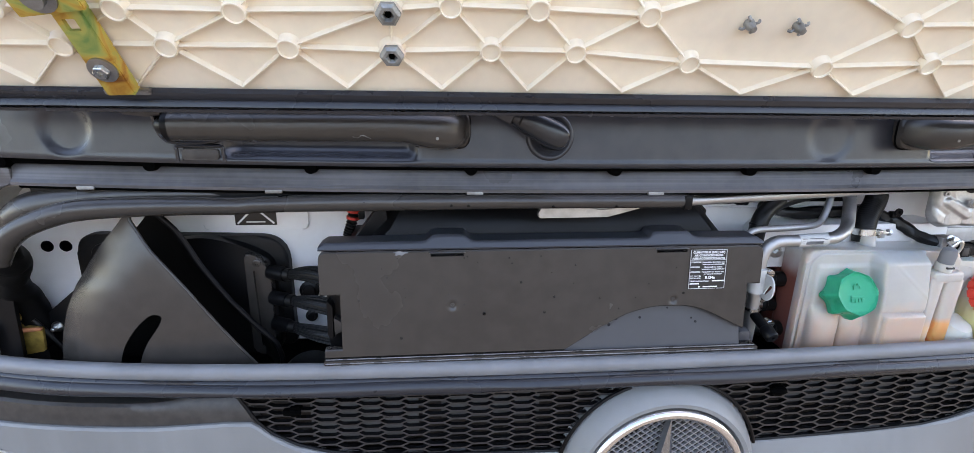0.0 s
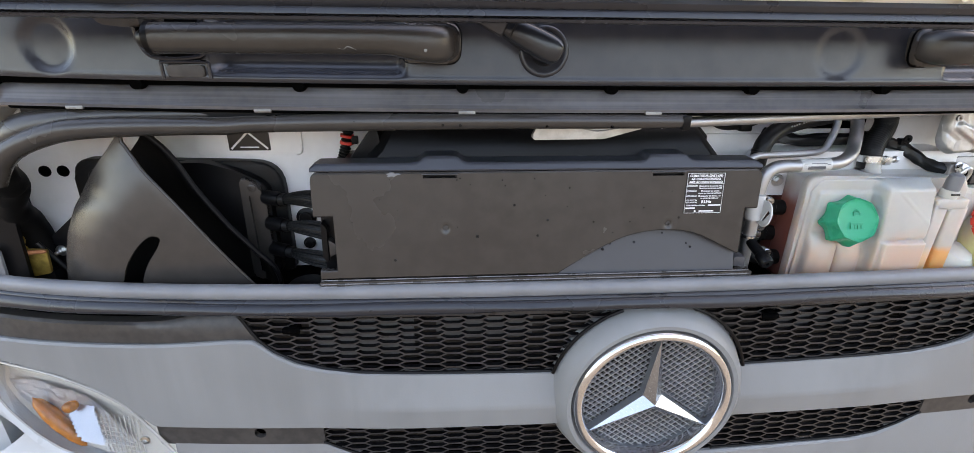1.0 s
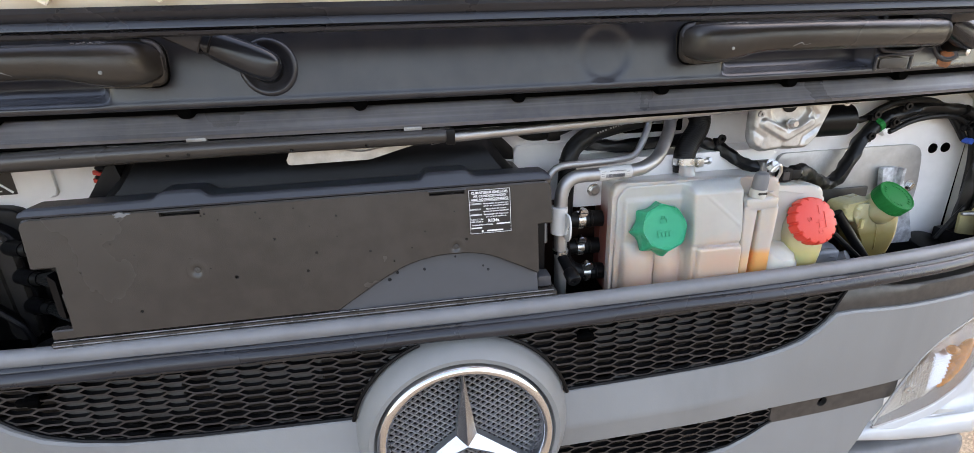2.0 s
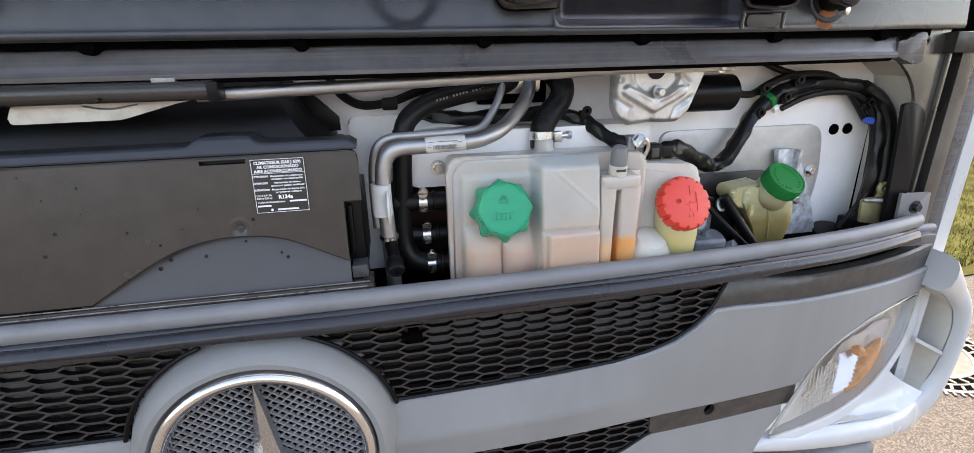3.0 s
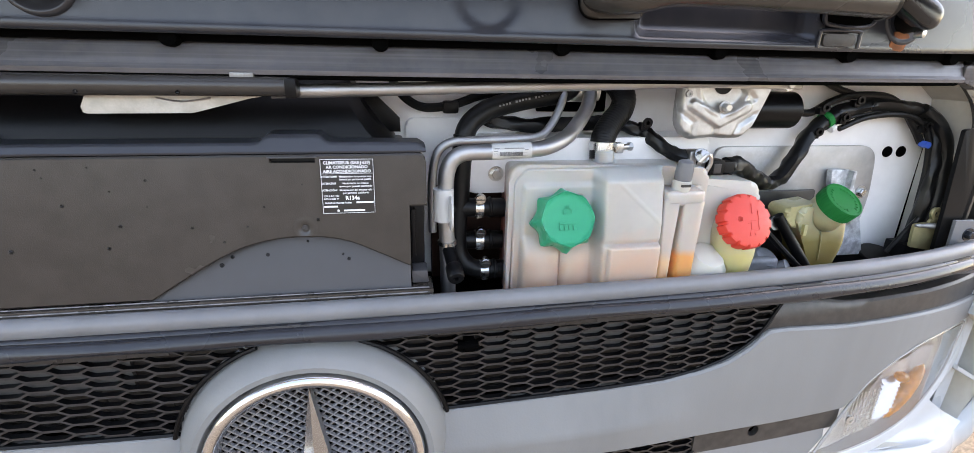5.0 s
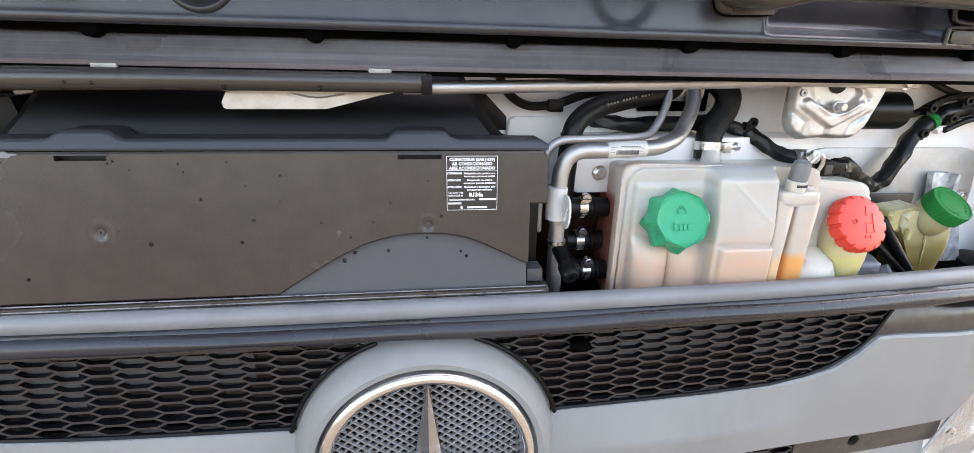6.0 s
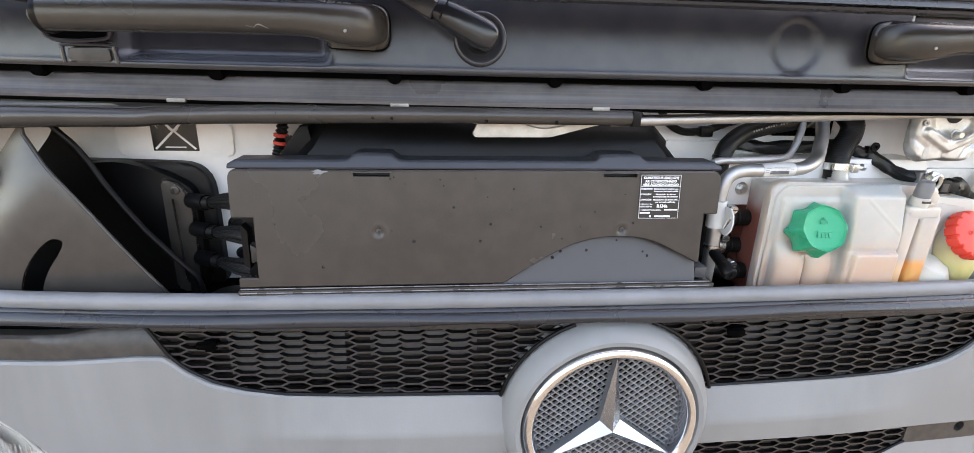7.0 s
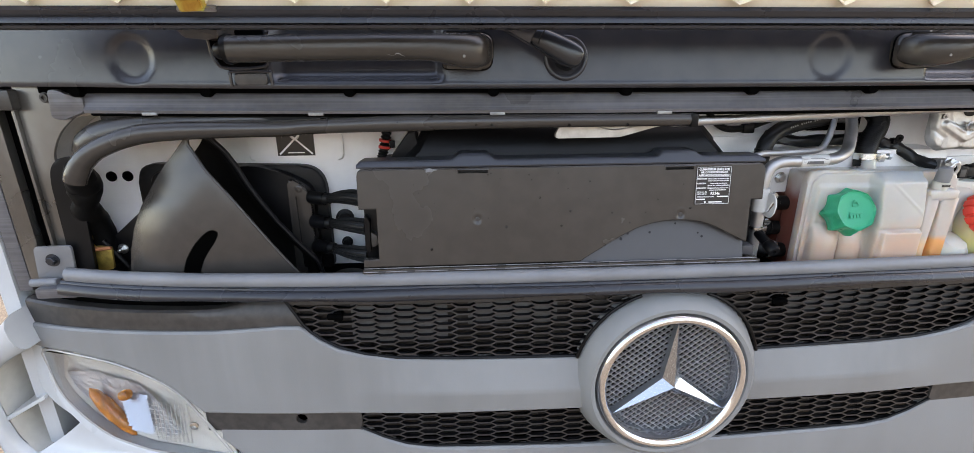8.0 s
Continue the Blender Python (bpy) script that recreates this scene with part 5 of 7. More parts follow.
for x in (-0.545, -0.475, -0.35, -0.325, -0.20, -0.105):
    lathe(bm, [(0.0024, -0.0008), (0.0020, 0.0008), (0.0012, 0.0015), (0.0001, 0.0018)], (x, y_top(x) - 0.0128, 1.652 + rs.uniform(-0.004, 0.004)), (0, -1, 0.1), 9)
solid("water_beads", bm, M_WATER_DARK, "small water beads tinted dark like the plastic refracted in them", "water drops", kind="stuff")
ring = [(-0.4270 + (0.0085 + 0.0035 * math.sin(3 * a + 1) + 0.0016 * math.sin(7 * a)) * math.cos(a), 1.5765 + (0.0030 + 0.0012 * math.sin(5 * a)) * math.sin(a)) for a in lin(0, 2 * math.pi, 30)[:-1]]
bm = prism(bmesh.new(), ring, 0.0512, 0.0535, 0.0004, 1, LEANC)
solid("paint_fleck", bm, M_SILL, "chipped pale scuff on the cover's top edge", "scuff")

# ---- air duct behind the cover ----
duct = thing("air_duct", (-0.18, 0.15, 1.57), "black plastic air duct behind the cover", "duct")
bm = bmesh.new()
secs = []
for t, y in ((0, 0.098), (0.25, 0.102), (0.6, 0.122), (1.0, 0.15)):
    z = 1.578 + t * 0.09
    w0, w1 = -0.452 + 0.02 * t - 0.03 * (1 - t) ** 3, 0.100 - 0.048 * t + 0.014 * (1 - t) ** 3
    secs.append([(w0, 0.22, z), (w0, y + 0.016, z), (w0 + 0.016, y, z), (w1 - 0.016, y, z), (w1, y + 0.016, z), (w1, 0.22, z)])
vv = [[bm.verts.new(p) for p in q] for q in secs]
for a, b in zip(vv, vv[1:]):
    for j in range(6):
        bm.faces.new((a[j], a[(j + 1) % 6], b[(j + 1) % 6], b[j]))
bm.faces.new(vv[0][::-1])
bm.faces.new(vv[-1])
part("hood", bm, M_BLACK, duct)
poly = [(-0.505, 1.578), (-0.443, 1.578), (-0.453, 1.630), (-0.465, 1.630)]
part("side_wing", prism(bmesh.new(), poly, 0.12, 0.17, 0.004), M_BLACK, duct)
part("side_wing", prism(bmesh.new(), [(0.070, 1.585), (0.122, 1.585), (0.1215, 1.604), (0.088, 1.638), (0.070, 1.640)], 0.186, 0.194, 0.002), M_BLACK, duct)

# ---- trim duct under the rail, running down at its end ----
trim = thing("trim_duct", (-0.4, 0.08, 1.60), "black plastic trim duct clipped below the rail", "trim")
TP = [(0.006, 1.6550, 0.0105), (-0.27, 1.6545, 0.0112), (-0.48, 1.6515, 0.0128), (-0.60, 1.6475, 0.0122), (-0.634, 1.6462, 0.0124), (-0.664, 1.6435, 0.0130), (-0.73, 1.6425, 0.0135), (-0.82, 1.6415, 0.0150), (-0.885, 1.6375, 0.0160), (-0.930, 1.6265, 0.0155), (-0.968, 1.6105, 0.0155), (-0.992, 1.5920, 0.0165), (-1.006, 1.5720, 0.0175), (-1.0115, 1.5600, 0.0165)]
path = smooth_path([(x, min(y_top(x) - 0.002, 0.090), z) for x, z, r in TP], 10)
rad_t = lambda s: float(np.interp(path[min(len(path) - 1, int(round(s * (len(path) - 1))))].x, [t[0] for t in TP][::-1], [t[2] for t in TP][::-1]))
part("channel", tube(bmesh.new(), path, rad_t, 20, straight=True), M_COVER, trim, angle=70)
UPC = [(-0.632, 1.6575, 0.0075), (-0.70, 1.6565, 0.0105), (-0.80, 1.6535, 0.0145), (-0.88, 1.6480, 0.0185), (-0.945, 1.6375, 0.0240), (-0.985, 1.6255, 0.0275), (-1.010, 1.6110, 0.0270), (-1.024, 1.5965, 0.0215), (-1.031, 1.5865, 0.0120)]
up = smooth_path([(x, y_top(x) + 0.016, z) for x, z, r in UPC], 8)
part("upper_channel", tube(bmesh.new(), up, lambda q: float(np.interp(up[min(len(up) - 1, int(round(q * (len(up) - 1))))].x, [t[0] for t in UPC][::-1], [t[2] for t in UPC][::-1])), 20, straight=True), M_COVER, trim, angle=70)
bm = tube(bmesh.new(), [(p.x, p.y - 0.004, p.z + rad_t(i / (len(path) - 1)) * 0.96) for i, p in enumerate(path) if -0.985 < p.x < -0.60], 0.0013, 6, per=1)
part("moulded_step", bm, M_COVER, trim)
bm = tube(bmesh.new(), [(-1.0030, 0.0885, 1.586), (-1.012, 0.105, 1.568), (-1.026, 0.128, 1.545), (-1.032, 0.133, 1.520), (-1.046, 0.147, 1.499), (-1.055, 0.175, 1.465), (-1.058, 0.188, 1.42), (-1.060, 0.192, 1.36)], lambda q: float(np.interp(q, [0, 0.10, 0.25, 0.36, 0.46, 0.58, 0.75, 1.0], [0.0150, 0.0205, 0.0260, 0.0260, 0.0175, 0.0220, 0.0220, 0.0220])), 18, 6, wob=0.12)
part("boot", bm, M_BOOT_SHADE, trim, "creased black rubber boot")
bm = sweep(bmesh.new(), lin(-0.975, -0.012, 40), lambda x: [(y_top(x) + 0.006, 1.6480), (y_top(x) + 0.010, 1.6480), (y_top(x) + 0.010, 1.6640), (y_top(x) + 0.006, 1.6640)])
part("top_lip", bm, M_BLACK, trim)
part("end_clip", boxed((0.000, y_top(0) - 0.013, 1.6435), (0.012, y_top(0) + 0.014, 1.664), 0.002), M_BLACK, trim)

rodt = thing("support_rod", (0.3, 0.09, 1.64), "dull aluminium support rod, flattened at one end", "rod")
part("bar", tube(bmesh.new(), [(-0.02, 0.066, 1.6485), (0.12, 0.080, 1.6515), (0.35, 0.098, 1.658), (0.55, 0.112, 1.664), (0.68, 0.125, 1.668)], 0.0078, 14, 6), M_ALU, rodt)
bm = prism(bmesh.new(), rounded([(-0.217, 1.6270), (-0.212, 1.6230), (-0.105, 1.6240), (-0.045, 1.640), (0.0, 1.648), (0.0, 1.656), (-0.10, 1.655), (-0.208, 1.645)], 0.004), 0.072, 0.082, 0.003)
part("flat_end", bm, M_CAST, rodt, "flattened pale metal end")
part("fold", tube(bmesh.new(), [(-0.14, 0.071, 1.6405), (-0.115, 0.070, 1.6365), (-0.085, 0.071, 1.6405)], 0.0010, 6, 4), M_PLATE, rodt)

# ---- intake scoop ----
scoop = thing("intake_scoop", (-0.80, 0.12, 1.36), "black moulded air intake scoop with a curved slot", "intake")
SC_Z = [1.345, 1.366, 1.391, 1.428, 1.469, 1.509, 1.540, 1.574, 1.600, 1.619, 1.634]
SC_L = curve(*zip(SC_Z, [-0.984, -0.981, -0.976, -0.968, -0.955, -0.936, -0.914, -0.886, -0.861, -0.8440, -0.8300]))
SC_R = curve(*zip(SC_Z, [-0.637, -0.653, -0.671, -0.698, -0.727, -0.755, -0.779, -0.806, -0.824, -0.8365, -0.8270]))
SC_B = curve(*zip(SC_Z, [-0.641, -0.639, -0.645, -0.677, -0.709, -0.734, -0.752, -0.767, -0.780, -0.7960, -0.8060]))


def skin(bm, zs, us, at, th):
    """A sheet over rows zs and shares us, at(u, z) giving its points, th thick towards the back."""
    g = [[[bm.verts.new(at(u, z) + Vector((0, o, 0))) for u in us] for z in zs] for o in (0.0, th)]
    for i in range(len(zs) - 1):
        for j in range(len(us) - 1):
            for k in g:
                bm.faces.new((k[i][j], k[i][j + 1], k[i + 1][j + 1], k[i + 1][j]))
    edge = [(i, 0) for i in range(len(zs))] + [(len(zs) - 1, j) for j in range(1, len(us))] + [(i, len(us) - 1) for i in range(len(zs) - 2, -1, -1)] + [(0, j) for j in range(len(us) - 2, 0, -1)]
    for (a, b), (c, d) in zip(edge, edge[1:] + edge[:1]):
        bm.faces.new((g[0][a][b], g[0][c][d], g[1][c][d], g[1][a][b]))
    return bm


def scoop_front(u, z):
    a, b = SC_L(z), SC_R(z)
    x = a + (b - a) * u
    d = x - a
    y = 0.081 + 0.036 * max(0, 1 - d / 0.10) ** 2.0 * min(1, (1.640 - z) / 0.11) + 0.026 * max(0, (z - 1.40) / 0.219) ** 2 + 0.05 * max(0, (b - x < 0.012) * (0.012 - b + x))
    return Vector((x, y, z))


def scoop_back(u, z):
    b = SC_B(z)
    x = -0.975 + (b + 0.975) * u if z < 1.49 else SC_L(z) + 0.010 + (b - SC_L(z) - 0.010) * u
    return Vector((x, 0.184 - 0.054 * math.exp(-((b - x) / 0.030) ** 2) - 0.006 * max(0, (z - 1.57) / 0.05), z))


sc_us = [0, 0.01, 0.03, 0.06] + lin(0.1, 1.0, 26)
fs = part("front_shell", skin(bmesh.new(), lin(1.345, 1.6335, 48), sc_us, scoop_front, 0.0040), M_COVER, scoop, angle=70)
slot = [(-0.882, 1.330), (-0.868, 1.388), (-0.855, 1.423), (-0.836, 1.450), (-0.818, 1.467), (-0.806, 1.472), (-0.796, 1.467), (-0.804, 1.450), (-0.824, 1.422), (-0.839, 1.387), (-0.850, 1.330)]
cut(fs, prism(bmesh.new(), [tuple(v)[:2] for v in smooth_path([(a, b, 0) for a, b in slot], 4)], 0.02, 0.14))
part("rolled_edge", tube(bmesh.new(), [scoop_front(1.0, z) + Vector((0, 0.0015, 0)) for z in lin(1.345, 1.6335, 30)], 0.0026, 8, per=1), M_COVER, scoop)
# back shell coloured near-black for the shade inside the scoop
part("back_shell", skin(bmesh.new(), lin(1.345, 1.6335, 40), lin(0, 0.8, 10) + lin(0.83, 1.0, 12), scoop_back, 0.004), M_BOOT_SHADE, scoop, angle=70)
part("back_rim", tube(bmesh.new(), [scoop_back(1.0, z) for z in lin(1.345, 1.6335, 30)], 0.0042, 10, per=1), M_BLACK, scoop)

# ---- black housing behind the scoop, its lid and plugs ----
hous = thing("filter_housing", (-0.80, 0.20, 1.36), "black plastic housing set in the firewall opening", "housing")
poly = rounded([(-0.990, 1.345), (-0.637, 1.345), (-0.637, 1.557), (-0.984, 1.566)], [0.01, 0.01, 0.05, 0.035], 6)
part("gasket", prism(bmesh.new(), poly, 0.208, 0.2275, 0.006, 3), M_RUBBER, hous)
poly = rounded([(-0.96, 1.345), (-0.655, 1.345), (-0.658, 1.520), (-0.70, 1.545), (-0.76, 1.563), (-0.95, 1.553)], 0.02, 5)
part("lid", prism(bmesh.new(), poly, 0.188, 0.21, 0.005, 3), M_BLACK, hous)
bm = prism(bmesh.new(), rounded([(-0.703, 1.345), (-0.664, 1.345), (-0.660, 1.49), (-0.670, 1.525), (-0.700, 1.541)], 0.012, 4), 0.176, 0.19, 0.004, 3)
flange = part("latch_strip", bm, M_COVER, hous)
cut(flange, prism(bmesh.new(), rounded([(-0.687, 1.36), (-0.678, 1.36), (-0.678, 1.503), (-0.688, 1.506)], 0.003), 0.15, 0.183))
bm = lathe(bmesh.new(), [(0.007, 0), (0.007, 0.002), (0.0055, 0.003), (0.003, 0.003), (0.0025, 0.001)], (-0.680, 0.176, 1.520), (0, -1, 0), 18)
part("screw", bm, M_COVER, hous)
poly = [(-1.045, 1.345), (-0.955, 1.345), (-0.955, 1.50), (-1.040, 1.430)]
part("bracket", prism(bmesh.new(), rounded(poly, 0.006), 0.186, 0.20, 0.002), M_BLACK, hous)
bm = hexbolt(bmesh.new(), (-1.027, 0.186, 1.406), (0, -1, 0), 0.0065, 0.007)
lathe(bm, [(0.0035, 0.006), (0.0035, 0.014), (0.002, 0.015)], (-1.027, 0.186, 1.406), (0, -1, 0), 12)
part("nut", bm, M_STEEL, hous, "bright nut and washer")
for i, z in enumerate((1.503, 1.455, 1.405)):
    plug = thing("cable_plug", (-0.63, 0.15, z - 0.015), "black plug with a ribbed rubber sleeve", "plug", group="plugs beside the cover")
    dz = 0.006 - 0.004 * i
    part("body", tube(bmesh.new(), [(-0.660, 0.178, z), (-0.645, 0.170, z), (-0.630, 0.163, z)], 0.0125, 16, 3), M_BLACK, plug)
    part("collar", tube(bmesh.new(), [(-0.631, 0.163, z), (-0.620, 0.159, z + dz * 0.2)], 0.0105, 16, 2), M_RUBBER, plug)
    pth = [(-0.624, 0.160, z + dz * 0.2), (-0.602, 0.150, z + dz), (-0.576, 0.138, z + dz * 1.5), (-0.548, 0.125, z + dz * 1.2)]
    rad = lambda s: 0.0062 + 0.0078 * math.sin(min(1, s * 1.05) * 1.5)
    sl = part("sleeve", tube(bmesh.new(), pth, rad, 18, 6), M_RUBBER, plug)
    bm = bmesh.new()
    for k in range(16):
        a = 2 * math.pi * k / 16
        ofs = Vector((0.3 * math.sin(a), math.sin(a), math.cos(a)))
        tube(bm, [Vector(p) + ofs * (rad(j / 3) + 0.0003) for j, p in enumerate(pth)], 0.0011, 5, 5)
    part("ribs", bm, M_RUBBER, sl)
for z, k in ((1.446, 0.9), (1.394, 0.55)):
    bm = lathe(bmesh.new(), [(0.020 * k, 0.0), (0.020 * k, 0.004), (0.014 * k, 0.006), (0.012 * k, 0.010), (0.0001, 0.011)], (-0.610, 0.2275, z), (0, -1, 0), 24)
    solid("rubber_grommet", bm, M_RUBBER, "round black rubber grommet in the white firewall", "grommet", group="firewall grommets")
bm = lathe(bmesh.new(), [(0.042, 0), (0.040, 0.02), (0.030, 0.03), (0.0001, 0.033)], (-0.585, 0.10, 1.345), (0, 0, 1), 30)
solid("rubber_boot", bm, M_RUBBER, "low black rubber boot on the compartment floor", "boot")

# sticker on the firewall
st = thing("warning_sticker", (-0.69, 0.2275, 1.575), "dark square sticker with crossed pale lines", "sticker")
part("base", boxed((-0.724, 0.2198, 1.575), (-0.654, 0.2214, 1.640), 0), M_LABELBK, st)
for a, b in (((-0.720, 1.578), (-0.658, 1.637)), ((-0.720, 1.637), (-0.658, 1.578))):
    d = Vector((b[0] - a[0], 0, b[1] - a[1])).normalized()
    n = Vector((-d.z, 0, d.x)) * 0.0016
    bm = bmesh.new()
    p, q = Vector((a[0], 0.2188, a[1])), Vector((b[0], 0.2188, b[1]))
    bm.faces.new([bm.verts.new(v) for v in (p - n, q - n, q + n, p + n)])
    r = bmesh.ops.extrude_face_region(bm, geom=bm.faces[:])
    bmesh.ops.translate(bm, verts=[v for v in r["geom"] if isinstance(v, bmesh.types.BMVert)], vec=(0, 0.0008, 0))
    part("stripe", bm, M_LABEL, st)
for pts in ([(-0.697, 1.632), (-0.697, 1.613), (-0.689, 1.606), (-0.681, 1.613), (-0.681, 1.632)], [(-0.718, 1.628), (-0.708, 1.628), (-0.708, 1.620), (-0.716, 1.618), (-0.713, 1.611)], [(-0.673, 1.629), (-0.661, 1.629)], [(-0.667, 1.629), (-0.667, 1.618)]):
    part("outline", tube(bmesh.new(), [(a, 0.2196, b) for a, b in pts], 0.0009, 6, 4), M_BEZEL, st)
part("text_bar", boxed((-0.705, 0.2188, 1.580), (-0.673, 0.2197, 1.582)), M_LABEL, st)

# firewall plugs
for x in (-1.044, -1.014, 1.008, 1.038):
    bm = lathe(bmesh.new(), [(0.0100, -0.002), (0.0100, 0.0010), (0.0092, 0.0022), (0.0072, 0.0016), (0.0066, 0.0006), (0.0001, 0.0005)], (x, 0.2275, 1.539), (0, -1, 0), 24)
    solid("hole_plug", bm, M_DARK, "round black plug in the white firewall", "plug", group="firewall plugs")

# corrugated tube with a red clip
cor = thing("corrugated_tube", (-0.52, 0.20, 1.57), "black corrugated tube with a red clip", "tube")
part("tube", tube(bmesh.new(), [(-0.510, 0.198, 1.655), (-0.512, 0.198, 1.62), (-0.520, 0.198, 1.585), (-0.528, 0.200, 1.56)], lambda s: 0.0085 + 0.0014 * math.sin(s * 95), 14, 24), M_RUBBER, cor)
for z in (1.590, 1.602):
    part("red_clip", lathe(bmesh.new(), [(0.0085, 0), (0.0115, 0.0008), (0.0115, 0.0052), (0.0085, 0.006)], (-0.517 + (z - 1.595) * 0.15, 0.198, z), (0.15, 0, 1), 18), M_RED, cor, "red plastic clip")
part("buckle", boxed((-0.507, 0.188, 1.592), (-0.497, 0.199, 1.605), 0.0015), M_BLACK, cor)

# latch hooks at both ends
for s in (-1, 1):
    hk = thing("latch_hook", (s * 1.06, 0.16, 1.37), "yellow-plated latch hook with a pin", "hook", group="latch hooks")
    plated = M_GOLD if s < 0 else M_OLIVE
    bm = lathe(bmesh.new(), [(0.0052, 0), (0.0052, 0.022), (0.0040, 0.026), (0.0032, 0.050), (0.0022, 0.052)], (s * 1.076, 0.150, 1.418), (-s, 0, 0.05), 14)
    part("pin", bm, M_RUST if s < 0 else M_CLIP, hk, "tarnished tapered pin")
    poly = [(s * a, b) for a, b in ((1.030, 1.378), (1.083, 1.368), (1.076, 1.420), (1.048, 1.424), (1.026, 1.421))]
    part("plate", prism(bmesh.new(), rounded(poly if s > 0 else poly[::-1], [0.003, 0.003, 0.004, 0.006, 0.004], 4), 0.153, 0.158, 0.001), plated, hk)
    poly = [(s * a, b) for a, b in ((1.052, 1.418), (1.075, 1.418), (1.0775, 1.434), (1.060, 1.431))]
    part("neck", prism(bmesh.new(), rounded(poly if s > 0 else poly[::-1], 0.002, 3), 0.1535, 0.1575, 0.001), plated, hk)
    part("eye", lathe(bmesh.new(), [(0.0055, 0), (0.0055, 0.006), (0.0112, 0.006), (0.0120, 0.005), (0.0120, 0.001), (0.0112, 0), (0.0055, 0)], (s * 1.068, 0.1585, 1.4395), (0, -1, 0.05), 22, None, False), plated, hk)
    bm = tube(bmesh.new(), [(s * 1.046, 0.165, 1.43), (s * 1.03, 0.17, 1.40), (s * 1.01, 0.175, 1.36)], 0.004, 8, 4)
    part("cable", bm, M_RUBBER, hk, "black release cable")
    part("block", boxed((min(s * 1.03, s * 1.09), 0.16, 1.345), (max(s * 1.03, s * 1.09), 0.20, 1.378), 0.003), M_BLACK, hk)

# ---- coolant tank ----
CAPW = Vector((0, -0.92, 0.39)).normalized()
tank = thing("coolant_tank", (0.36, 0.12, 1.34), "milky white plastic coolant tank with pink coolant", "coolant tank")
poly = rounded([(0.262, 1.345), (0.556, 1.345), (0.556, 1.546), (0.470, 1.551), (0.262, 1.556)], [0.004, 0.004, 0.012, 0.004, 0.024], 6)
part("flange", prism(bmesh.new(), poly, 0.0905, 0.108, 0.0075, 4), M_TANKEDGE, tank)
part("rear_shell", boxed((0.270, 0.1035, 1.345), (0.552, 0.165, 1.547), 0.010, 3), M_SIDE, tank, "shell stained red by coolant")
part("lower_shell", boxed((0.274, 0.1645, 1.345), (0.548, 0.198, 1.494), 0.006, 2), M_SIDE, tank)


def ramp(v, a, b):
    """0 at a, 1 at b, eased at both ends."""
    q = max(0.0, min(1.0, (v - a) / (b - a)))
    return q * q * (3 - 2 * q)


def y_tank(x, z):
    """Blow-moulded front: a shallow filler pocket with two lobes, a block beside it with a lower step."""
    y = 0.0885 + 0.0040 * ramp(x, 0.2715, 0.2665) - 0.0035 * ramp(x, 0.2785, 0.2855) * ramp(z, 1.533, 1.523)
    lobe = 0.0
    for xc, w, zt in ((0.3085, 0.0285, 1.447), (0.3600, 0.0250, 1.441)):
        q = max(0.0, 1 - ((x - xc) / w) ** 2) * ramp(z, zt + 0.010, zt - 0.030)
        lobe = max(lobe, math.sqrt(q))
    y -= 0.0165 * lobe * ramp(x, 0.388, 0.382)
    block = ramp(x, 0.3770, 0.3930) * ramp(x, 0.4820, 0.4720) * ramp(z, 1.5540, 1.5330)
    y = y * (1 - block) + (0.0665 - 0.010 * ramp(z, 1.545, 1.46)) * block
    y -= 0.0006 * ramp(abs(z - 1.515 + 0.9 * (x - 0.43)), 0.0060, 0.0) * block
    y += 0.0022 * ramp(abs(z - 1.4495), 0.0060, 0.0) * block
    y -= 0.0055 * ramp(x, 0.3960, 0.4020) * ramp(x, 0.4790, 0.4745) * ramp(z, 1.4480, 1.4425)
    return y


bm = sheet(bmesh.new(), lin(0.2665, 0.4810, 142), lambda x: 1.345, lambda x: 1.5515 - 0.012 * max(0, (0.292 - x) / 0.018) ** 2, 130, y_tank, 0.006, 0.003)
part("front_shell", bm, M_TANK, tank, angle=80)
for nm, x0, x1, m in (("sight_tube", 0.4765, 0.4975, M_GAUGE2), ("sight_tube", 0.5060, 0.5350, M_GAUGE)):
    poly = rounded([(x0, 1.345), (x1, 1.345), (x1, 1.514), (x0, 1.516)], [0, 0, 0.008, 0.006], 5)
    part(nm, prism(bmesh.new(), poly, 0.060, 0.095, 0.008, 4), m, tank, "sight tube with amber fluid in its lower part")
part("bridge", boxed((0.4765, 0.0598, 1.500), (0.5350, 0.095, 1.5215), 0.0065, 4), M_TANK, tank)
part("gap_wall", boxed((0.468, 0.084, 1.345), (0.545, 0.100, 1.523), 0.004), M_TANK, tank)
bm = lathe(bmesh.new(), [(0.0001, 0.044), (0.022, 0.039), (0.035, 0.024), (0.041, 0.0), (0.041, -0.05)], (0.564, 0.094, 1.386), (0.05, -0.5, 0.8), 28)
part("bulge", bm, M_CLEAR, tank)
sens = part("sensor_base", lathe(bmesh.new(), [(0.0128, 0), (0.0128, 0.016), (0.0105, 0.018)], (0.503, 0.0735, 1.519), (0, -0.1, 1), 24), M_CLEAR, tank)
part("slot", boxed((0.4960, 0.0590, 1.5275), (0.5095, 0.0625, 1.5310)), M_STRIP, sens)
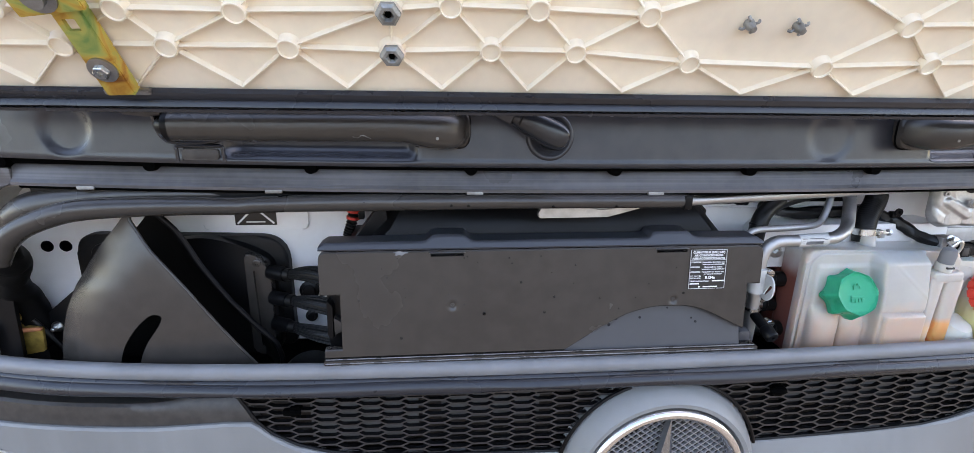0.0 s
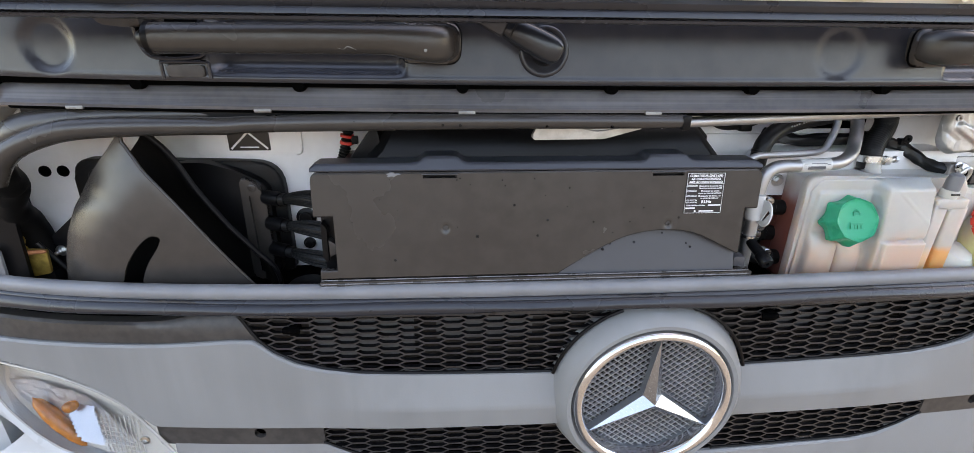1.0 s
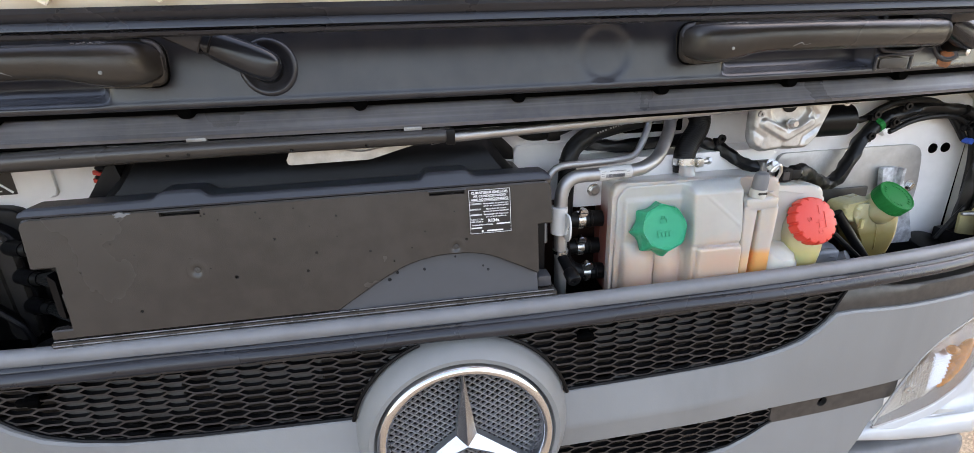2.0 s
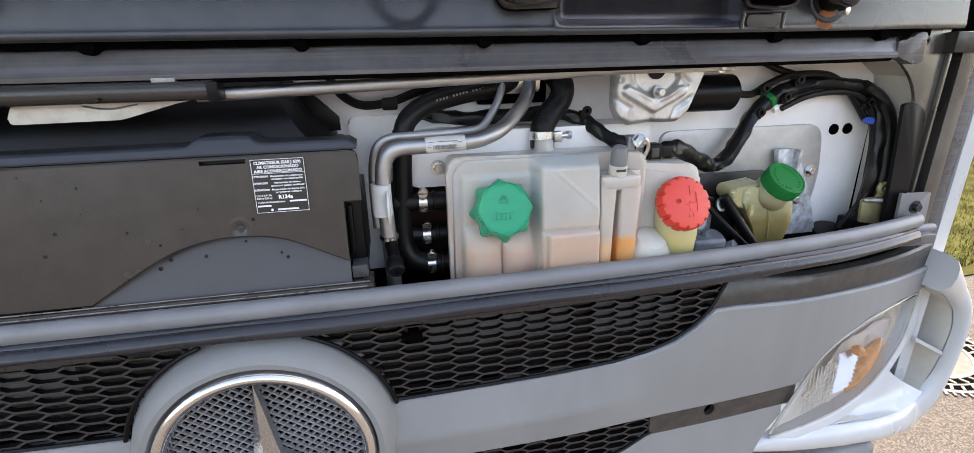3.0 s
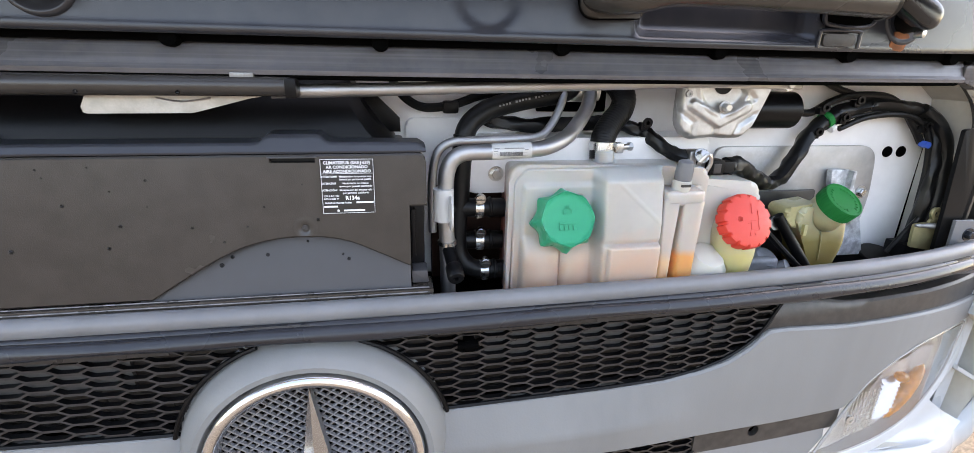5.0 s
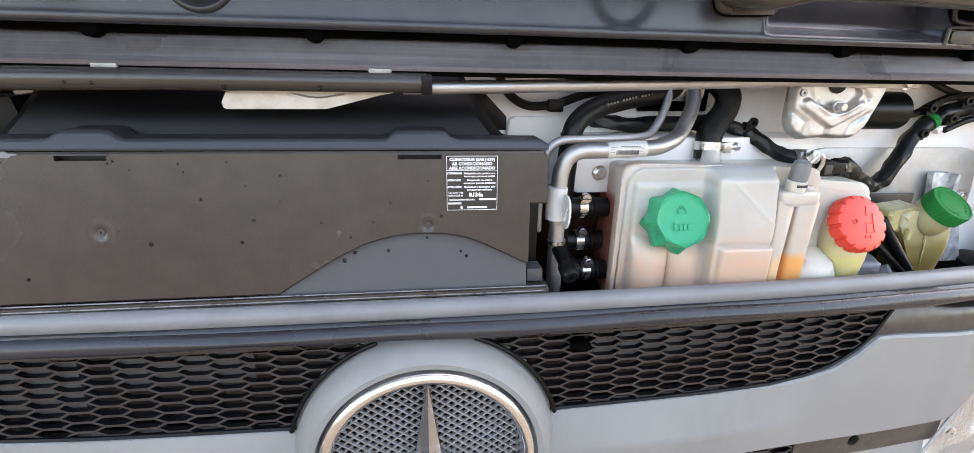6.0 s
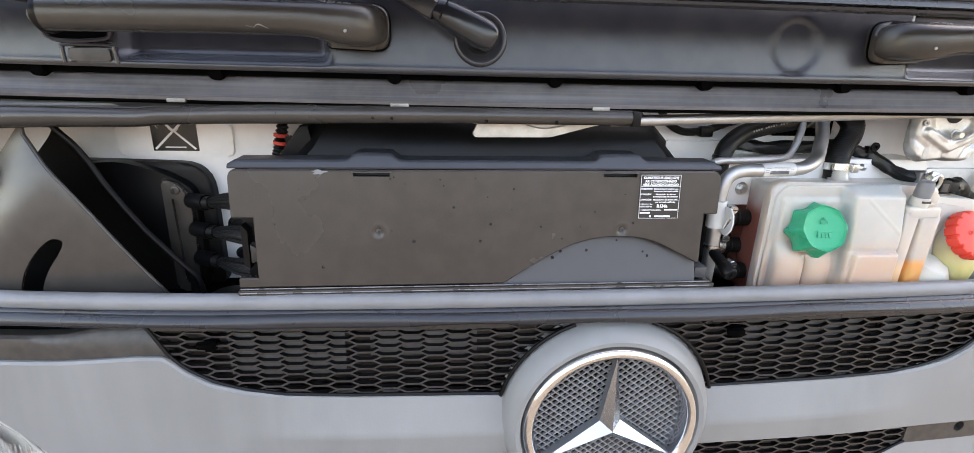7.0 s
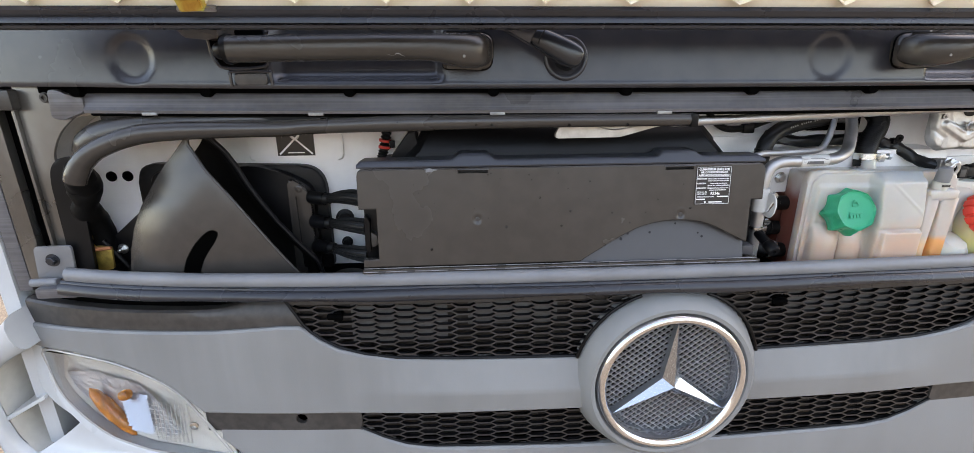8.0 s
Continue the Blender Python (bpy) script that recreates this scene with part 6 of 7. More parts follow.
part("sensor_head", lathe(bmesh.new(), [(0.0118, 0), (0.0118, 0.016), (0.010, 0.025), (0.007, 0.027), (0.0001, 0.027)], (0.503, 0.0715, 1.536), (0, -0.1, 1), 24), M_SILL, tank, "grey plastic sensor head")
part("inlet_neck", lathe(bmesh.new(), [(0.019, 0), (0.0155, 0.006), (0.0155, 0.02)], (0.416, 0.145, 1.543), (0, 0.15, 1), 24), M_TANK, tank)
capc = Vector((0.335, 0.053, 1.490))
bm = lathe(bmesh.new(), [(0.030, -0.040), (0.030, -0.02)], capc, CAPW, 32)
part("filler_neck", bm, M_TANK, tank)
star = lambda a, r, h: r * (1 - 0.195 * min(1, max(0, (r - 0.0352) / 0.0080)) * (math.sqrt(math.sin(4 * (a - 0.04)) ** 2 + 0.012) - 0.11))
bm = lathe(bmesh.new(), [(0.0420, -0.036), (0.0448, -0.034), (0.0460, -0.023), (0.0455, -0.0205), (0.0425, -0.0130), (0.0385, -0.0030), (0.0374, 0.0006), (0.0360, 0.0010), (0.0338, -0.0022), (0.0290, -0.0044), (0.0001, -0.0022)], capc, CAPW, 128, star)
cap = part("cap", bm, M_GREEN, tank, "green scalloped screw cap")
CM = axis_matrix(capc, CAPW)
CM = CM @ Matrix.Rotation(math.atan2((CM.to_3x3().inverted() @ Vector((0, 0, 1))).y, (CM.to_3x3().inverted() @ Vector((0, 0, 1))).x) - math.pi / 2, 4, "Z")


def emboss(m, x0, x1, y0, y1, h=0.0007):
    bm = boxed((x0, y0, -0.0004), (x1, y1, h), 0.0002, 1)
    bmesh.ops.transform(bm, matrix=m, verts=bm.verts)
    return bm


for q in ((-0.006, 0.006, 0.007, 0.0078), (-0.006, 0.006, 0.0125, 0.0133), (-0.006, -0.0052, 0.007, 0.0133), (0.0052, 0.006, 0.007, 0.0133), (-0.0004, 0.0004, 0.0133, 0.0185), (-0.003, -0.0022, 0.014, 0.0175), (0.0022, 0.003, 0.014, 0.0175), (-0.012, 0.012, -0.0065, -0.004), (-0.012, -0.0070, -0.0145, -0.008), (-0.0055, -0.0010, -0.0145, -0.008), (0.0005, 0.0050, -0.0145, -0.008), (0.0065, 0.0115, -0.0145, -0.008)):
    part("raised_mark", emboss(CM @ Matrix.Translation((0, 0, -0.0021)), *q, 0.0011), M_GREEN, cap)

# ---- oil reservoir with the red cap ----
res = thing("oil_reservoir", (0.60, 0.12, 1.34), "milky oil reservoir with a red notched cap", "reservoir")
poly = rounded([(0.548, 1.345), (0.648, 1.345), (0.652, 1.522), (0.548, 1.530)], [0, 0, 0.022, 0.012], 6)
part("body", prism(bmesh.new(), poly, 0.0965, 0.150, 0.009, 4), M_CLEAR, res)
RW = Vector((0.05, -0.86, 0.48)).normalized()
rc = Vector((0.608, 0.057, 1.477))
bm = tube(bmesh.new(), [rc - RW * 0.012, rc - RW * 0.03 + Vector((0.002, 0, -0.012)), (0.612, 0.085, 1.42), (0.618, 0.10, 1.37), (0.618, 0.105, 1.345)], lambda s: 0.033 - 0.004 * s, 24, 6)
part("neck", bm, M_NECK, res, "yellowish oil-filled neck")
tooth = lambda a, r, h: r * (1 - (0.07 if (r > 0.034 and (a * 14 / (2 * math.pi)) % 1 < 0.17) else 0))
bm = lathe(bmesh.new(), [(0.0388, -0.020), (0.0404, -0.019), (0.0406, -0.006), (0.0388, -0.0015), (0.0362, 0.0), (0.0001, 0.0008)], rc, RW, 168, tooth)
rcap = part("cap", bm, M_RED, res, "red screw cap")
RM = axis_matrix(rc, RW)
RM = RM @ Matrix.Rotation(math.atan2((RM.to_3x3().inverted() @ Vector((0, 0, 1))).y, (RM.to_3x3().inverted() @ Vector((0, 0, 1))).x) - math.pi / 2 - 0.1, 4, "Z")
for q in ((0.002, 0.013, -0.011, -0.010), (0.002, 0.013, -0.0005, 0.0005), (0.002, 0.003, -0.011, 0.0005), (0.012, 0.013, -0.011, 0.012), (-0.002, 0.002, -0.004, -0.003), (0.004, 0.005, 0.008, 0.020), (0.0, 0.007, -0.018, -0.017), (0.0, 0.001, -0.018, -0.014), (0.006, 0.007, -0.018, -0.014)):
    part("raised_mark", emboss(RM, *(1.25 * v for v in q), 0.0013), M_RED, rcap)
part("raised_ring", lathe(bmesh.new(), [(0.0042, 0.0006), (0.0042, 0.0016), (0.0034, 0.0016), (0.0034, 0.0006)], RM @ Vector((-0.014, 0.001, 0)), RW, 20), M_RED, rcap)

# ---- reservoir with the dark green cap, its bracket ----
bot = thing("fluid_bottle", (0.82, 0.14, 1.345), "yellowed fluid bottle with a dark green cap", "bottle")
poly = rounded([(0.806, 1.345), (0.856, 1.345), (0.872, 1.395), (0.867, 1.438), (0.852, 1.458), (0.776, 1.465), (0.768, 1.446), (0.786, 1.410), (0.801, 1.385)], 0.012, 4)
part("body", prism(bmesh.new(), poly, 0.142, 0.196, 0.012, 4), M_BOTTLE2, bot)
poly = rounded([(0.749, 1.448), (0.772, 1.424), (0.81, 1.430), (0.81, 1.470), (0.752, 1.462)], 0.007, 4)
part("shoulder", prism(bmesh.new(), poly, 0.148, 0.190, 0.008, 3), M_BOTTLE, bot)
part("moulded_tab", boxed((0.782, 0.1360, 1.416), (0.789, 0.144, 1.435), 0.0015), M_BOTTLE, bot)
part("moulded_rib", tube(bmesh.new(), [(0.812, 0.143, 1.440), (0.822, 0.1415, 1.418), (0.826, 0.1415, 1.392), (0.828, 0.1415, 1.368)], 0.0016, 6, 4), M_BOTTLE2, bot)
GW = Vector((0.12, -0.62, 0.78)).normalized()
gc = Vector((0.832, 0.124, 1.483))
part("neck", tube(bmesh.new(), [gc - GW * 0.016, gc - GW * 0.038, (0.838, 0.165, 1.440)], 0.0305, 28, 4), M_BOTTLE2, bot)
knurl = lambda a, r, h: r * (1 - (0.018 if (r > 0.0322 and (a * 40 / (2 * math.pi)) % 1 < 0.35) else 0))
bm = lathe(bmesh.new(), [(0.0308, -0.024), (0.0328, -0.023), (0.0333, -0.004), (0.0320, -0.0005), (0.0296, 0.0), (0.0284, -0.0014), (0.0001, -0.0011)], gc, GW, 160, knurl)
gcap = part("cap", bm, M_GREEN2, bot, "dark green knurled cap")
GM = axis_matrix(gc, GW)
for k in range(22):
    a = k * 2 * math.pi / 22
    if k in (5, 6, 16, 17):
        continue
    part("raised_mark", emboss(GM @ Matrix.Rotation(a, 4, "Z") @ Matrix.Translation((0.0225, 0, -0.0008)), -0.0022, 0.0022, -0.0012, 0.0012, 0.0007), M_GREEN2, gcap)
brk = thing("bottle_bracket", (0.90, 0.17, 1.345), "cast bare metal bracket beside the bottle", "bracket")
poly = [(0.920, 1.345), (0.990, 1.345), (0.962, 1.416), (0.933, 1.474), (0.915, 1.512), (0.874, 1.513), (0.884, 1.462), (0.902, 1.410)]
part("plate", prism(bmesh.new(), rounded(poly, 0.006, 3), 0.202, 0.213, 0.003), M_GALV, brk)
part("fin", boxed((0.9085, 0.190, 1.470), (0.9155, 0.2025, 1.512), 0.002), M_GALV, brk)
part("bolt", hexbolt(bmesh.new(), (0.929, 0.202, 1.415), (0, -1, 0), 0.0068, 0.007), M_STEEL, brk)
pl = thing("reinforcing_plate", (0.81, 0.224, 1.35), "dull galvanised steel plate on the firewall", "plate")
poly = rounded([(0.645, 1.345), (0.972, 1.345), (0.988, 1.452), (0.976, 1.552), (0.652, 1.552)], [0, 0, 0.03, 0.034, 0.02], 6)
part("plate", prism(bmesh.new(), poly, 0.2205, 0.2278, 0.001), M_FWPLATE, pl)
part("bolt", hexbolt(bmesh.new(), (0.966, 0.2205, 1.465), (0, -1, 0), 0.008, 0.008), M_STEEL, pl)
# dark block stands in for the shaded bay under the plate
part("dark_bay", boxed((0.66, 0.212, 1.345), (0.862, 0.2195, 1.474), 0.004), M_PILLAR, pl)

# ---- linkage below the caps ----
act = thing("linkage", (0.74, 0.14, 1.345), "grey cast housing with two black rods", "linkage")
bm = bmesh.new()
box(bm, (0.672, 0.12, 1.345), (0.735, 0.19, 1.385), 0.008, 3)
lathe(bm, [(0.020, 0), (0.020, 0.012), (0.015, 0.016)], (0.718, 0.142, 1.372), (0, -0.5, 0.8), 22)
lathe(bm, [(0.014, 0), (0.014, 0.030)], (0.735, 0.138, 1.352), (0.5, -0.6, 0.5), 18)
box(bm, (0.664, 0.150, 1.380), (0.722, 0.205, 1.428), 0.007, 3)
lathe(bm, [(0.017, 0), (0.017, 0.010), (0.012, 0.014), (0.006, 0.014)], (0.690, 0.152, 1.408), (0.1, -1, 0.3), 24)
part("casting", bm, M_CASTGREY, act)
bm = bmesh.new()
for i in range(5):
    box(bm, (0.655, 0.17, 1.392 + i * 0.011), (0.735, 0.20, 1.398 + i * 0.011), 0.002)
part("fins", bm, M_PILLAR, act)
part("rod", tube(bmesh.new(), [(0.706, 0.145, 1.436), (0.735, 0.135, 1.405), (0.785, 0.118, 1.356)], 0.0052, 10, 3), M_BLACK, act)
part("rod", tube(bmesh.new(), [(0.736, 0.148, 1.450), (0.752, 0.142, 1.425), (0.792, 0.122, 1.360)], 0.0088, 12, 3), M_BLACK, act)
part("ring", lathe(bmesh.new(), [(0.012, 0), (0.012, 0.003), (0.0075, 0.003), (0.0075, 0)], (0.734, 0.150, 1.436), (0.2, -1, 0.3), 20), M_PLATE, act, "worn metal ring")
part("clip", boxed((0.660, 0.128, 1.425), (0.674, 0.140, 1.446), 0.002), M_RUST, act, "brown spring clip")
bm = lathe(bmesh.new(), [(0.036, 0), (0.036, 0.006), (0.028, 0.010), (0.0001, 0.010)], (1.015, 0.19, 1.343), (0, -0.3, 1), 28)
solid("round_grommet", bm, M_RUBBER, "flat black grommet on the floor beside the hook", "grommet")
bm = boxed((0.655, 0.150, 1.452), (0.690, 0.19, 1.470), 0.003)
solid("grey_block", bm, M_PLATE, "grey block behind the red cap", "block")

# ---- pipes and hoses ----
pipe = thing("refrigerant_pipe", (0.18, 0.08, 1.345), "bent aluminium refrigerant pipe with a paper label", "pipe")
PB = [(0.412, 0.218, 1.652), (0.408, 0.200, 1.636), (0.397, 0.180, 1.620), (0.374, 0.150, 1.602), (0.346, 0.118, 1.587), (0.318, 0.100, 1.5785), (0.293, 0.094, 1.5750), (0.235, 0.092, 1.5730), (0.203, 0.092, 1.5720), (0.187, 0.092, 1.5640), (0.1795, 0.092, 1.550), (0.1770, 0.092, 1.530), (0.1765, 0.092, 1.500), (0.1785, 0.094, 1.450), (0.1810, 0.100, 1.345)]
part("tube", tube(bmesh.new(), PB, 0.0106, 18, 6), M_ALU, pipe)
part("paper_label", tube(bmesh.new(), [(0.289, 0.0937, 1.5748), (0.262, 0.0928, 1.5740), (0.236, 0.0920, 1.5730)], 0.0109, 20, 4), M_TABWHITE, pipe, "white bar-coded paper label")
lab = pipe.children[-1]
rs = random.Random(5)
x = 0.246
while x < 0.276:
    w = rs.choice((0.0003, 0.0005, 0.0008))
    part("code_bar", boxed((x, 0.0808, 1.5695), (x + w, 0.0830, 1.5748)), M_SILL, lab)
    x += w + rs.choice((0.0006, 0.0009))
for x0, x1, z in ((0.252, 0.278, 1.5790), (0.239, 0.246, 1.5785), (0.238, 0.2435, 1.5752), (0.238, 0.2435, 1.5720), (0.279, 0.284, 1.5772)):
    part("text_bar", boxed((x0, 0.0812, z), (x1, 0.0842, z + 0.0006)), M_SILL, lab)
bm = tube(bmesh.new(), [(0.1735, 0.0885, 1.526), (0.1735, 0.0885, 1.505), (0.1740, 0.0890, 1.483)], 0.0135, 20, 3)
part("white_tab", bm, M_TABWHITE, pipe, "white plastic tab wrapped round the pipe")
SWAP = Matrix(((0, 1, 0, 0), (1, 0, 0, 0), (0, 0, 1, 0), (0, 0, 0, 1)))


def fin(poly, x0, x1, bevel=0.0):
    """An outline in y and z, standing between x0 and x1."""
    bm = prism(bmesh.new(), poly, x0, x1, bevel)
    bmesh.ops.transform(bm, matrix=SWAP, verts=bm.verts)
    bmesh.ops.recalc_face_normals(bm, faces=bm.faces[:])
    return bm


poly = rounded([(0.084, 1.476), (0.070, 1.474), (0.063, 1.477), (0.055, 1.486), (0.052, 1.500), (0.055, 1.512), (0.062, 1.519), (0.084, 1.519)], 0.003, 3)
loop = part("tab_loop", fin(poly[::-1], 0.1805, 0.1830, 0.0007), M_TABWHITE, pipe, "white plastic eyelet")
cut(loop, fin(rounded([(0.076, 1.483), (0.070, 1.485), (0.0565, 1.503), (0.063, 1.507)], 0.0016, 4), 0.16, 0.20))
bm = tube(bmesh.new(), [(0.180, 0.090, 1.440), (0.182, 0.076, 1.434), (0.185, 0.050, 1.423)], 0.0088, 16, 4)
vlv = part("service_port", bm, M_BLACK, pipe, "black capped service port")
part("port_cap", lathe(bmesh.new(), [(0.0098, 0), (0.0112, 0.002), (0.0112, 0.020), (0.0095, 0.023), (0.0035, 0.023), (0.0030, 0.019)], (0.1835, 0.060, 1.4275), (0.08, -0.92, -0.38), 18), M_BLACK, vlv)
part("crimp", lathe(bmesh.new(), [(0.0112, 0), (0.0128, 0.001), (0.0128, 0.006), (0.0112, 0.007)], (0.1788, 0.0945, 1.452), (0, 0.05, -1), 18), M_STEEL, pipe)
thin = thing("liquid_line", (0.2, 0.13, 1.45), "thin aluminium refrigerant line", "pipe")
part("tube", tube(bmesh.new(), [(0.363, 0.200, 1.648), (0.361, 0.186, 1.637), (0.351, 0.174, 1.616), (0.336, 0.162, 1.596), (0.320, 0.154, 1.584), (0.290, 0.148, 1.5805), (0.230, 0.142, 1.5795), (0.192, 0.138, 1.5785), (0.174, 0.136, 1.5690), (0.1655, 0.135, 1.550), (0.1620, 0.135, 1.515), (0.162, 0.135, 1.45)], 0.0060, 14, 6), M_ALU, thin)
plate = thing("pipe_flange", (0.38, 0.20, 1.63), "small steel flange holding two pipes", "flange")
part("plate", prism(bmesh.new(), rounded([(0.345, 1.628), (0.425, 1.626), (0.428, 1.660), (0.345, 1.660)], 0.008), 0.203, 0.210, 0.002), M_STEEL, plate)
part("screw", lathe(bmesh.new(), [(0.0075, 0), (0.0075, 0.004), (0.006, 0.005), (0.003, 0.005), (0.0028, 0.003)], (0.3710, 0.203, 1.640), (0, -1, 0), 18), M_PLATE, plate)
# near-black block draws the shaded hole behind the pipes
part("back_hole", boxed((0.328, 0.2110, 1.611), (0.440, 0.2210, 1.66), 0.004), M_DARK, plate)

hose = thing("heater_hose", (0.21, 0.12, 1.36), "thick black rubber heater hose", "hose")
HP = [(0.395, 0.225, 1.652), (0.362, 0.200, 1.640), (0.300, 0.190, 1.630), (0.254, 0.178, 1.620), (0.223, 0.166, 1.604), (0.2105, 0.160, 1.583), (0.206, 0.157, 1.547), (0.203, 0.155, 1.494), (0.199, 0.151, 1.435), (0.2035, 0.146, 1.405), (0.222, 0.140, 1.388), (0.266, 0.138, 1.385)]
part("tube", tube(bmesh.new(), HP, lambda q: 0.0152 - 0.0014 * q, 20, 7, wob=0.03), M_RUBBER, hose)
for i in range(19):
    d = lin(0.352, 0.262, 18)[i]
    k = float(np.interp(d, [0.254, 0.30, 0.362], [1.620, 1.630, 1.640]))
    yv = float(np.interp(d, [0.254, 0.30, 0.362], [0.178, 0.190, 0.200]))
    if i % 6 != 2:
        part("text_bar", boxed((d - 0.0015, yv - 0.0156, k + 0.0010), (d + 0.0012, yv - 0.0138, k + 0.0038)), M_SILL, hose)
part("cable_tie", lathe(bmesh.new(), [(0.0155, 0), (0.0168, 0.0005), (0.0168, 0.004), (0.0155, 0.0045)], (0.2105, 0.160, 1.578), (0.25, 0.15, 1), 20), M_BLACK, hose)
for x0, cy, z, own in ((0.2265, 0.153, 1.4785, True), (0.2300, 0.166, 1.4225, True), (0.2330, 0.138, 1.3850, False)):
    sb = thing("hose_stub", (0.24, cy, z - 0.015), "black hose stub with a steel band clamp", "hose", group="clamped hose stubs")
    part("tube", tube(bmesh.new(), [((0.190 if own else 0.2270), cy + 0.002, z), (0.24, cy, z), (0.272, cy, z - 0.001)], 0.0142, 18, 3), M_RUBBER, sb)
    part("bead", lathe(bmesh.new(), [(0.0140, 0), (0.0158, 0.0015), (0.0158, 0.004), (0.0140, 0.0055)], (x0 + 0.0185, cy, z), (1, 0, 0), 24), M_RUBBER, sb)
    bm = lathe(bmesh.new(), [(0.0144, 0), (0.0156, 0.0006), (0.0156, 0.0128), (0.0144, 0.0134)], (x0 - 0.002, cy, z), (1, 0, 0), 28)
    band = part("band", bm, M_STEEL, sb, "perforated steel band")
    for k in range(5):
        a = math.pi + 0.25 + k * 0.22
        c = Vector((x0 + 0.0048, cy + 0.0154 * math.cos(a), z + 0.0154 * math.sin(a - math.pi) * -1))
        part("perforation", boxed((c.x - 0.003, c.y - 0.0002, c.z - 0.0006), (c.x + 0.003, c.y + 0.0008, c.z + 0.0006)), M_PLATE, band)
    wm = part("worm_screw", lathe(bmesh.new(), [(0.0066, 0), (0.0076, 0.001), (0.0076, 0.006), (0.006, 0.007), (0.004, 0.018)], (x0 + 0.0045, cy - 0.021, z + 0.0175), (0.1, 0.9, 0.1), 16), M_STEEL, sb, "clamp screw head")
    part("slot", boxed((x0 - 0.0022, cy - 0.0218, z + 0.0169), (x0 + 0.0110, cy - 0.0206, z + 0.0183)), M_STRIP, wm)
    part("saddle", boxed((x0 - 0.0015, cy - 0.015, z + 0.008), (x0 + 0.0105, cy - 0.004, z + 0.016), 0.002), M_STEEL, sb)
top_hose = thing("overflow_hose", (0.416, 0.15, 1.556), "black curved rubber hose on the tank's inlet", "hose")
part("tube", tube(bmesh.new(), [(0.425, 0.222, 1.672), (0.449, 0.207, 1.655), (0.459, 0.192, 1.636), (0.453, 0.184, 1.616), (0.434, 0.172, 1.599), (0.420, 0.160, 1.583), (0.416, 0.155, 1.5685), (0.416, 0.1520, 1.5500)], lambda q: 0.0181 + 0.00022 * math.sin(q * 260), 20, 26), M_RUBBER, top_hose)
part("band", lathe(bmesh.new(), [(0.0184, 0), (0.0194, 0.0008), (0.0194, 0.0118), (0.0184, 0.0126)], (0.416, 0.1535, 1.5620), (0.02, 0.1, 1), 28), M_STEEL, top_hose, "bright steel band clamp")
bm = rod((0.432, 0.140, 1.568), (0.456, 0.143, 1.569), 0.0042, 12, 0.001)
lathe(bm, [(0.0065, 0), (0.0065, 0.005), (0.005, 0.006)], (0.452, 0.1426, 1.569), (1, 0.05, 0), 6)
box(bm, (0.430, 0.135, 1.560), (0.442, 0.148, 1.575), 0.002)
part("clamp_screw", bm, M_STEEL, top_hose)
solid("carrier_bolt", hexbolt(bmesh.new(), (0.2585, 0.166, 1.526), (0, -1, 0), 0.0075, 0.008), M_STEEL, "steel hexagon bolt in the white tank carrier", "bolt")

# ---- wiper motor ----
mot = thing("wiper_motor", (0.58, 0.13, 1.57), "pressed bright metal wiper motor cover with a black motor", "motor")
LOW = ([0.5150, 0.5155, 0.5165, 0.519, 0.525, 0.544, 0.560, 0.578, 0.600, 0.621, 0.634, 0.640, 0.652, 0.6590], [1.625, 1.612, 1.604, 1.597, 1.588, 1.580, 1.5815, 1.583, 1.5815, 1.582, 1.594, 1.608, 1.641, 1.656])
m_low = lambda x: float(np.interp(x, *LOW))


def to_line(x, z, pts):
    """Distance from (x, z) to a chain of segments, in metres."""
    p, best = Vector((x, z)), 9.0
    for a, b in zip(pts, pts[1:]):
        a, b = Vector(a), Vector(b)
        q = max(0.0, min(1.0, (p - a).dot(b - a) / (b - a).length_squared))
        best = min(best, (p - a.lerp(b, q)).length)
    return best


def step(d, w, soft):
    return max(0.0, min(1.0, (w + soft - d) / (2 * soft)))


def pressed(x, z):
    """Front of the pressed cover: a V-shaped boss, a round dish, folds at the foot and rolled edges."""
    y = 0.1220
    y -= 0.0060 * step(to_line(x, z, [(0.534, 1.631), (0.577, 1.6075), (0.618, 1.629)]), 0.0075, 0.0025)
    y += 0.0050 * step(math.hypot(x - 0.579, z - 1.660), 0.036, 0.003)
    y -= 0.0030 * step(abs(math.hypot(x - 0.579, z - 1.660) - 0.040), 0.003, 0.002)
    for line in ([(0.508, 1.626), (0.540, 1.606), (0.541, 1.578)], [(0.575, 1.597), (0.577, 1.575)], [(0.606, 1.583), (0.613, 1.603), (0.636, 1.618)], [(0.613, 1.655), (0.630, 1.640)], [(0.512, 1.640), (0.515, 1.660)]):
        y += 0.0045 * step(to_line(x, z, line), 0.0022, 0.0035)
    e = min(x - 0.5150, 0.6590 - x, (z - m_low(x)) * 0.75)
    return y + 0.014 * (1 - min(1, max(0, e) / 0.0065)) ** 2


bm = sheet(bmesh.new(), lin(0.5150, 0.6590, 90), m_low, lambda x: 1.660, 54, pressed, 0.002, 0.001)
part("cover", bm, M_ZSHEET, mot, angle=50)
poly = [(x, z + 0.003) for x, z in zip(*LOW)] + [(0.6590, 1.660), (0.5150, 1.660)]
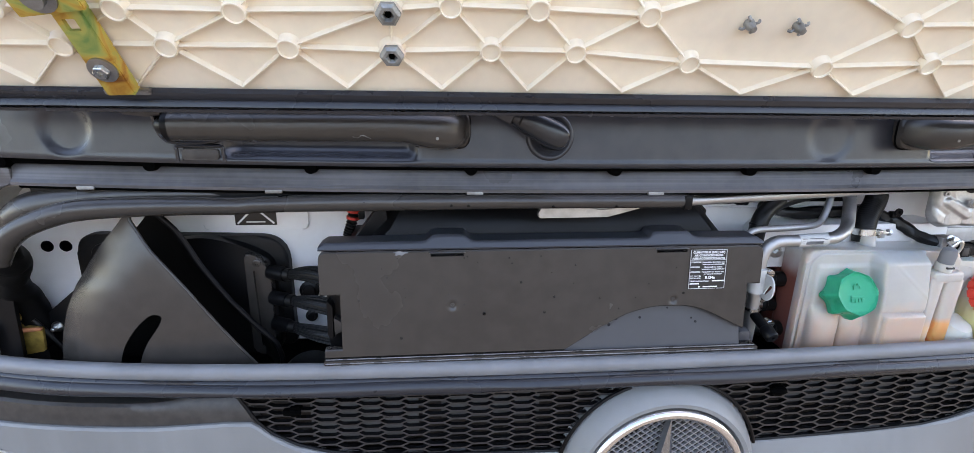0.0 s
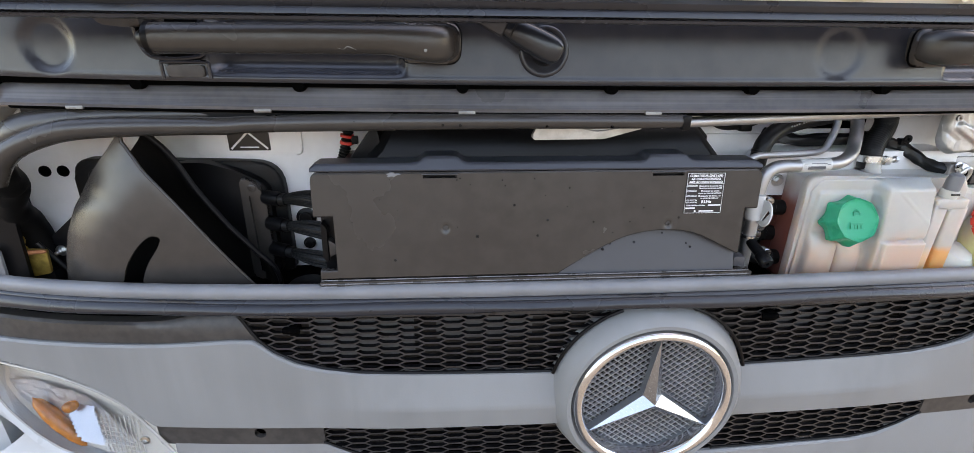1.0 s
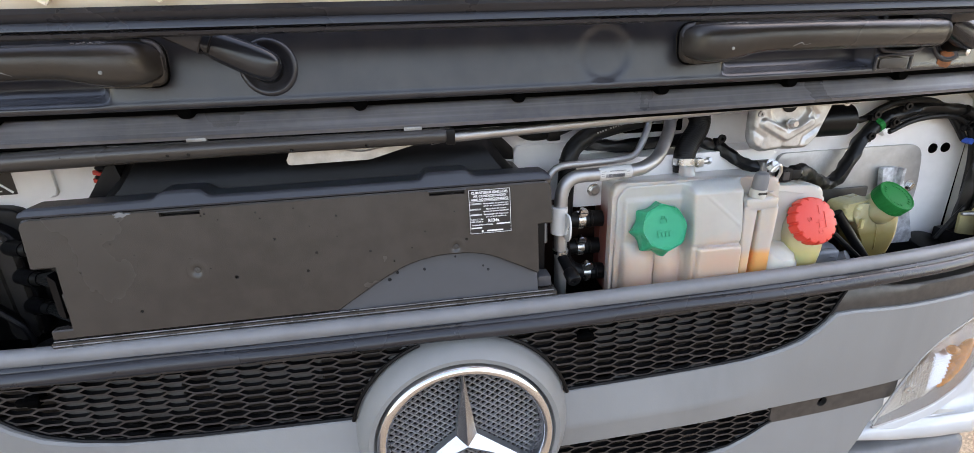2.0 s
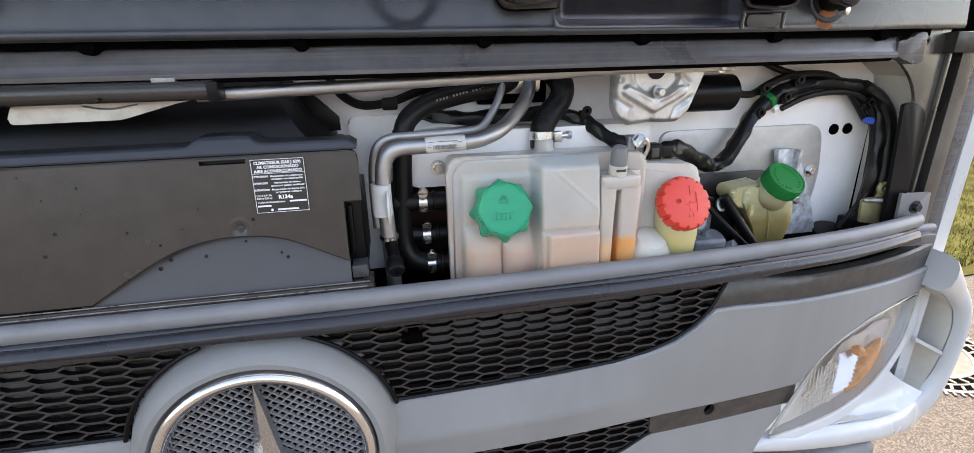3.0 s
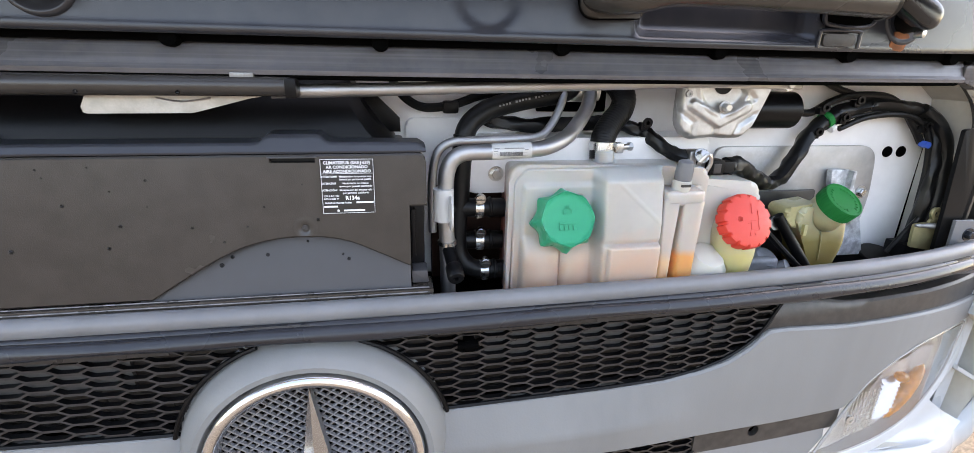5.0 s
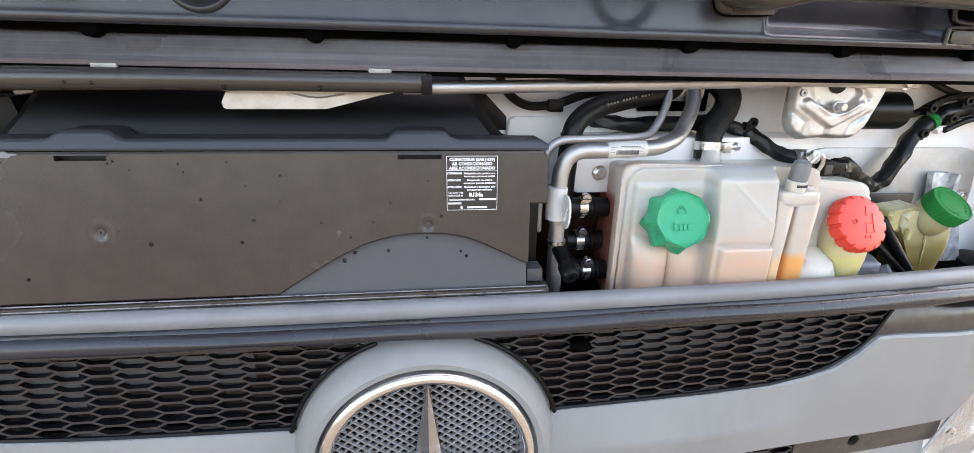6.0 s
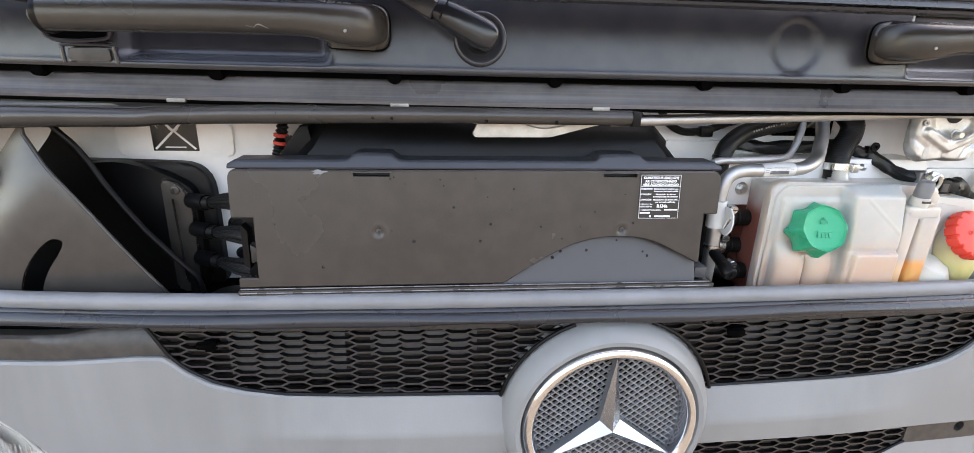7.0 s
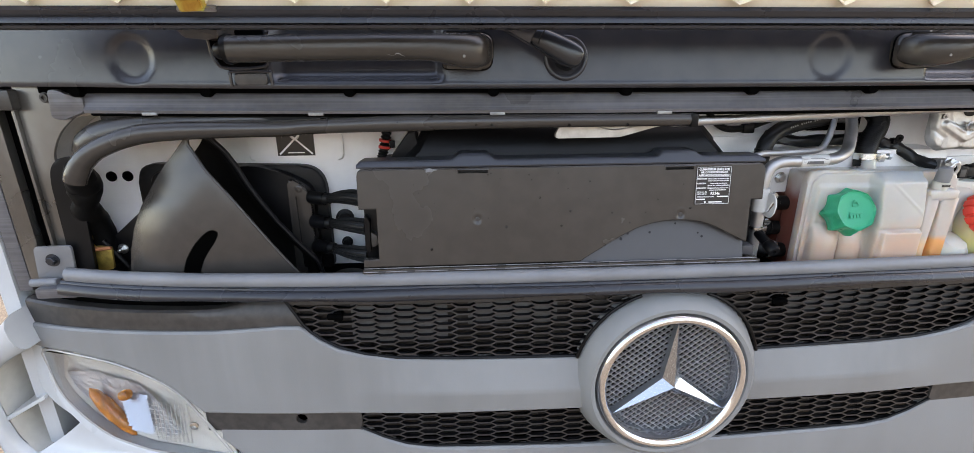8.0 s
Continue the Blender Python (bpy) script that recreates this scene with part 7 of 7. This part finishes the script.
part("cover_flange", prism(bmesh.new(), poly, 0.1370, 0.1420, 0.001), M_ZSHEET, mot)
part("hub", lathe(bmesh.new(), [(0.014, 0), (0.014, 0.003), (0.0001, 0.003)], (0.579, 0.1275, 1.660), (0, -1, 0), 24), M_BLACK, mot, "black hub in the cover")
part("washer", lathe(bmesh.new(), [(0.0088, 0), (0.0088, 0.0015), (0.007, 0.002)], (0.581, 0.1195, 1.629), (0, -1, 0), 20), M_PLATE, mot)
part("bolt", hexbolt(bmesh.new(), (0.581, 0.1195, 1.629), (0, -1, 0), 0.0058, 0.011), M_STEEL, mot)
part("screw", lathe(bmesh.new(), [(0.005, 0), (0.005, 0.003), (0.002, 0.003), (0.0018, 0.001)], (0.521, 0.118, 1.647), (0, -1, 0), 14), M_PLATE, mot)
part("can", rod((0.64, 0.182, 1.618), (0.750, 0.185, 1.618), 0.0290, 32, 0.005), M_BLACK, mot, "black motor can")
part("strap", boxed((0.535, 0.115, 1.655), (0.70, 0.17, 1.664), 0.003), M_CAST, mot)
part("strap_bolt", hexbolt(bmesh.new(), (0.678, 0.118, 1.6615), (0, -1, 0), 0.006, 0.006), M_STEEL, mot)

# ---- wiring ----
loom = thing("wiring_loom", (0.75, 0.18, 1.40), "taped black wiring loom along the firewall", "wiring")
LP = [(0.24, 0.205, 1.604), (0.30, 0.205, 1.592), (0.387, 0.20, 1.594), (0.447, 0.198, 1.596), (0.487, 0.185, 1.586), (0.502, 0.165, 1.575), (0.526, 0.142, 1.558), (0.556, 0.124, 1.550)]
part("main_run", tube(bmesh.new(), LP, 0.0108, 12, 8, wob=0.30), M_TAPE, loom)
LP2 = [(0.604, 0.122, 1.541), (0.628, 0.132, 1.541), (0.664, 0.150, 1.525), (0.70, 0.168, 1.507), (0.725, 0.175, 1.499), (0.750, 0.180, 1.506), (0.776, 0.19, 1.530), (0.803, 0.20, 1.568), (0.830, 0.204, 1.594), (0.870, 0.205, 1.615), (0.925, 0.205, 1.626), (0.985, 0.205, 1.622), (1.035, 0.203, 1.611), (1.062, 0.20, 1.585), (1.068, 0.19, 1.54), (1.064, 0.18, 1.46), (1.055, 0.18, 1.36)]
part("main_run", tube(bmesh.new(), LP2, lambda s: 0.0130 - 0.0015 * s, 14, 7, wob=0.28), M_TAPE, loom)
part("branch", tube(bmesh.new(), [(0.752, 0.195, 1.622), (0.775, 0.203, 1.614), (0.805, 0.205, 1.612), (0.838, 0.205, 1.629), (0.875, 0.205, 1.640), (0.942, 0.205, 1.640), (0.985, 0.205, 1.622), (1.02, 0.205, 1.590), (1.045, 0.203, 1.56)], 0.0062, 10, 7), M_RUBBER, loom)
part("branch", tube(bmesh.new(), [(0.80, 0.21, 1.672), (0.85, 0.21, 1.652), (0.892, 0.208, 1.640)], 0.0055, 10, 4), M_RUBBER, loom)
part("branch", tube(bmesh.new(), [(0.835, 0.200, 1.585), (0.87, 0.198, 1.602), (0.92, 0.20, 1.612), (0.96, 0.203, 1.618)], 0.0028, 8, 5), M_RUBBER, loom)
part("branch", tube(bmesh.new(), [(0.110, 0.205, 1.672), (0.115, 0.205, 1.652), (0.130, 0.203, 1.631), (0.157, 0.20, 1.618), (0.199, 0.20, 1.622), (0.247, 0.202, 1.637), (0.33, 0.204, 1.650)], 0.0065, 10, 6), M_RUBBER, loom)
part("branch", tube(bmesh.new(), [(1.020, 0.198, 1.618), (1.052, 0.194, 1.600), (1.076, 0.186, 1.565), (1.083, 0.178, 1.51), (1.080, 0.172, 1.44), (1.072, 0.172, 1.36)], 0.0120, 12, 6, wob=0.15), M_TAPE, loom)
part("branch", tube(bmesh.new(), [(0.860, 0.196, 1.586), (0.905, 0.196, 1.604), (0.960, 0.198, 1.610), (1.010, 0.198, 1.604), (1.045, 0.195, 1.575), (1.058, 0.19, 1.52), (1.060, 0.186, 1.44)], 0.0050, 10, 6), M_RUBBER, loom)
part("wrap", boxed((0.183, 0.190, 1.610), (0.206, 0.206, 1.628), 0.004), M_BLACK, loom)
gb = Vector((0.834, 0.2045, 1.597))
gd = Vector((0.040, 0.001, 0.024)).normalized()
part("green_band", lathe(bmesh.new(), [(0.0120, 0), (0.0145, 0.0008), (0.0145, 0.010), (0.0120, 0.011)], gb, gd, 18), M_GREEN2, loom, "green tape band")
part("white_band", lathe(bmesh.new(), [(0.0050, 0), (0.0066, 0.0005), (0.0066, 0.009), (0.0050, 0.0095)], gb + Vector((0.010, -0.006, -0.0125)), gd, 14), M_LABEL, loom, "white tape band")
for c in ((0.812, 0.195, 1.576), (0.858, 0.195, 1.600), (0.815, 0.196, 1.616), (0.489, 0.176, 1.594), (0.88, 0.197, 1.628), (1.030, 0.195, 1.585)):
    bm = boxed((c[0] - 0.006, c[1] - 0.006, c[2] - 0.006), (c[0] + 0.006, c[1] + 0.006, c[2] + 0.006), 0.002)
    lathe(bm, [(0.0075, 0), (0.0075, 0.003), (0.0035, 0.003), (0.0035, 0)], (c[0] + 0.003, c[1] - 0.006, c[2] + 0.006), (0, -1, 0), 14)
    part("clip", bm, M_BLACK, loom)
part("blue_clip", prism(bmesh.new(), rounded([(1.036, 1.556), (1.047, 1.551), (1.050, 1.561), (1.041, 1.565)], 0.002), 0.186, 0.200, 0.002), M_BLUE, loom, "small blue clip")
conn = thing("connector_block", (0.58, 0.11, 1.527), "black electrical connector with a bright lever bolt", "connector")
part("housing", boxed((0.566, 0.106, 1.531), (0.590, 0.128, 1.554), 0.003), M_BLACK, conn)
part("plug", boxed((0.591, 0.109, 1.534), (0.610, 0.127, 1.551), 0.003), M_RUBBER, conn)
part("rib", boxed((0.571, 0.1035, 1.535), (0.583, 0.107, 1.549), 0.001), M_STRIP, conn)
part("lever", tube(bmesh.new(), [(0.548, 0.105, 1.552), (0.556, 0.100, 1.564), (0.564, 0.103, 1.552), (0.560, 0.106, 1.535)], 0.0028, 8, 5), M_STEEL, conn, "bright wire lever")
part("stud", hexbolt(bmesh.new(), (0.553, 0.112, 1.560), (0, -0.8, 0.5), 0.0075, 0.008), M_STEEL, conn)
part("stud_base", boxed((0.538, 0.116, 1.535), (0.566, 0.14, 1.566), 0.004), M_PLATE, conn)

# ---- headlights ----
HT = [(0.822, 1.026), (0.845, 1.070), (0.868, 1.110), (0.900, 1.160), (0.925, 1.182), (0.955, 1.199), (1.005, 1.218), (1.05, 1.227), (1.10, 1.231), (1.176, 1.228)]
HB2 = [(0.822, 1.018), (0.91, 1.022), (0.99, 1.030), (1.06, 1.048), (1.09, 1.064), (1.12, 1.085), (1.155, 1.120), (1.170, 1.150), (1.176, 1.190)]
ht, hb = curve(*HT), curve(*HB2)
for s in (-1, 1):
    lamp = thing("headlight", (s * 1.0, 0.08, 1.02), "clear headlight unit with an amber indicator inside", "headlight", group="headlights")
    xs = [s * v for v in lin(0.824, 1.176, 60)]
    part("bowl", sheet(bmesh.new(), xs, lambda x: hb(x) + 0.001, lambda x: ht(x) - 0.001, 12, lambda x, z: y_front(x) + 0.008 + 0.032 * (1 - min(1, abs((z - hb(x)) / max(0.004, ht(x) - hb(x)) - 0.45) / 0.55) ** 2) * min(1, (abs(x) - 0.82) / 0.12), 0.006, 0.001), M_BEZEL, lamp, "pale moulded bowl")
    deep = lambda x: y_front(x) + 0.020
    # crinkled mirror lining along the upper edge and behind the lamp
    rl = curve((0.925, 1.020), (0.96, 1.030), (1.0, 1.034), (1.06, 1.050), (1.10, 1.075), (1.15, 1.120), (1.175, 1.145))
    rh = curve((0.925, 1.026), (0.955, 1.100), (0.985, 1.140), (1.03, 1.163), (1.08, 1.172), (1.13, 1.172), (1.175, 1.160))
    rr = random.Random(31)
    bm = bmesh.new()
    nx, nzz = 34, 16
    grid = [[None] * (nzz + 1) for _ in range(nx + 1)]
    for i in range(nx + 1):
        x = 0.925 + 0.25 * i / nx
        for j in range(nzz + 1):
            z = rl(x) + (rh(x) - rl(x)) * j / nzz
            grid[i][j] = bm.verts.new((s * x, deep(x) + 0.007 + rr.uniform(0, 0.0030) + 0.003 * math.sin(x * 70), z))
    for i in range(nx):
        for j in range(nzz):
            bm.faces.new((grid[i][j], grid[i + 1][j], grid[i + 1][j + 1], grid[i][j + 1]))
    part("reflector", bm, M_LAMPSHELL, lamp, "crinkled mirror reflector", angle=8)
    # columns of small tilted mirror facets that catch the sky
    for k in range(5):
        x0 = 0.989 + 0.0105 * k
        zb, rows = 1.052 + 0.0010 * k, 9 - k // 3
        bm = bmesh.new()
        cols = []
        for xx in (x0, x0 + 0.0098):
            col = []
            for r in range(rows):
                z0 = zb + 0.0095 * r
                col += [bm.verts.new((s * xx, deep(x0) - 0.004, z0)), bm.verts.new((s * xx, deep(x0) + 0.0035, z0 + 0.0088))]
            cols.append(col)
        for r in range(2 * rows - 1):
            bm.faces.new((cols[0][r], cols[1][r], cols[1][r + 1], cols[0][r + 1]))
        part("mirror_slat", bm, M_LAMPSHELL, lamp, angle=5)
    c = Vector((s * 1.072, y_front(1.072) + 0.018, 1.093))
    bm = lathe(bmesh.new(), [(0.0001, -0.068), (0.006, -0.060), (0.0115, -0.038), (0.0142, -0.008), (0.0138, 0.020), (0.009, 0.050), (0.0001, 0.064)], c, (s * 0.60, 0.14, 0.79), 22)
    part("indicator_glass", bm, M_AMBER, lamp, "amber indicator glass")
    bm = lathe(bmesh.new(), [(0.0001, -0.014), (0.009, -0.008), (0.011, 0.0), (0.009, 0.008), (0.0001, 0.014)], (s * 1.024, y_front(1.02) + 0.010, 1.144), (s * 0.9, 0.1, -0.3), 16)
    part("side_bulb", bm, M_AMBER, lamp, "small amber bulb")
    for k in range(9):
        x0 = 0.912 + 0.0085 * k
        z0, z1 = hb(x0) + 0.014, min(1.128, ht(x0) - 0.030)
        if z1 - z0 > 0.01:
            part("prism_bar", tube(bmesh.new(), [(s * x0, deep(x0) - 0.006, z0), (s * (x0 - 0.006), deep(x0) - 0.006, z1)], 0.0011, 6, 2), M_LENSBAR, lamp)
    for k in range(9):
        z0 = 1.036 + 0.0105 * k
        x0 = 0.905 + 0.007 * k
        part("prism_bar", tube(bmesh.new(), [(s * x0, deep(x0) - 0.007, z0), (s * 0.985, deep(0.985) - 0.007, z0 + 0.004)], 0.0009, 6, 2), M_LENSBAR, lamp)
    lens = part("lens", sheet(bmesh.new(), xs, hb, ht, 10, lambda x, z: y_front(x) - 0.004, 0.0022, 0.002), M_LENS, lamp, "clear lens")
    lens.visible_shadow = False
    edge = [(s * a, y_front(a) - 0.003, b) for a, b in HT] + [(s * a, y_front(a) - 0.003, b) for a, b in HB2[::-1]]
    part("rim", tube(bmesh.new(), edge, 0.0026, 8, 3), M_LENSRIM, lamp)
    part("screw", lathe(bmesh.new(), [(0.008, 0), (0.008, 0.003), (0.004, 0.004), (0.0035, 0.001)], (s * 0.887, y_front(0.887) - 0.005, 1.096), (0, -1, 0), 18), M_STEEL, lamp)

    # white corner with its open air channel
    fen = thing("bumper_corner", (s * 1.2, 0.14, 0.86), "white painted bumper corner with an open air channel", "bumper")
    P = lambda pts: [(s * a, b) for a, b in (pts if s > 0 else pts[::-1])]
    outer = smooth_path([(1.190, 0, 1.318), (1.252, 0, 1.264), (1.288, 0, 1.215), (1.305, 0, 1.165), (1.307, 0, 1.110), (1.303, 0, 1.060), (1.297, 0, 1.000), (1.284, 0, 0.945), (1.255, 0, 0.918), (1.190, 0, 0.920), (1.120, 0, 0.933), (1.040, 0, 0.945), (0.966, 0, 0.953), (0.896, 0, 0.961), (0.829, 0, 0.973), (0.778, 0, 0.986)], 8)
    inner = smooth_path([(1.172, 0, 1.250), (1.240, 0, 1.210), (1.271, 0, 1.181), (1.284, 0, 1.138), (1.282, 0, 1.095), (1.277, 0, 1.062), (1.267, 0, 1.028), (1.247, 0, 1.003), (1.213, 0, 0.989), (1.159, 0, 0.987), (1.081, 0, 0.995), (1.003, 0, 1.003), (0.934, 0, 1.009), (0.868, 0, 1.014), (0.826, 0, 1.018), (0.792, 0, 1.012)], 8)
    lip_y = lambda x: float(np.interp(x, [0.83, 1.0, 1.1, 1.2, 1.262], [0.041, 0.042, 0.050, 0.074, 0.098]))
    bm = bmesh.new()
    loop = []
    for o, q in zip(outer, inner):
        m = (o + q) / 2
        yo = lip_y(o.x)
        loop.append([bm.verts.new((s * p.x, y, p.z)) for p, y in ((q, 0.24), (q, yo + 0.022), (q.lerp(o, 0.08), yo + 0.010), (q.lerp(o, 0.25), yo + 0.002), (m, yo), (q.lerp(o, 0.75), yo + 0.003), (q.lerp(o, 0.93), yo + 0.012), (o, yo + 0.028), (o, 0.24))])
    for a, b in zip(loop, loop[1:]):
        for j in range(1, 9):
            bm.faces.new((a[j], a[(j + 1) % 9], b[(j + 1) % 9], b[j]))
    bm.faces.new(loop[0])
    bm.faces.new(loop[-1][::-1])
    part("outer_loop", bm, M_WHITE, fen, angle=60)
    bm = bmesh.new()
    wl = [[bm.verts.new((s * (q.x - 0.0008), y, q.z + 0.0004)) for y in (lip_y(q.x) + 0.023, 0.24)] for q in inner]
    for a, b in zip(wl, wl[1:]):
        bm.faces.new((a[0], a[1], b[1], b[0]))
    part("channel_wall", bm, M_CHANNEL_LIT, fen, "wall of the air channel, tinted cream for the light inside", angle=60)
    xs3 = [s * v for v in lin(0.832, 1.2075, 60)]
    t_hi = lambda x: hb(x) - 0.001 if abs(x) < 1.174 else float(np.interp(abs(x), [1.174, 1.179, 1.185, 1.2075], [1.19, 1.234, 1.270, 1.262]))
    t_lo = lambda x: hb(x) - 0.004 - 0.020 * min(1, (abs(x) - 0.83) / 0.06) if abs(x) < 1.15 else float(np.interp(abs(x), [1.15, 1.18, 1.195, 1.2076], [1.090, 1.105, 1.120, 1.135]))
    part("lamp_surround", sheet(bmesh.new(), xs3, t_lo, t_hi, 6, lambda x, z: y_front(x) - 0.004 - 0.006 * min(1, max(0, (hb(x) - z) / 0.02)), 0.05, 0.003), M_WHITE, fen)
    # ledge between lamp surround and lip, behind a narrow seam
    bm = bmesh.new()
    rows2 = []
    for k in range(31):
        q = k / 30
        xa = 0.845 + 0.290 * q
        xb = 0.845 + 0.395 * q
        ib = min(inner[48:], key=lambda p: abs(p.x - xb))
        a = Vector((s * xa, y_front(xa) + 0.004, t_lo(xa) - 0.003))
        b = Vector((s * ib.x, lip_y(ib.x) + 0.016, ib.z + 0.0015))
        rows2.append([bm.verts.new(a.lerp(b, h) + Vector((0, 0.008 * q, -0.006 * q)) * math.sin(math.pi * h)) for h in lin(0, 1, 6)])
    for a, b in zip(rows2, rows2[1:]):
        for h in range(len(a) - 1):
            bm.faces.new((a[h], a[h + 1], b[h + 1], b[h]))
    part("ledge", bm, M_WHITE, fen, angle=60)
    for (xa, za), (xb, zb) in (((1.198, 1.125), (1.282, 1.078)), ((1.198, 1.245), (1.276, 1.200))):
        bm = prism(bmesh.new(), P([(xa, za - 0.005), (xb, zb - 0.005), (xb, zb + 0.004), (xa, za + 0.004)]), 0.118, 0.235, 0.002)
        part("divider", bm, M_WHITE, fen)
    bm = prism(bmesh.new(), P([(1.19, 1.085), (1.280, 1.055), (1.276, 1.21), (1.19, 1.24)]), 0.222, 0.23)
    part("upper_back", bm, M_CHANNEL_LIT, fen)
bm = boxed((-1.12, 0.065, 0.30), (1.12, 0.24, 0.925), 0.03, 3)
solid("lower_bumper", bm, M_SILL, "grey lower bumper below the front panel", "bumper", kind="structure")

# ---- yard: manhole and grass beside the truck ----
MC = (3.07, 1.41)
mh = thing("manhole_cover", (MC[0], MC[1], 0.0), "round iron manhole cover with light concrete centre", "manhole")
part("centre", lathe(bmesh.new(), [(0.27, 0), (0.27, 0.005), (0.0001, 0.005)], (*MC, 0.001), (0, 0, 1), 48), M_CONCRETE, mh, "concrete-filled centre")
part("inner_ring", lathe(bmesh.new(), [(0.27, 0), (0.27, 0.008), (0.292, 0.008), (0.292, 0)], (*MC, 0.001), (0, 0, 1), 60, None, False), M_IRON, mh)
part("field", lathe(bmesh.new(), [(0.291, 0.000), (0.291, 0.003), (0.40, 0.003), (0.40, 0.000)], (*MC, 0.001), (0, 0, 1), 60, None, False), M_DARK, mh)
part("middle_ring", lathe(bmesh.new(), [(0.338, 0), (0.338, 0.008), (0.350, 0.008), (0.350, 0)], (*MC, 0.001), (0, 0, 1), 60, None, False), M_IRON, mh)
part("outer_ring", lathe(bmesh.new(), [(0.392, 0), (0.392, 0.007), (0.412, 0.007), (0.412, 0)], (*MC, 0.001), (0, 0, 1), 72, None, False), M_IRON, mh)
for r0, r1, nn, w, tw in ((0.294, 0.336, 30, 0.008, 0.12), (0.352, 0.390, 42, 0.007, -0.10), (0.414, 0.440, 72, 0.007, 0.0)):
    for k in range(nn):
        a = 2 * math.pi * k / nn
        bm = boxed((r0, -w, 0.002), (r1, w, 0.009), 0.0015, 1)
        bmesh.ops.transform(bm, matrix=pose(*MC, 0) @ Matrix.Rotation(a, 4, "Z") @ Matrix.Translation((r0, 0, 0)) @ Matrix.Rotation(tw * 4, 4, "Z") @ Matrix.Translation((-r0, 0, 0)), verts=bm.verts)
        part("stud", bm, M_IRON, mh)

rs = random.Random(21)
bm = bmesh.new()
edge_pts = [(2.2, 2.15), (3.2, 2.35), (4.4, 2.10), (5.5, 2.2), (8.0, 2.1), (14.0, 2.3), (14.0, 16.0), (2.2, 16.0)]
vs = [bm.verts.new((x, y, 0.012)) for x, y in edge_pts]
bm.faces.new(vs)
solid("grass_soil", bm, M_EARTH, "mossy soil strip beside the asphalt", "soil", kind="structure")
verts, faces = [], []
for _ in range(64000):
    x = 2.4 + 7.5 * rs.random() ** 1.2
    y = 2.12 + 6.5 * rs.random() ** 1.6 + 0.12 * math.sin(3 * x)
    if noise.noise(Vector((x * 1.7, y * 1.7, 0))) < -0.25:
        continue
    h, a, w, d = 0.012 + 0.045 * rs.random() ** 2, rs.uniform(0, 6.28), rs.uniform(0.002, 0.006), rs.uniform(0.0, 0.05)
    i = len(verts)
    verts += [(x - w * math.cos(a), y - w * math.sin(a), 0.01), (x + w * math.cos(a), y + w * math.sin(a), 0.01), (x + d * math.sin(a), y - d * math.cos(a), 0.01 + h)]
    faces.append((i, i + 1, i + 2))
me = bpy.data.meshes.new("grass")
me.from_pydata(verts, [], faces)
me.materials.append(M_GRASS)
tagged(new("grass", me), "short sunlit yellow-green grass beside the asphalt", "grass", kind="stuff")
